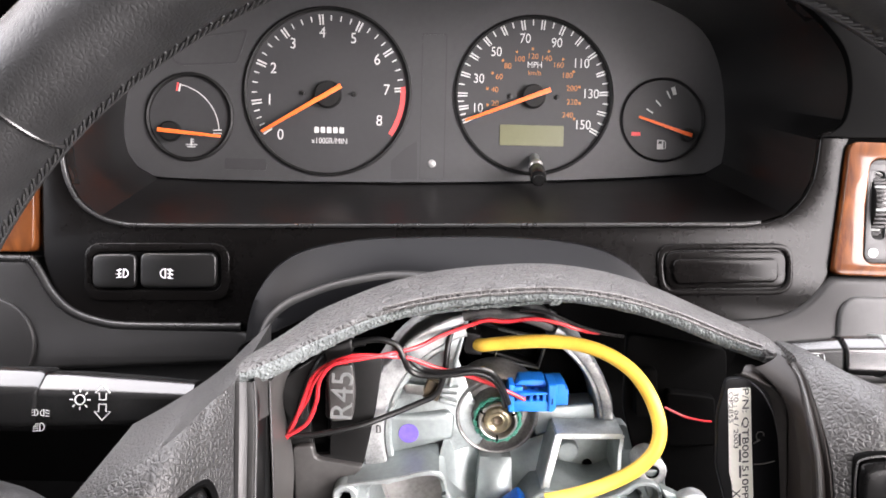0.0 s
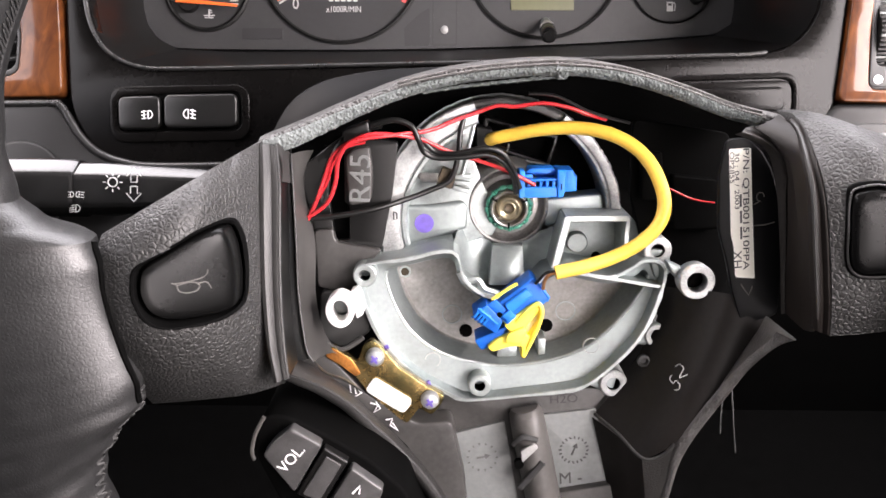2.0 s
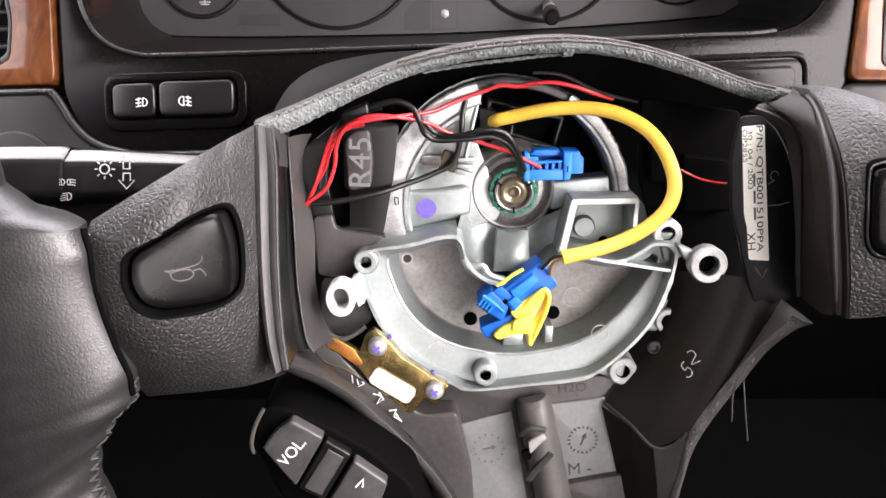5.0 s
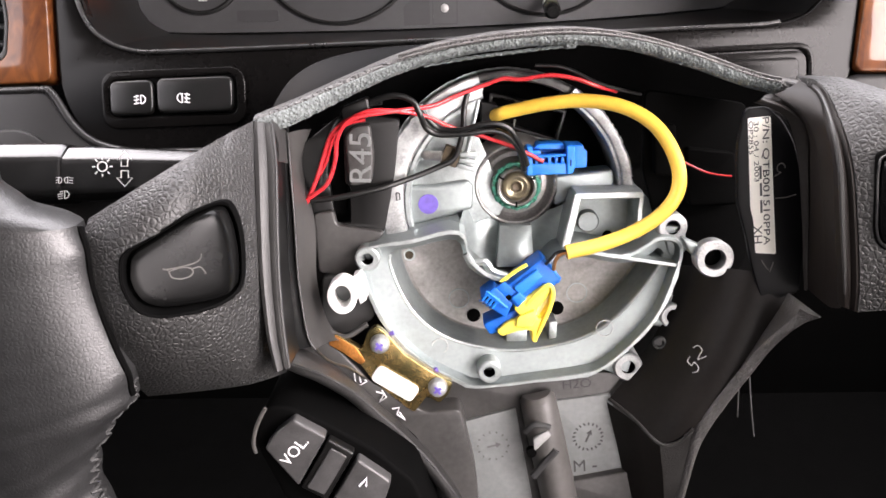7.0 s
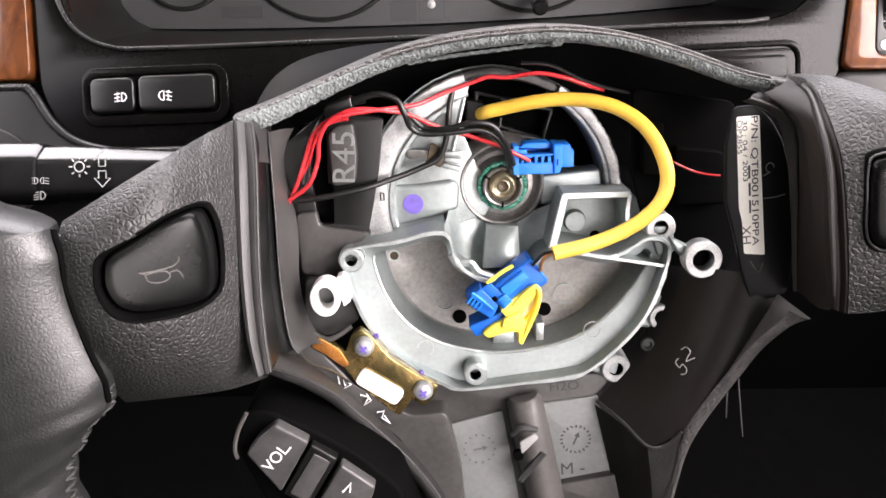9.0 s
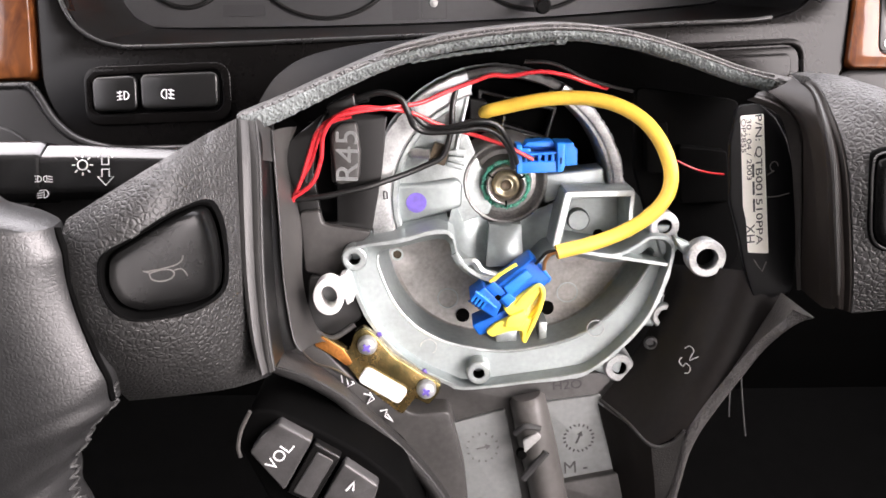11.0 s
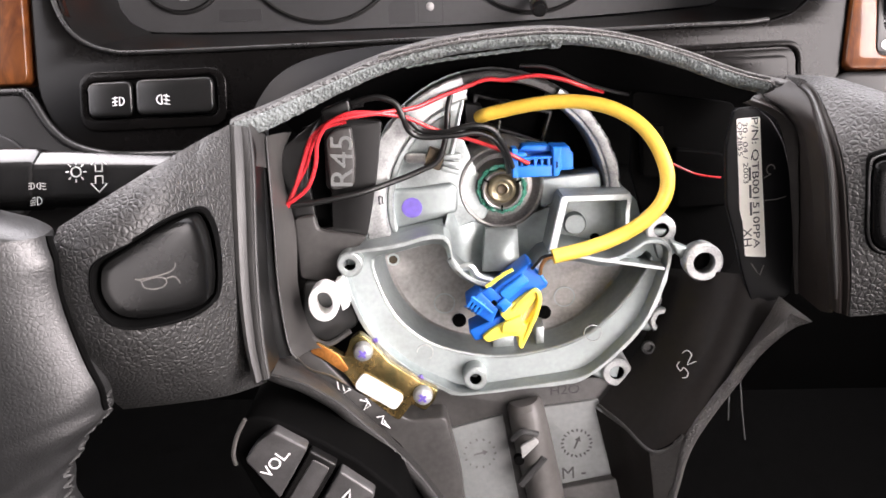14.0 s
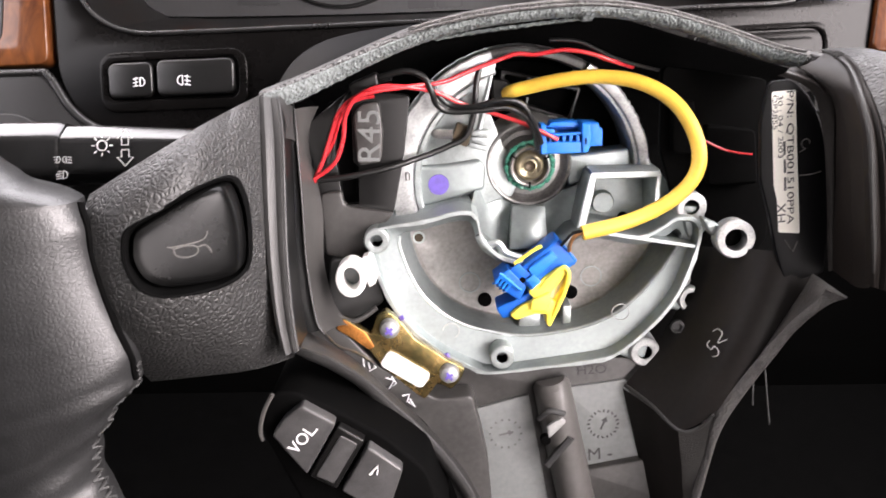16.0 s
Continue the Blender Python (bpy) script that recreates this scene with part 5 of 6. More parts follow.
def ink_ring(x, y, r, count, size, arrow_turn):
    """A moulded dial of small ink marks round an arrow."""
    bits = [moved(box(-size, size, -0.3, 0.3, 0, 0.25, 0.05), x + r * math.cos(2 * math.pi * i / count), y + r * math.sin(2 * math.pi * i / count), -4.65, turn=360 * i / count + (0 if i % 3 else 40)) for i in range(count)]
    bits += [moved(box(-2.4, 1.6, -0.35, 0.35, 0, 0.25, 0.05), x, y, -4.65, turn=arrow_turn)]
    tip = Vector((math.cos(radians(arrow_turn)), math.sin(radians(arrow_turn))))
    across = Vector((-tip.y, tip.x))
    o = Vector((x, y))
    bits.append(plate([[o + tip * 3.2, o + tip * 1.2 + across * 1.2, o + tip * 1.2 - across * 1.2]], -4.65, -4.4))
    return joined(*bits)


part("ink_mark", ink_ring(-9.0, -101.7, 6.0, 14, 0.45, 14.0), M_FAINT, wheel, "faint moulded arrow dial")
part("date_clock", ink_ring(28.4, -98.1, 5.6, 20, 0.6, 70.0), M_INK, wheel, "dark moulded date clock")
part("ink_marking", lettering("H2O", 5.2, (23.4, -76.2), -5.97, turn=4, depth=0.12, stretch=1.1), M_MATT, wheel)
part("ink_marking", lettering("M -", 7.2, (27.6, -111.0), -4.45, turn=5, depth=0.2), M_INK, wheel)
# sloping panel at the right with a chalk mark
slope_bm = patch(spline([(35.6, -81.1, -3.0), (43.3, -84.9, 6.0), (50.5, -89.4, 17.0), (61.1, -81.7, 21.0)], 6), spline([(59.8, -28.2, -6.0), (78.0, -24.0, 16.0), (94.4, -28.0, 17.6)], 6), spline([(35.6, -81.1, -3.0), (47.0, -65.8, -5.0), (57.7, -43.6, -6.0), (59.8, -28.2, -6.0)], 6), spline([(61.1, -81.7, 21.0), (70.8, -66.5, 22.0), (77.2, -54.4, 22.0), (86.3, -39.4, 20.0), (94.4, -28.0, 17.6)], 6), 24, 24)
slope_tree = BVHTree.FromBMesh(slope_bm)


def on_slope(pts, off=0.25):
    """Points laid on the sloping panel."""
    out = []
    for x, y in ((62.4 + 0.76 * (a - 62.4), -57.8 + 0.76 * (b + 57.8)) for a, b in pts):
        hit = slope_tree.ray_cast(Vector((x, y, 100)), Vector((0, 0, -1)))[0]
        out.append((x, y, (hit.z if hit else 15.0) + off))
    return out


part("slope_panel", slope_bm, M_SLOPE, wheel, "sloping black panel with a chalk mark")
part("panel_ridge", tube(spline([(35.6, -81.1, -3.0), (43.3, -84.9, 6.0), (50.5, -89.4, 17.0), (56.7, -87.6, 19.5), (60.9, -81.4, 21.5)], 8), 0.7, 8), M_STRIP, wheel)
part("chalk_mark", joined(*[tube(spline(on_slope(q), 4), 0.17, 6) for q in ([(60.6, -57.6), (59.6, -59.8), (60.7, -61.0), (61.7, -59.2), (63.0, -60.4), (62.4, -62.6), (60.9, -63.6)], [(62.0, -53.4), (63.6, -51.6), (64.8, -52.6), (63.8, -55.2), (63.1, -57.3), (64.6, -55.9), (66.0, -54.6)])]), M_DIAL, wheel, "thin white chalk number")
part("panel_dimple", lathe([(2.6, -1), (2.4, 0.3), (1.6, 0.5), (1.2, -0.8), (0.01, -0.8)], 53.0, -57.0, 20), M_MATT, wheel)
part("tray_leg", patch([(47.9, -135.9, -3.0), (54.6, -122.3, 17.0)], [(34.8, -82.5, -3.0), (43.3, -86.0, 6.0), (50.6, -90.0, 16.8)], [(47.9, -135.9, -3.0), (40.1, -102.9, -3.0), (34.8, -82.5, -3.0)], [(54.6, -122.3, 17.0), (52.6, -103.2, 17.0), (50.6, -90.0, 16.8)], 10, 14), M_SLOPE, wheel)
for pts in ([(-61.4, -65.0, 6.0), (-60.8, -71.0, 6.0), (-56.8, -68.7, 6.0), (-59.7, -65.9, 6.0), (-59.0, -69.1, 6.0)], [(-53.5, -72.9, 6.0), (-50.5, -73.8, 6.0), (-52.3, -77.1, 6.0), (-49.7, -75.2, 6.0), (-51.3, -72.4, 6.0)], [(-47.6, -80.0, 6.0), (-45.0, -79.5, 6.0), (-45.9, -82.3, 6.0), (-42.9, -84.5, 6.0), (-45.0, -81.4, 6.0)]):
    part("chalk_mark", tube(pts, 0.28, 6), M_MARK, wheel)

# leather-covered lower edges of the wheel centre
LL = spline([(-76.4, -44.0, 46.0), (-73.5, -50.1, 36.0), (-67.9, -57.3, 27.0), (-59.6, -66.8, 20.0), (-52.4, -76.3, 16.0), (-42.7, -87.8, 13.0), (-32.7, -100.2, 12.0), (-23.4, -115.3, 11.0), (-17.1, -130.1, 11.0)], 8)
edge_l = part("leather_edge", sweep(LL, [(0.6, -5), (0.5, 0.1), (0.0, 0.5), (-1.0, 0.9), (-2.4, 0.7), (-3.8, -0.4), (-5.0, -2.6), (-5.8, -6), (-6.4, -12), (-6.8, -22), (-5.5, -24)]), M_BLACKLEATHER, wheel, "rolled black leather edge of the lower spoke")
part("seam", joined(*[tube([LL[i] + Vector((0, 0, 0.5)), LL[i].lerp(LL[i + 1], 0.8) + Vector((0, 0, 0.6))], 0.26, 5) for i in range(0, len(LL) - 2)]), M_STITCH, edge_l, "dark stitched seam")
OUT_R = spline([(95.4, -34.3, 36.0), (89.8, -37.5, 34.0), (84.4, -48.3, 27.0), (78.9, -59.9, 24.0), (72.8, -71.5, 22.0), (67.0, -82.9, 21.0), (64.0, -92.4, 20.0), (61.7, -103.9, 20.0), (58.7, -120.3, 20.0)], 8)
IN_R = spline([(88.7, -31.5, 36.0), (87.3, -35.9, 33.0), (81.8, -45.4, 28.0), (76.2, -55.6, 25.0), (70.4, -66.2, 23.0), (64.6, -76.8, 22.0), (61.0, -86.2, 21.0), (59.7, -98.1, 20.0), (56.6, -114.3, 20.0)], 8)
part("leather_edge", loft(strips(IN_R, OUT_R, (-0.1, -0.8), (0.0, 0.1), (0.2, 0.8), (0.45, 1.1), (0.7, 0.8), (0.9, -0.2), (1.0, -1.6), (1.05, -5.0), (0.9, -16.0)), False), M_EDGELEATHER, wheel, "worn pebbled leather edge of the lower spoke")
part("leather_flap", patch([(76.3, -55.0, 23.0), (77.0, -54.6, 24.5)], [(89.5, -30.0, 22.0), (95.2, -34.0, 35.5)], spline([(76.3, -55.0, 23.0), (81.8, -47.6, 21.0), (86.6, -38.8, 20.4), (89.5, -30.0, 22.0)], 6), spline([(77.0, -54.6, 24.5), (82.3, -45.4, 28.0), (88.0, -36.4, 33.4), (95.2, -34.0, 35.5)], 6), 8, 14, 0.6), M_FLAP, wheel, "smooth dark leather turned under the spoke")
part("leather_flap", patch([(54.6, -122.3, 16.6), (57.0, -114.3, 19.4)], [(50.6, -90.0, 16.6), (56.8, -87.9, 18.8), (60.9, -82.4, 21.0)], [(54.6, -122.3, 16.6), (52.6, -103.2, 16.6), (50.6, -90.0, 16.6)], [(57.0, -114.3, 19.4), (59.9, -98.1, 19.6), (61.2, -86.2, 20.6), (60.9, -82.4, 21.0)], 8, 12, 0.5), M_FLAP, wheel, "smooth leather below the panel ridge")

# ---- die-cast hub ----
O = [(-57.8, -19.6), (-57.5, -30.1), (-53.1, -43.6), (-45.8, -55.5), (-35.1, -65.5), (-23.1, -72.4), (-15.9, -74.6), (2.1, -73.1), (22.9, -70.7), (31.5, -67.9), (41.9, -59.0), (51.0, -48.1), (56.9, -34.6), (59.3, -21.3), (56.5, -16.3), (50.1, -15.7), (45.3, -18.7), (36.7, -22.2), (16.6, -19.6), (5.3, -29.0), (-7.3, -30.6), (-17.5, -23.5), (-21.8, -12.6), (-39.9, -15.7)]
S = [(-47.9, -23.2), (-46.0, -33.8), (-40.7, -44.6), (-33.0, -52.8), (-23.1, -58.3), (-10.8, -61.4), (-1.9, -62.3), (9.2, -61.4), (22.4, -58.3), (32.2, -53.5), (40.6, -46.0), (46.8, -38.4), (50.8, -32.2), (53.7, -26.8), (53.9, -23.2), (51.6, -21.8), (48.7, -24.1), (38.6, -27.5), (17.9, -24.5), (6.2, -33.6), (-6.8, -35.2), (-18.6, -28.1), (-23.1, -17.8), (-38.9, -20.5)]
O2, S2 = spline(O, 4, True), spline(S, 4, True)
I2 = [o + (s - o).normalized() * min(1.7, (s - o).length * 0.4) for o, s in zip(O2, S2)]
J2 = [o + (s - o).normalized() * min(2.4, (s - o).length * 0.6) for o, s in zip(O2, S2)]
fc = Vector((3.5, -46.3))


def at_h(pts, h):
    return [Vector((p[0], p[1], h)) for p in pts]


hub = part("hub_bowl", loft([at_h(O2, -34), at_h(O2, -0.5), at_h([o.lerp(i, 0.2) for o, i in zip(O2, I2)], 0.1), at_h([o.lerp(i, 0.8) for o, i in zip(O2, I2)], 0.1), at_h(I2, -0.5), at_h(J2, -5.6), at_h([j.lerp(s, 0.5) for j, s in zip(J2, S2)], -6.1), at_h(S2, -6.6), at_h([s.lerp(fc, 0.015) for s in S2], -8), at_h([s.lerp(fc, 0.05) for s in S2], -20), at_h([s.lerp(fc, 0.075) for s in S2], -22.6)], True, True, False), M_METAL, wheel, "grey die-cast metal hub with a deep bowl", crease=24)
part("bowl_floor", loft([at_h([s.lerp(fc, 0.06) for s in S2], -22.0), at_h([s.lerp(fc, 0.1) for s in S2], -23.6), at_h([s.lerp(fc, 0.3) for s in S2], -24.0), at_h([s.lerp(fc, 0.7) for s in S2], -24.0)], True, False, True), M_BOWL, hub, "grimy grey floor of the bowl")
LIP = list(range(67, len(O2))) + list(range(54))


burr = random.Random(5)
BURR = [burr.uniform(-1, 1) * (1.6 if burr.random() < 0.15 else 0.7) for _ in O2]


def lip_row(k, h):
    """The lip, with the uneven flash of the casting along its outer edge."""
    return [Vector((*O2[i].lerp(I2[i], k + (0.16 * BURR[i] if k < 0.5 else 0)), h + 0.12 * BURR[i])) for i in LIP]


part("raised_lip", loft([lip_row(0, -0.6), lip_row(-0.05, 0.2), lip_row(0.1, 0.55), lip_row(0.9, 0.55), lip_row(1, 0.0)], False), M_RAWMETAL, hub, "bright machined lip of the hub")
part("inner_step", tube([Vector((p.x, p.y, -7.0)) for p in [s.lerp(fc, 0.004) for s in S2][:56]], 0.7, 8), M_RAWMETAL, hub)


def screw_boss(x, y, r, hole, h, top, mat):
    b = part("screw_boss", lathe([(r, h), (r, top - 0.6), (r - 0.6, top), (hole + 0.3, top), (hole, top - 0.4)], x, y, 28), mat, hub)
    # hole coloured black to stand in for the shade inside it
    part("screw_hole", lathe([(hole + 0.05, top - 0.35), (hole + 0.02, top - 7), (0.01, top - 7)], x, y, 20), M_DARK, b)
    return b


screw_boss(*(-55.5, -22.9), 4.6, 2.1, -9, 0.9, M_RAWMETAL)
screw_boss(*(-10.9, -67.9), 4.5, 2.1, -9, 0.9, M_RAWMETAL)
for e, r in (((56.0, -13.2), 5.4), ((58.5, -47.6), 5.0), ((42.5, -68.2), 5.6)):
    screw_boss(*e, r, 2.6, -16, -3, M_SCUFF)
for web in ([(52.0, -12.8), (60.9, -12.8), (62.5, -22.8), (56.0, -25.0)], [(59.1, -43.5), (58.0, -52.8), (49.3, -51.8), (54.0, -40.0)], [(44.5, -64.1), (42.4, -74.2), (31.5, -68.9), (38.7, -58.7)]):
    part("boss_web", plate([rounded(web, 2.0)], -14, -5, 0.8), M_METAL, hub)
for x, y, r in ((*(-21.8, -46.6), 4.2), (*(25.2, -44.7), 4.2)):
    part("ejector_mark", plate([circle(x, y, r, 28), circle(x, y, r - 0.45, 28)], -23.8, -23.5), M_METAL, hub)
for x, y, r in ((-29.5, -59.8, 3.2), (33.4, -53.2, 3.4)):
    part("ejector_mark", plate([circle(x, y, r, 32), circle(x, y, r - 0.4, 32)], -8, -6.0), M_SCUFF, hub)
part("ejector_mark", plate([circle(-41.3, -28.3, 2.4, 24), circle(-41.3, -28.3, 1.7, 24)], -24.2, -23.2), M_RAWMETAL, hub)
part("ejector_mark", lathe([(1.8, -24.2), (1.8, -23.6), (0.01, -23.6)], -41.3, -28.3, 20), M_BOLT, hub)
# black discs stand in for the shaded drain holes
for q in ((-16.0, -53.7), (17.4, -51.0)):
    part("drain_hole", lathe([(2.7, -24), (2.7, -22.9), (0.01, -22.9)], *q, 20), M_DARK, hub)
part("stud", box((13.0, -60.2)[0], (16.1, -53.0)[0], (13.0, -60.2)[1], (16.1, -53.0)[1], -24, -13, 0.5), M_RAWMETAL, hub)
part("stud", box((-3.3, -62.2)[0], (4.7, -55.9)[0], (-3.3, -62.2)[1], (4.7, -55.9)[1], -24, -15, 0.5), M_RAWMETAL, hub)

# round flange behind the bowl
RC = (-1.3, -3.4)
FC = (-3.0, -5.5)


def flange_h(x):
    return -16.5 - 0.08 * x


def arc_body(profile, a0, a1, n, seed, rough):
    """A ring's upper part about the flange centre, of (radius, height over the flange), with a chipped edge."""
    chip = random.Random(seed)
    rings = []
    for i in range(n + 1):
        a = radians(a0 + (a1 - a0) * i / n)
        x = FC[0] + 45 * math.cos(a)
        da, db = chip.uniform(-1, 1) * rough - (2 * rough if chip.random() < 0.1 else 0), chip.uniform(-0.6, 0.6) * rough
        rings.append([Vector((FC[0] + (r + (da if r > 47 else 0)) * math.cos(a), FC[1] + (r + (da if r > 47 else 0)) * math.sin(a), (h + db if h > -8 else h) + flange_h(x))) for r, h in profile])
    return loft(rings)


part("round_flange", arc_body([(39.4, -26), (39.6, -1.4), (40.3, -0.4), (43.0, 0.1), (45.5, -0.1), (47.5, 0.0), (48.1, -0.6), (48.3, -2.5), (48.3, -26)], 104, 197, 70, 3, 0.13), M_SCUFF, hub, "bright scuffed rim of the hub flange")
# the arch's shade over this stretch is put into the colour
part("round_flange", arc_body([(44.2, -26), (44.4, -3.4), (44.9, -2.6), (46.5, -2.4), (47.6, -2.6), (48.2, -3.2), (48.3, -26)], 60, 104, 40, 6, 0.16), M_ZINC_SHADE, hub, "upper rim of the flange, coloured dark for the arch's shade")
part("round_flange", arc_body([(42.0, -26), (42.2, -2.0), (42.8, -1.2), (43.8, -1.6), (44.4, -0.6), (46.4, -0.2), (47.6, -0.4), (48.2, -1.2), (48.3, -26)], 4, 60, 56, 8, 0.2), M_SCUFF, hub, "chipped outer rim of the flange")
part("flange_step", arc_body([(36.8, -26), (37.0, -3.6), (37.6, -2.9), (38.9, -2.9), (39.4, -3.6), (39.5, -26)], 112, 197, 60, 4, 0.0), M_RAWMETAL, hub)
part("web_plate", plate([circle(*FC, 37.6, 40, 114, 198) + [Vector((-15.0, -15.0)), Vector((-6.0, -12.0)), Vector((0.0, 0.0)), Vector((-9.0, 6.0))]], -26, -21.2, 0.8), M_RAWMETAL, hub)
WEB = circle(*RC, 41.5, 60, 116, 368) + [Vector((1.9, -2.2)), Vector((-10.6, 2.9))]
part("web_plate", plate([WEB], -38, -32, 0.8), M_RAWMETAL, hub)
part("centre_boss", lathe([(18.2, -36), (17.4, -28), (16.6, -23.5), (15.9, -21.4), (15.2, -20.6), (14.5, -20.8), (13.9, -22.0), (13.2, -23.8), (12.0, -24.6), (10.4, -24.4), (9.6, -22.0), (9.3, -18.6), (9.0, -17.8), (8.4, -17.6), (7.9, -18.2), (7.8, -24), (0.01, -24)], 0, 0, 64), M_BOSS, hub, "round cast boss of the steering shaft")
for a0, a1, r0 in ((58, 236, 8.5), (236, 418, 8.3)):
    part("threadlock", tube([(r0 * math.cos(radians(a)), r0 * math.sin(radians(a)), -17.3 + 0.2 * math.sin(a * 0.7)) for a in range(a0, a1 + 1, 3)], [0.6 + 0.5 * math.sin(k * 0.37 + a0) ** 2 + 0.15 * math.sin(k * 1.7) for k in range(len(range(a0, a1 + 1, 3)))], 8), M_GREEN, hub, "green thread-locking compound")
nut = part("shaft_nut", lathe([(7.5, -22), (7.5, -15.8), (7.25, -15.1), (6.8, -14.8), (6.4, -15.1), (6.2, -15.9), (6.0, -18.0), (5.2, -18.6)], 0, 0, 48), M_STEEL, hub, "plated steering shaft nut")
part("nut_notch", joined(*[moved(box(-0.35, 0.35, -1.0, 1.0, -1.4, 0.25, 0.1), 6.8 * math.cos(a), 6.8 * math.sin(a), -14.9, turn=math.degrees(a) + 90) for a in (0.5, 2.6, 4.7)]), M_DARK, nut)
bolt = part("bolt", lathe([(5.4, -19.0), (5.1, -16.6), (4.6, -15.7), (3.9, -15.3), (3.3, -15.5), (2.9, -16.0), (2.5, -16.2), (2.1, -16.1), (1.8, -16.7), (1.5, -17.5), (0.01, -17.7)], 0, 0, 40), M_TAN, nut, "dull brassy centre bolt")
part("centre_hole", lathe([(1.75, -16.7), (1.5, -16.9), (0.01, -17.1)], 0.1, 0.0, 20), M_BOLT, bolt)
part("cast_plate", plate([rounded([(-41.5, 0.1), (-30.8, 0.5), (-18.5, 2.3), (-16.1, 0.1), (-16.5, -8.9), (-40.6, -15.5), (-41.9, -12.5)], 1.5)], -34, -18.5, 1.3), M_METAL, hub)
part("paint_dot", lathe([(3.9, -18.6), (3.8, -18.2), (0.01, -18.1)], *(-33.4, -6.8), 20), M_PURPLE, hub, "purple paint dot")
part("cast_rib", patch([(-40.0, -16.6, -6.0), (-21.5, -13.8, -6.0)], [(-41.0, -15.0, -18.0), (-22.0, -11.4, -18.0)], [(-40.0, -16.6, -6.0), (-41.0, -15.0, -18.0)], [(-21.5, -13.8, -6.0), (-22.0, -11.4, -18.0)], 8, 4, 0, 10), M_METAL, hub)
part("hub_apron", patch(spline([(-22.5, -15.0, -9.0), (-18.1, -27.5, -9.0), (-7.2, -34.4, -9.0), (6.3, -33.0, -9.0), (19.5, -23.0, -9.0)], 5), spline([(-18.8, -6.2, -23.0), (-11.6, -12.8, -24.0), (-1.9, -15.1, -24.0), (8.4, -12.8, -24.0), (23.5, -6.2, -23.0)], 5), [(-22.5, -15.0, -9.0), (-18.8, -6.2, -23.0)], [(19.5, -23.0, -9.0), (23.5, -6.2, -23.0)], 30, 14, -4.5), M_METAL, hub)
part("cast_block", patch([(-7.7, -29.3, -9.0), (6.2, -28.9, -9.0)], [(-6.1, -15.2, -17.0), (5.8, -15.2, -17.0)], [(-7.7, -29.3, -9.0), (-6.1, -15.2, -17.0)], [(6.2, -28.9, -9.0), (5.8, -15.2, -17.0)], 12, 12, 3.0, 14), M_METAL, hub)
part("cast_plate", plate([rounded([(13.7, 2.6), (37.0, 5.3), (38.8, -5.1), (22.4, -6.4), (15.0, -8.7)], 1.5)], -34, -22, 1.0), M_METAL, hub)
part("cast_rib", tube(spline([(-19.6, -21.6, -1.0), (-17.1, -25.1, -1.0), (-12.6, -24.7, -1.0), (-9.8, -28.2, -1.0), (-4.1, -30.4, -1.0)], 6), 1.4, 8), M_RAWMETAL, hub)
part("cast_rib", tube(spline([(-12.6, -25.1, -1.0), (-10.2, -30.3, -2.0), (-8.8, -32.4, -3.0)], 4), 1.1, 8), M_RAWMETAL, hub)
# walls of the square pocket
WALLS = [([(16.9, -20.6, -2.0), (22.1, -2.2, -9.0)], 1.5), ([(21.3, -2.4, -9.0), (45.7, -2.0, -9.0)], 1.4), ([(45.5, -2.2, -9.0), (45.0, -7.9, -9.0), (45.5, -23.9, -9.0)], 0.9), ([(16.7, -20.1, -0.4), (58.8, -26.9, -0.4)], 0.8)]
for pts, w in WALLS:
    part("pocket_wall", sweep(pts, [(w, -26), (w, -0.5), (w * 0.7, 0.1), (-w * 0.7, 0.1), (-w, -0.5), (-w, -26)]), M_RAWMETAL, hub)
part("pocket_floor", plate([rounded([(20.5, -28.8), (24.1, -5.0), (50.4, -5.0), (64.6, -21.7), (65.5, -34.8)], 1)], -32, -26), M_METAL, hub)
part("pocket_boss", lathe([(4.4, -26), (4.2, -23), (3.8, -22.5), (0.01, -22.5)], *(28.5, -15.4), 24), M_METAL, hub)
part("pocket_hole", lathe([(2.0, -26), (2.0, -25.6), (0.01, -25.6)], *(36.8, -21.7), 20), M_DARK, hub)
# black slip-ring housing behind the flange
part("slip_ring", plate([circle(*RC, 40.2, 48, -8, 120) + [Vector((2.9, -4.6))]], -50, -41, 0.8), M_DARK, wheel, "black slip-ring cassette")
sock = part("socket", plate([rounded([(-9.4, 33.6), (20.9, 26.5), (17.3, 13.8), (-10.6, 22.4)], 1.0), rounded([(-8.0, 31.8), (19.2, 25.1), (16.1, 15.6), (-9.0, 23.3)], 0.8)], -42, -35, 0.4), M_BLACK, wheel, "black plastic cable socket")
part("socket_frame", tube([(0.6, 23.1, -34.0), (-0.5, 17.7, -34.0), (17.0, 14.5, -34.0), (19.6, 26.0, -34.0), (0.4, 30.3, -34.0)], 0.45, 6), M_GREY, sock)
part("metal_strut", plate([rounded([(-17.2, 38.6), (-12.0, 38.4), (-15.3, 25.0), (-18.2, 12.5), (-21.6, 12.5), (-19.4, 25.0)], 0.8)], -26, -17.8, 0.5), M_RAWMETAL, hub, "bright bent metal strut")
part("metal_strut", tube([(-13.0, 38.0, -18.4), (-16.0, 25.0, -17.4), (-18.6, 12.8, -16.6)], 0.8, 8), M_RAWMETAL, hub)
part("terminal", tube([(-35.2, 12.5, -17.0), (-34.2, 12.3, -16.0), (-28.0, 12.2, -14.8)], [1.1, 1.8, 1.8], 14), M_STEEL, hub)
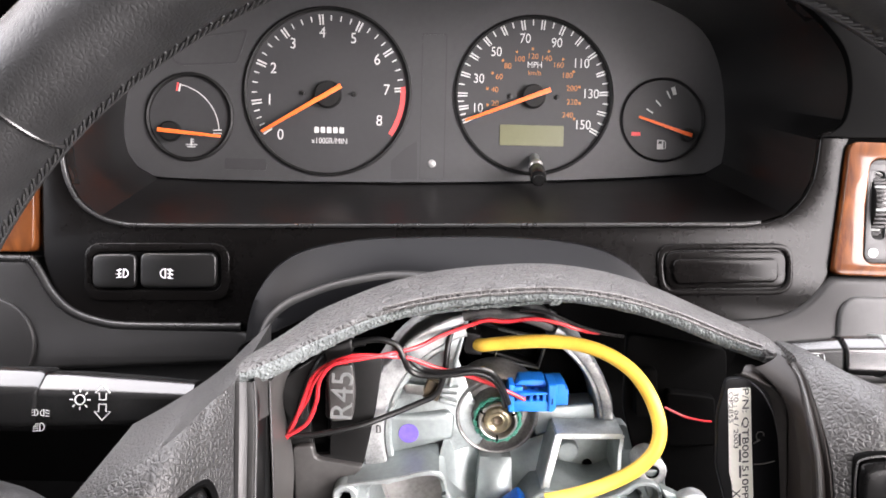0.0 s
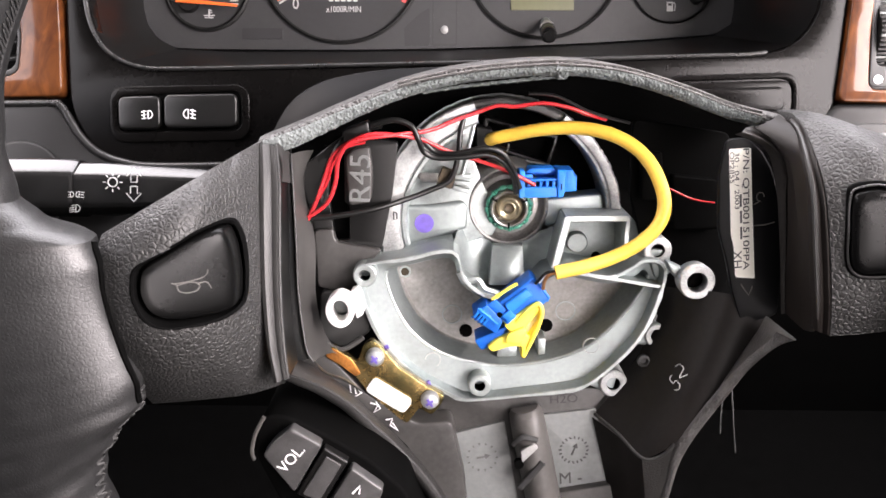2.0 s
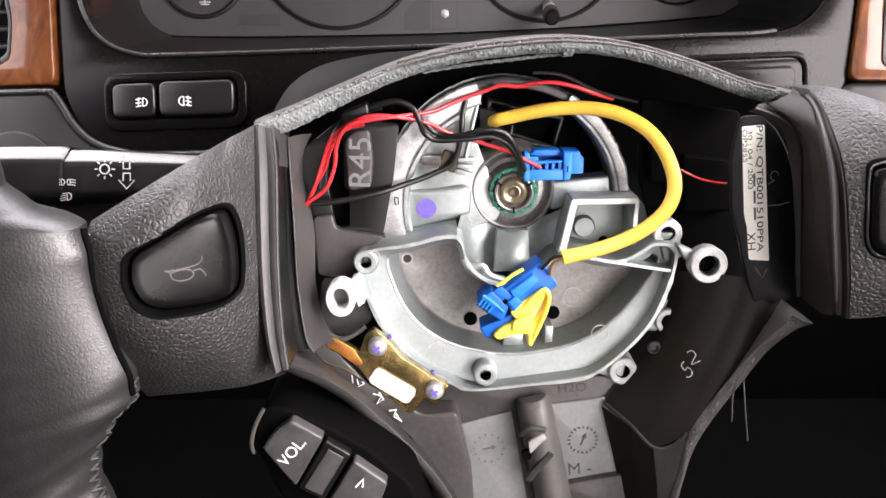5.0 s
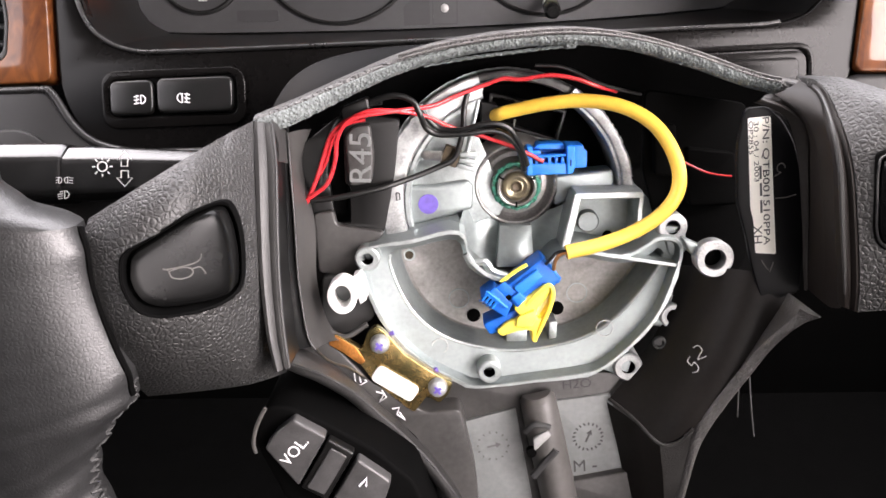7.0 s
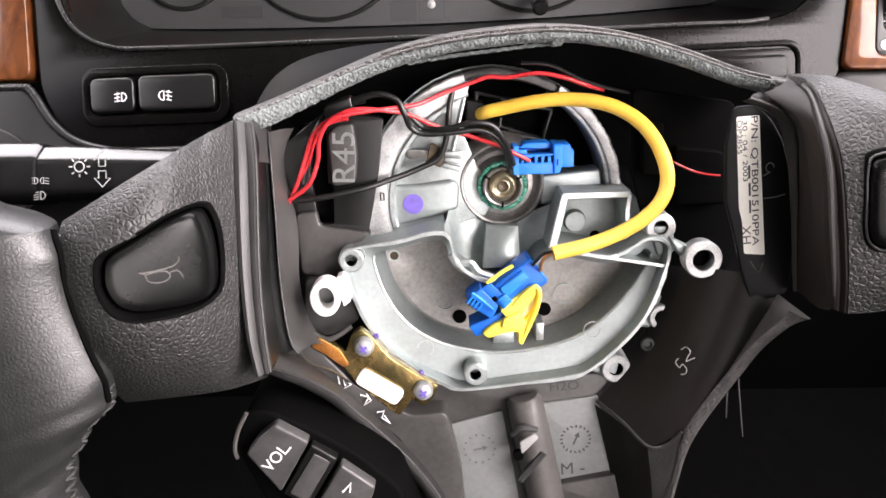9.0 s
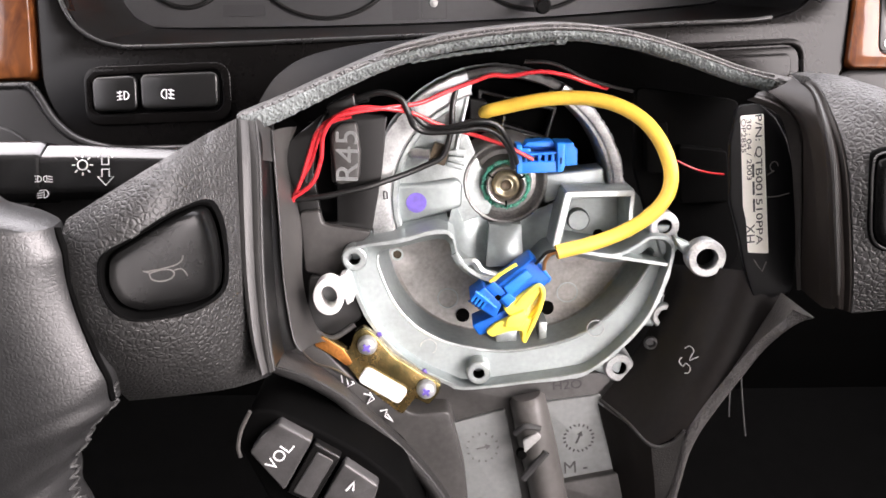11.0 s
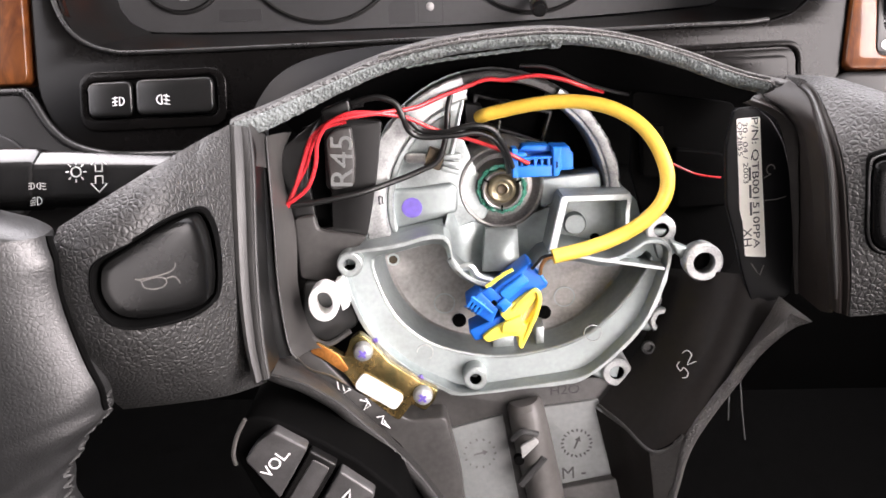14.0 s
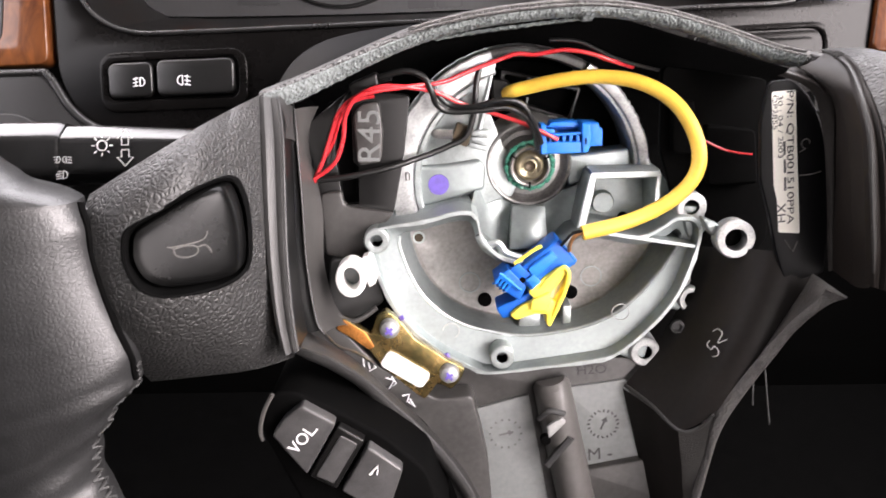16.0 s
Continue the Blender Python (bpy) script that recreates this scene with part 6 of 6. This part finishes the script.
part("terminal", moved(box(-3.2, 3.2, -3.6, 3.6, -2.5, 2.0, 0.8), -24.6, 11.8, -17.0, turn=-20), M_BOLT, hub, "dull brown crimped terminal")
for k, half in enumerate((3.4, 2.9, 3.1)):
    part("terminal", moved(box(-half, half, -0.9, 0.9, -2, 1, 0.4), -18.9 + 0.3 * k, 7.6 + 2.5 * k, -15.4, turn=-16 + 10 * k), M_RAWMETAL, hub)
part("etched_mark", tube([(-45.2, -1.0, -12.6), (-43.9, -1.4, -12.6), (-43.8, -3.8, -12.7), (-45.0, -4.0, -12.6), (-45.2, -1.0, -12.6)], 0.3, 5), M_INK, hub)

# fixing eyes
ring_r = part("fixing_eye", lathe([(6.6, 4), (6.8, 9.2), (6.2, 10.2), (3.9, 10.2), (3.6, 9.4), (3.6, 4)], *(67.8, -21.6), 36), M_SCUFF, wheel, "grey cast fixing eye", crease=20)
part("eye_arm", plate([rounded([(56.8, -14.5), (64.4, -17.9), (64.1, -23.9), (59.2, -19.6)], 1.5)], 1, 6.5, 0.8), M_METAL, ring_r)
part("eye_hole", lathe([(3.7, 5), (0.01, 5)], *(68.5, -22.2), 20), M_DARK, ring_r)
ex, ey = (-63.6, -32.7)
EYE_O = [Vector((ex + 5.3 * math.cos(a), ey + 6.6 * math.sin(a))) for a in [2 * math.pi * i / 32 for i in range(32)]]
EYE_I = [Vector((ex + 3.0 * math.cos(a), ey + 4.0 * math.sin(a))) for a in [2 * math.pi * i / 32 for i in range(32)]]
ring_l = part("fixing_eye", plate([EYE_O, EYE_I], 6, 14, 0.6), M_WHITE, wheel, "white plastic fixing eye")
part("eye_hole", plate([EYE_I], 5, 6.4), M_GREY, ring_l)
part("eye_arm", plate([rounded([(-60.3, -27.3), (-57.8, -26.7), (-55.6, -36.5), (-58.1, -38.3), (-59.6, -32.6)], 0.6)], 0, 6.5, 0.5), M_WHITE, ring_l)

# passivated bracket under the hub
BRK = [(-71.0, -53.9), (-67.9, -49.8), (-58.3, -56.2), (-56.0, -49.4), (-52.6, -47.1), (-48.8, -50.3), (-42.2, -58.7), (-31.5, -66.3), (-24.7, -70.1), (-26.4, -74.3), (-29.8, -78.1), (-34.6, -75.2), (-39.4, -81.9), (-42.0, -80.0), (-54.4, -69.1), (-58.9, -62.2), (-65.6, -57.6)]
brk = part("bracket", plate([rounded(BRK, 1.2)], 1.5, 5.4, 0.3), M_BRASS, wheel, "yellow passivated steel bracket")
part("bracket_tip", plate([rounded([(-70.6, -53.8), (-67.9, -50.2), (-60.2, -55.4), (-57.0, -61.0), (-59.2, -62.0), (-65.2, -57.2)], 1.0)], 5.2, 5.8, 0.2), M_ORANGEPLATE, brk, "orange-tinged end of the bracket")
PADO = Vector((-46.3, -69.6))
part("foam_pad", moved(plate([rect(-9.0, -3.4, 9.0, 3.4, 2.2)], 0, 1.4, 0.4), PADO.x, PADO.y, 5.4, turn=-33), M_WHITE, brk, "white foam pad")
for q in ((-51.5, -53.6), (-30.4, -71.2)):
    sc = part("screw", lathe([(3.6, 5.2), (3.6, 7.0), (3.0, 8.4), (1.6, 9.1), (0.01, 9.2)], *q, 28), M_SCUFF, brk, "plated cross-head screw with ink mark")
    part("cross_slot", joined(moved(box(-1.7, 1.7, -0.45, 0.45, -0.4, 0.35), q[0], q[1], 9.1, turn=35), moved(box(-0.45, 0.45, -1.7, 1.7, -0.4, 0.36), q[0], q[1], 9.1, turn=35)), M_PURPLE, sc)
for a, b in (((-49.1, -52.3, 1.0), (-46.6, -51.4, 1.0)), ((-31.4, -65.8, 1.0), (-30.3, -68.6, 1.0))):
    part("ink_mark", tube([a, b], 0.9, 6), M_PURPLE, wheel)

# ---- wiring lying in the hub ----
airbag = thing("airbag_cable", WHEEL, (*(15.8, -19.6), 6), "thick yellow sleeved cable ending in a blue and yellow plug", "cable")
part("cable_gland", plate([rounded([(-13.2, 30.7), (-6.5, 29.3), (-5.9, 20.9), (-12.6, 21.8)], 1)], -44, -29, 0.6), M_BLACK, airbag)
YEL = spline([(-9.4, 23.1, -38.0), (-6.2, 26.0, -27.0), (-0.3, 27.8, -24.0), (12.0, 30.7, -19.0), (24.2, 31.8, -15.0), (35.9, 30.4, -10.0), (45.4, 25.7, -5.0), (51.6, 18.2, 0.0), (54.9, 8.2, 4.0), (53.3, -0.2, 6.0), (46.9, -7.7, 6.0), (37.1, -13.4, 6.0), (26.8, -16.7, 7.0), (15.7, -19.0, 8.0)], 8)
part("sleeve", tube(YEL, 2.55, 18), M_YELLOW, airbag)
part("wire", tube(spline([(16.5, -18.8, 8.0), (13.5, -19.8, 8.0), (11.9, -22.7, 7.0), (11.7, -26.0, 6.0)], 5), 0.7, 8), M_COPPER, airbag, "bare copper-coloured wire")
part("wire", tube(spline([(16.5, -18.4, 8.0), (12.5, -19.0, 8.0), (10.2, -21.8, 7.0), (8.8, -23.9, 6.0)], 5), 0.6, 8), M_BLACK, airbag)
PLUG = [(-6.2, -33.2), (7.7, -21.9), (14.6, -30.2), (1.5, -42.6)]
plug = part("plug", plate([rounded(PLUG, 1.2)], -8, 5, 0.7), M_DEEPBLUE, airbag, "blue plastic plug")
part("plug_arm", plate([rounded([(-14.6, -36.2), (-9.2, -32.0), (-2.9, -38.6), (-5.3, -44.0), (-11.2, -40.0)], 0.8)], -6, 6.5, 0.6), M_DEEPBLUE, plug)
for k in range(3):
    part("plug_rib", tube([Vector((-12.6, -33.5, 7.0)) + Vector((1.5 * k, -1.4 * k, 0)), Vector((-8.0, -37.0, 7.0)) + Vector((1.5 * k, -1.4 * k, 0))], 0.6, 6), M_BLUE, plug)
part("plug_arm", plate([rounded([(-13.6, -47.4), (-7.7, -44.7), (-1.4, -41.6), (0.4, -44.7), (-6.8, -50.2), (-11.0, -51.5)], 1.0)], -8, 4, 0.6), M_DEEPBLUE, plug)
part("plug_latch", plate([rounded([(-2.7, -32.2), (5.4, -25.7), (8.0, -28.3), (-0.4, -35.7)], 0.8)], 4.5, 7, 0.5), M_BLUE, plug)
part("plug_pin", lathe([(1.3, 5), (1.3, 5.5), (0.01, 5.5)], *(-1.8, -34.2), 14), M_DARK, plug)
PA, PB = Vector((-0.62, -0.78, 0)), Vector((0.78, -0.62, 0))
cage = Vector((-11.2, -33.6, 6.6))
for k in range(4):
    part("cage_rib", tube([cage + PB * (1.5 * k), cage + PB * (1.5 * k) + PA * 4.2 + Vector((0, 0, 0.4)), cage + PB * (1.5 * k) + PA * 5.4 + Vector((0, 0, -2.0))], 0.5, 6), M_BLUE, plug)
# black bars and plates stand in for shade in the plug's recesses
for k in range(3):
    part("cage_slot", tube([cage + PB * (0.75 + 1.5 * k) + PA * (0.8 + 1.3 * j) + Vector((0, 0, 0.05)) for j in range(3)], 0.3, 5), M_DARK, plug)
part("cage_bar", tube([cage - PB * 0.6 + PA * 1.6 + Vector((0, 0, 0.2)), cage + PB * 5.2 + PA * 1.6 + Vector((0, 0, 0.2))], 0.45, 6), M_BLUE, plug)
part("plug_step", plate([rounded([(-9.0, -32.4), (-6.0, -30.2), (1.6, -37.0), (-1.0, -40.4)], 0.7)], 4.8, 6.2, 0.3), M_DEEPBLUE, plug)
part("plug_step", plate([rounded([(-3.6, -36.2), (-0.8, -33.8), (2.0, -36.4), (-0.8, -39.0)], 0.5)], 5.8, 7.6, 0.3), M_BLUE, plug)
part("plug_recess", plate([rounded([(-7.2, -37.4), (-4.4, -34.9), (-3.0, -36.2), (-5.9, -39.0)], 0.4)], 5.9, 6.35), M_DARK, plug)
part("plug_seam", tube([(-4.6, -32.9, 5.2), (2.0, -39.0, 5.2), (3.4, -41.4, 4.2)], 0.28, 5), M_DARK, plug)
part("plug_lip", tube([(8.0, -22.2, 4.6), (14.2, -29.8, 4.6), (13.6, -31.2, 4.0)], 0.55, 8), M_BLUE, plug)
CLIP = [(-2.7, -40.5), (1.8, -36.5), (6.9, -32.6), (10.4, -30.8), (12.4, -33.0), (12.1, -37.8), (9.0, -46.3), (5.6, -54.2), (4.1, -53.1), (4.4, -49.0), (-1.0, -49.4), (-6.7, -51.5), (-8.8, -49.4), (-5.3, -46.3), (0.1, -43.6)]
CLIP_HOLE = [(6.5, -40.5), (10.7, -34.8), (10.0, -39.2), (6.8, -44.5), (5.6, -43.2)]
clip = part("clip", plate([rounded(CLIP, 1.2), rounded(CLIP_HOLE, 0.6)], -4, 6.2, 0.8), M_CLIP, airbag, "yellow plastic locking clip")
part("clip_arm", tube(spline([(2.1, -39.2, 6.0), (6.1, -34.6, 6.6), (9.9, -31.6, 6.8), (11.5, -34.5, 6.8), (10.4, -40.3, 6.6), (7.9, -46.7, 6.2), (5.3, -53.5, 5.0)], 6), 0.9, 10), M_CLIP, clip)
part("clip_tongue", plate([rounded([(-1.2, -43.6), (5.1, -40.5), (6.0, -43.6), (4.0, -47.6), (-1.9, -47.2)], 0.8)], 5, 7.4, 0.5), M_CLIP, clip)
part("clip_window", plate([rounded([(5.3, -41.7), (11.4, -34.6), (11.2, -40.3), (7.1, -46.2)], 0.5)], 0, 3.5, 0.2), M_PAPER, clip)
part("clip_edge", tube(spline([(-7.2, -30.7, 5.0), (-1.4, -26.3, 5.0), (2.2, -24.2, 5.0)], 4), 0.7, 8), M_CLIP, clip)

horn = thing("horn_wiring", WHEEL, (*(14.5, 9.9), -16), "red and black wires joined to a bright blue connector", "wiring")
cn = part("connector", plate([rounded([(3.4, 9.0), (3.4, 4.7), (18.9, 4.9), (18.9, 9.2)], 0.5)], -27, -14, 0.5), M_BLUE, horn, "bright blue plastic connector")
part("connector_floor", plate([rounded([(4.4, 14.6), (4.4, 6.0), (20.0, 6.0), (20.0, 14.6)], 0.5)], -27.5, -21.5), M_DEEPBLUE, cn, "deep blue inside of the connector")
part("connector_post", plate([rounded([(3.3, 15.4), (5.5, 15.2), (5.7, 4.8), (3.5, 4.6)], 0.4)], -26, -13.8, 0.4), M_BLUE, cn)
part("connector_post", plate([rounded([(17.7, 15.9), (21.2, 15.8), (21.5, 8.4), (20.6, 5.3), (18.2, 4.9)], 0.7)], -26, -13.2, 0.7), M_BLUE, cn)
part("post_slot", plate([rect(19.3, 8.2, 19.8, 10.6, 0.1)], -13.4, -13.05), M_DARK, cn)
part("connector_bar", plate([rounded([(5.2, 11.9), (17.9, 12.5), (17.9, 11.6), (5.2, 10.9)], 0.3)], -18, -14.0, 0.3), M_BLUE, cn)
part("connector_wall", plate([rounded([(6.0, 13.9), (7.6, 15.6), (12.0, 16.0), (17.2, 15.9), (18.2, 13.4)], 0.6)], -27, -17.5, 0.5), M_BLUE, cn)
part("connector_ledge", plate([rounded([(5.4, 13.4), (8.6, 13.6), (9.2, 11.6), (5.4, 11.2)], 0.4)], -26, -16.5, 0.4), M_BLUE, cn)
part("connector_body", plate([rounded([(20.8, 15.6), (24.3, 15.6), (24.6, 13.8), (25.8, 13.4), (25.9, 7.2), (20.8, 7.0)], 0.5)], -27, -15.2, 0.5), M_BLUE, cn)
for k in range(5):
    part("connector_rib", box(6.4 + 2.45 * k, 7.5 + 2.45 * k, 8.4, 11.4, -22, -14.3, 0.25), M_BLUE, cn)
RED1 = spline([(-77.9, -4.1, -3.0), (-73.8, 4.2, -3.0), (-70.1, 14.2, -3.0), (-66.8, 22.2, -2.0), (-60.7, 27.2, -1.0), (-52.4, 30.5, 0.0), (-42.5, 29.9, -2.0), (-33.7, 27.8, -6.0), (-24.3, 23.2, -10.0), (-11.6, 19.1, -12.0), (-1.0, 15.3, -12.0), (9.4, 10.0, -13.0)], 8)
RED2 = spline([(-76.6, -1.1, -2.0), (-69.2, 4.6, -1.0), (-65.8, 12.9, -1.0), (-64.6, 20.8, 0.0), (-60.8, 26.8, 1.0), (-54.4, 29.0, 1.0), (-42.5, 30.3, -2.0), (-31.3, 31.2, -8.0), (-22.2, 34.5, -12.0), (-11.7, 38.1, -14.0), (-5.5, 40.1, -14.0), (0.7, 39.7, -14.0), (11.0, 41.2, -13.0), (20.4, 39.8, -13.0), (28.0, 37.2, -14.0), (36.2, 34.8, -18.0)], 8)
RED3 = spline([(-77.6, -3.1, -5.0), (-73.9, 4.4, -5.0), (-69.9, 11.4, -5.0), (-67.0, 19.2, -4.0), (-62.2, 25.3, -3.0), (-54.8, 27.3, -3.0)], 8)
for r_ in (RED1, RED2, RED3):
    part("red_wire", tube(r_, 0.78, 10), M_RED, horn)
part("red_wire", tube(spline([(60.3, 9.8, -9.0), (67.6, 6.4, -9.0), (72.9, 5.1, -9.0), (77.9, 4.5, -9.0)], 6), 0.38, 8), M_RED, horn)
BLK = [spline([(-52.9, 33.1, -6.0), (-44.5, 35.3, -4.0), (-38.1, 33.3, -4.0), (-35.3, 28.4, -4.0), (-33.5, 23.7, -6.0), (-28.8, 21.1, -7.0), (-18.1, 21.5, -7.0), (-9.7, 22.2, -8.0), (-3.4, 19.5, -9.0), (0.6, 13.9, -10.0), (2.3, 6.8, -14.0)], 8),
       spline([(-35.6, 31.8, -7.0), (-32.9, 26.8, -7.0), (-28.4, 23.0, -8.0), (-20.6, 22.9, -6.0), (-12.0, 25.0, -5.0), (-4.7, 23.7, -6.0), (-0.1, 17.6, -8.0), (3.4, 8.9, -12.0)], 8),
       spline([(-77.0, -1.8, -4.0), (-67.3, -1.0, -3.5), (-51.2, 1.9, -5.0), (-39.3, 5.0, -9.5), (-30.1, 8.2, -12.0), (-23.3, 11.8, -13.0), (-20.4, 20.6, -13.0), (-19.7, 29.6, -14.0), (-18.0, 36.3, -16.0)], 8),
       spline([(-72.7, 3.8, -8.0), (-69.8, 15.5, -8.0), (-63.5, 26.7, -8.0), (-55.2, 31.7, -8.0), (-49.3, 33.4, -7.0)], 8)]
for b_, r_ in zip(BLK, (1.1, 1.0, 1.1, 1.5)):
    part("black_wire", tube(b_, r_, 10), M_WIRE, horn)
part("black_wire", tube(spline([(5.6, 44.7, -12.0), (16.0, 43.9, -12.0), (27.9, 38.5, -14.0), (37.9, 35.4, -16.0), (45.4, 33.6, -18.0)], 6), 0.6, 8), M_WIRE, horn)

# ---- audio remote pod behind the lower spoke ----
pod = thing("audio_remote", WHEEL, (*(-77.1, -81.5), 20), "black audio remote pod with a white volume legend", "remote control")
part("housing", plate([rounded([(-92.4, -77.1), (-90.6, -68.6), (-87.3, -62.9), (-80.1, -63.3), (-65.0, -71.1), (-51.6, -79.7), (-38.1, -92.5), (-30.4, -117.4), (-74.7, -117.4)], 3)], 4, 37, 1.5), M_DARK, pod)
k1 = part("key", plate([rounded([(-87.8, -76.2), (-83.9, -70.7), (-77.7, -65.7), (-67.2, -72.2), (-77.4, -90.4)], 1.2)], 36, 42, 0.8), M_KEY, pod)
part("legend", lettering("VOL.", 5.6, (-77.8, -77.2), 42.0, turn=50, depth=0.2), M_MARK, k1)
k2 = part("key", plate([rounded([(-66.6, -73.6), (-58.3, -78.9), (-68.2, -96.4), (-76.8, -91.5)], 0.8)], 36, 41, 0.6), M_BLACK, pod)
part("key_inlay", plate([rounded([(-65.9, -76.5), (-60.6, -79.8), (-68.9, -94.1), (-74.7, -91.1)], 0.8)], 40.8, 41.5, 0.3), M_KEY, k2)
k3 = part("key", plate([rounded([(-57.1, -80.5), (-46.1, -89.1), (-51.9, -106.6), (-66.5, -96.6)], 1.2)], 36, 42, 0.8), M_KEY, pod)
part("legend", tube([(-56.9, -90.3, 42.3), (-54.1, -87.2, 42.3), (-54.6, -90.3, 42.3)], 0.4, 6), M_MARK, k3)
part("pod_edge", tube(spline([(-91.8, -79.7, 38.0), (-92.1, -75.5, 39.0), (-90.6, -69.3, 39.0), (-87.3, -62.8, 39.0)], 5), 0.7, 8), M_POST, pod)

# ---- loose wires hanging in the footwell ----
for pts in ([(*(267.9, -89.5), -90), (*(266.4, -97.3), -88), (*(266.1, -106.3), -88)], [(*(272.5, -85.4), -90), (*(271.9, -101.0), -86), (*(273.0, -115.0), -86)]):
    hw = thing("hanging_wire", STALK, pts[0], "thin grey wire hanging in the dark footwell", "wire", "footwell wires")
    part("strand", tube(spline([Vector(p) for p in pts], 5), 0.35, 6), M_DULLWIRE, hw)
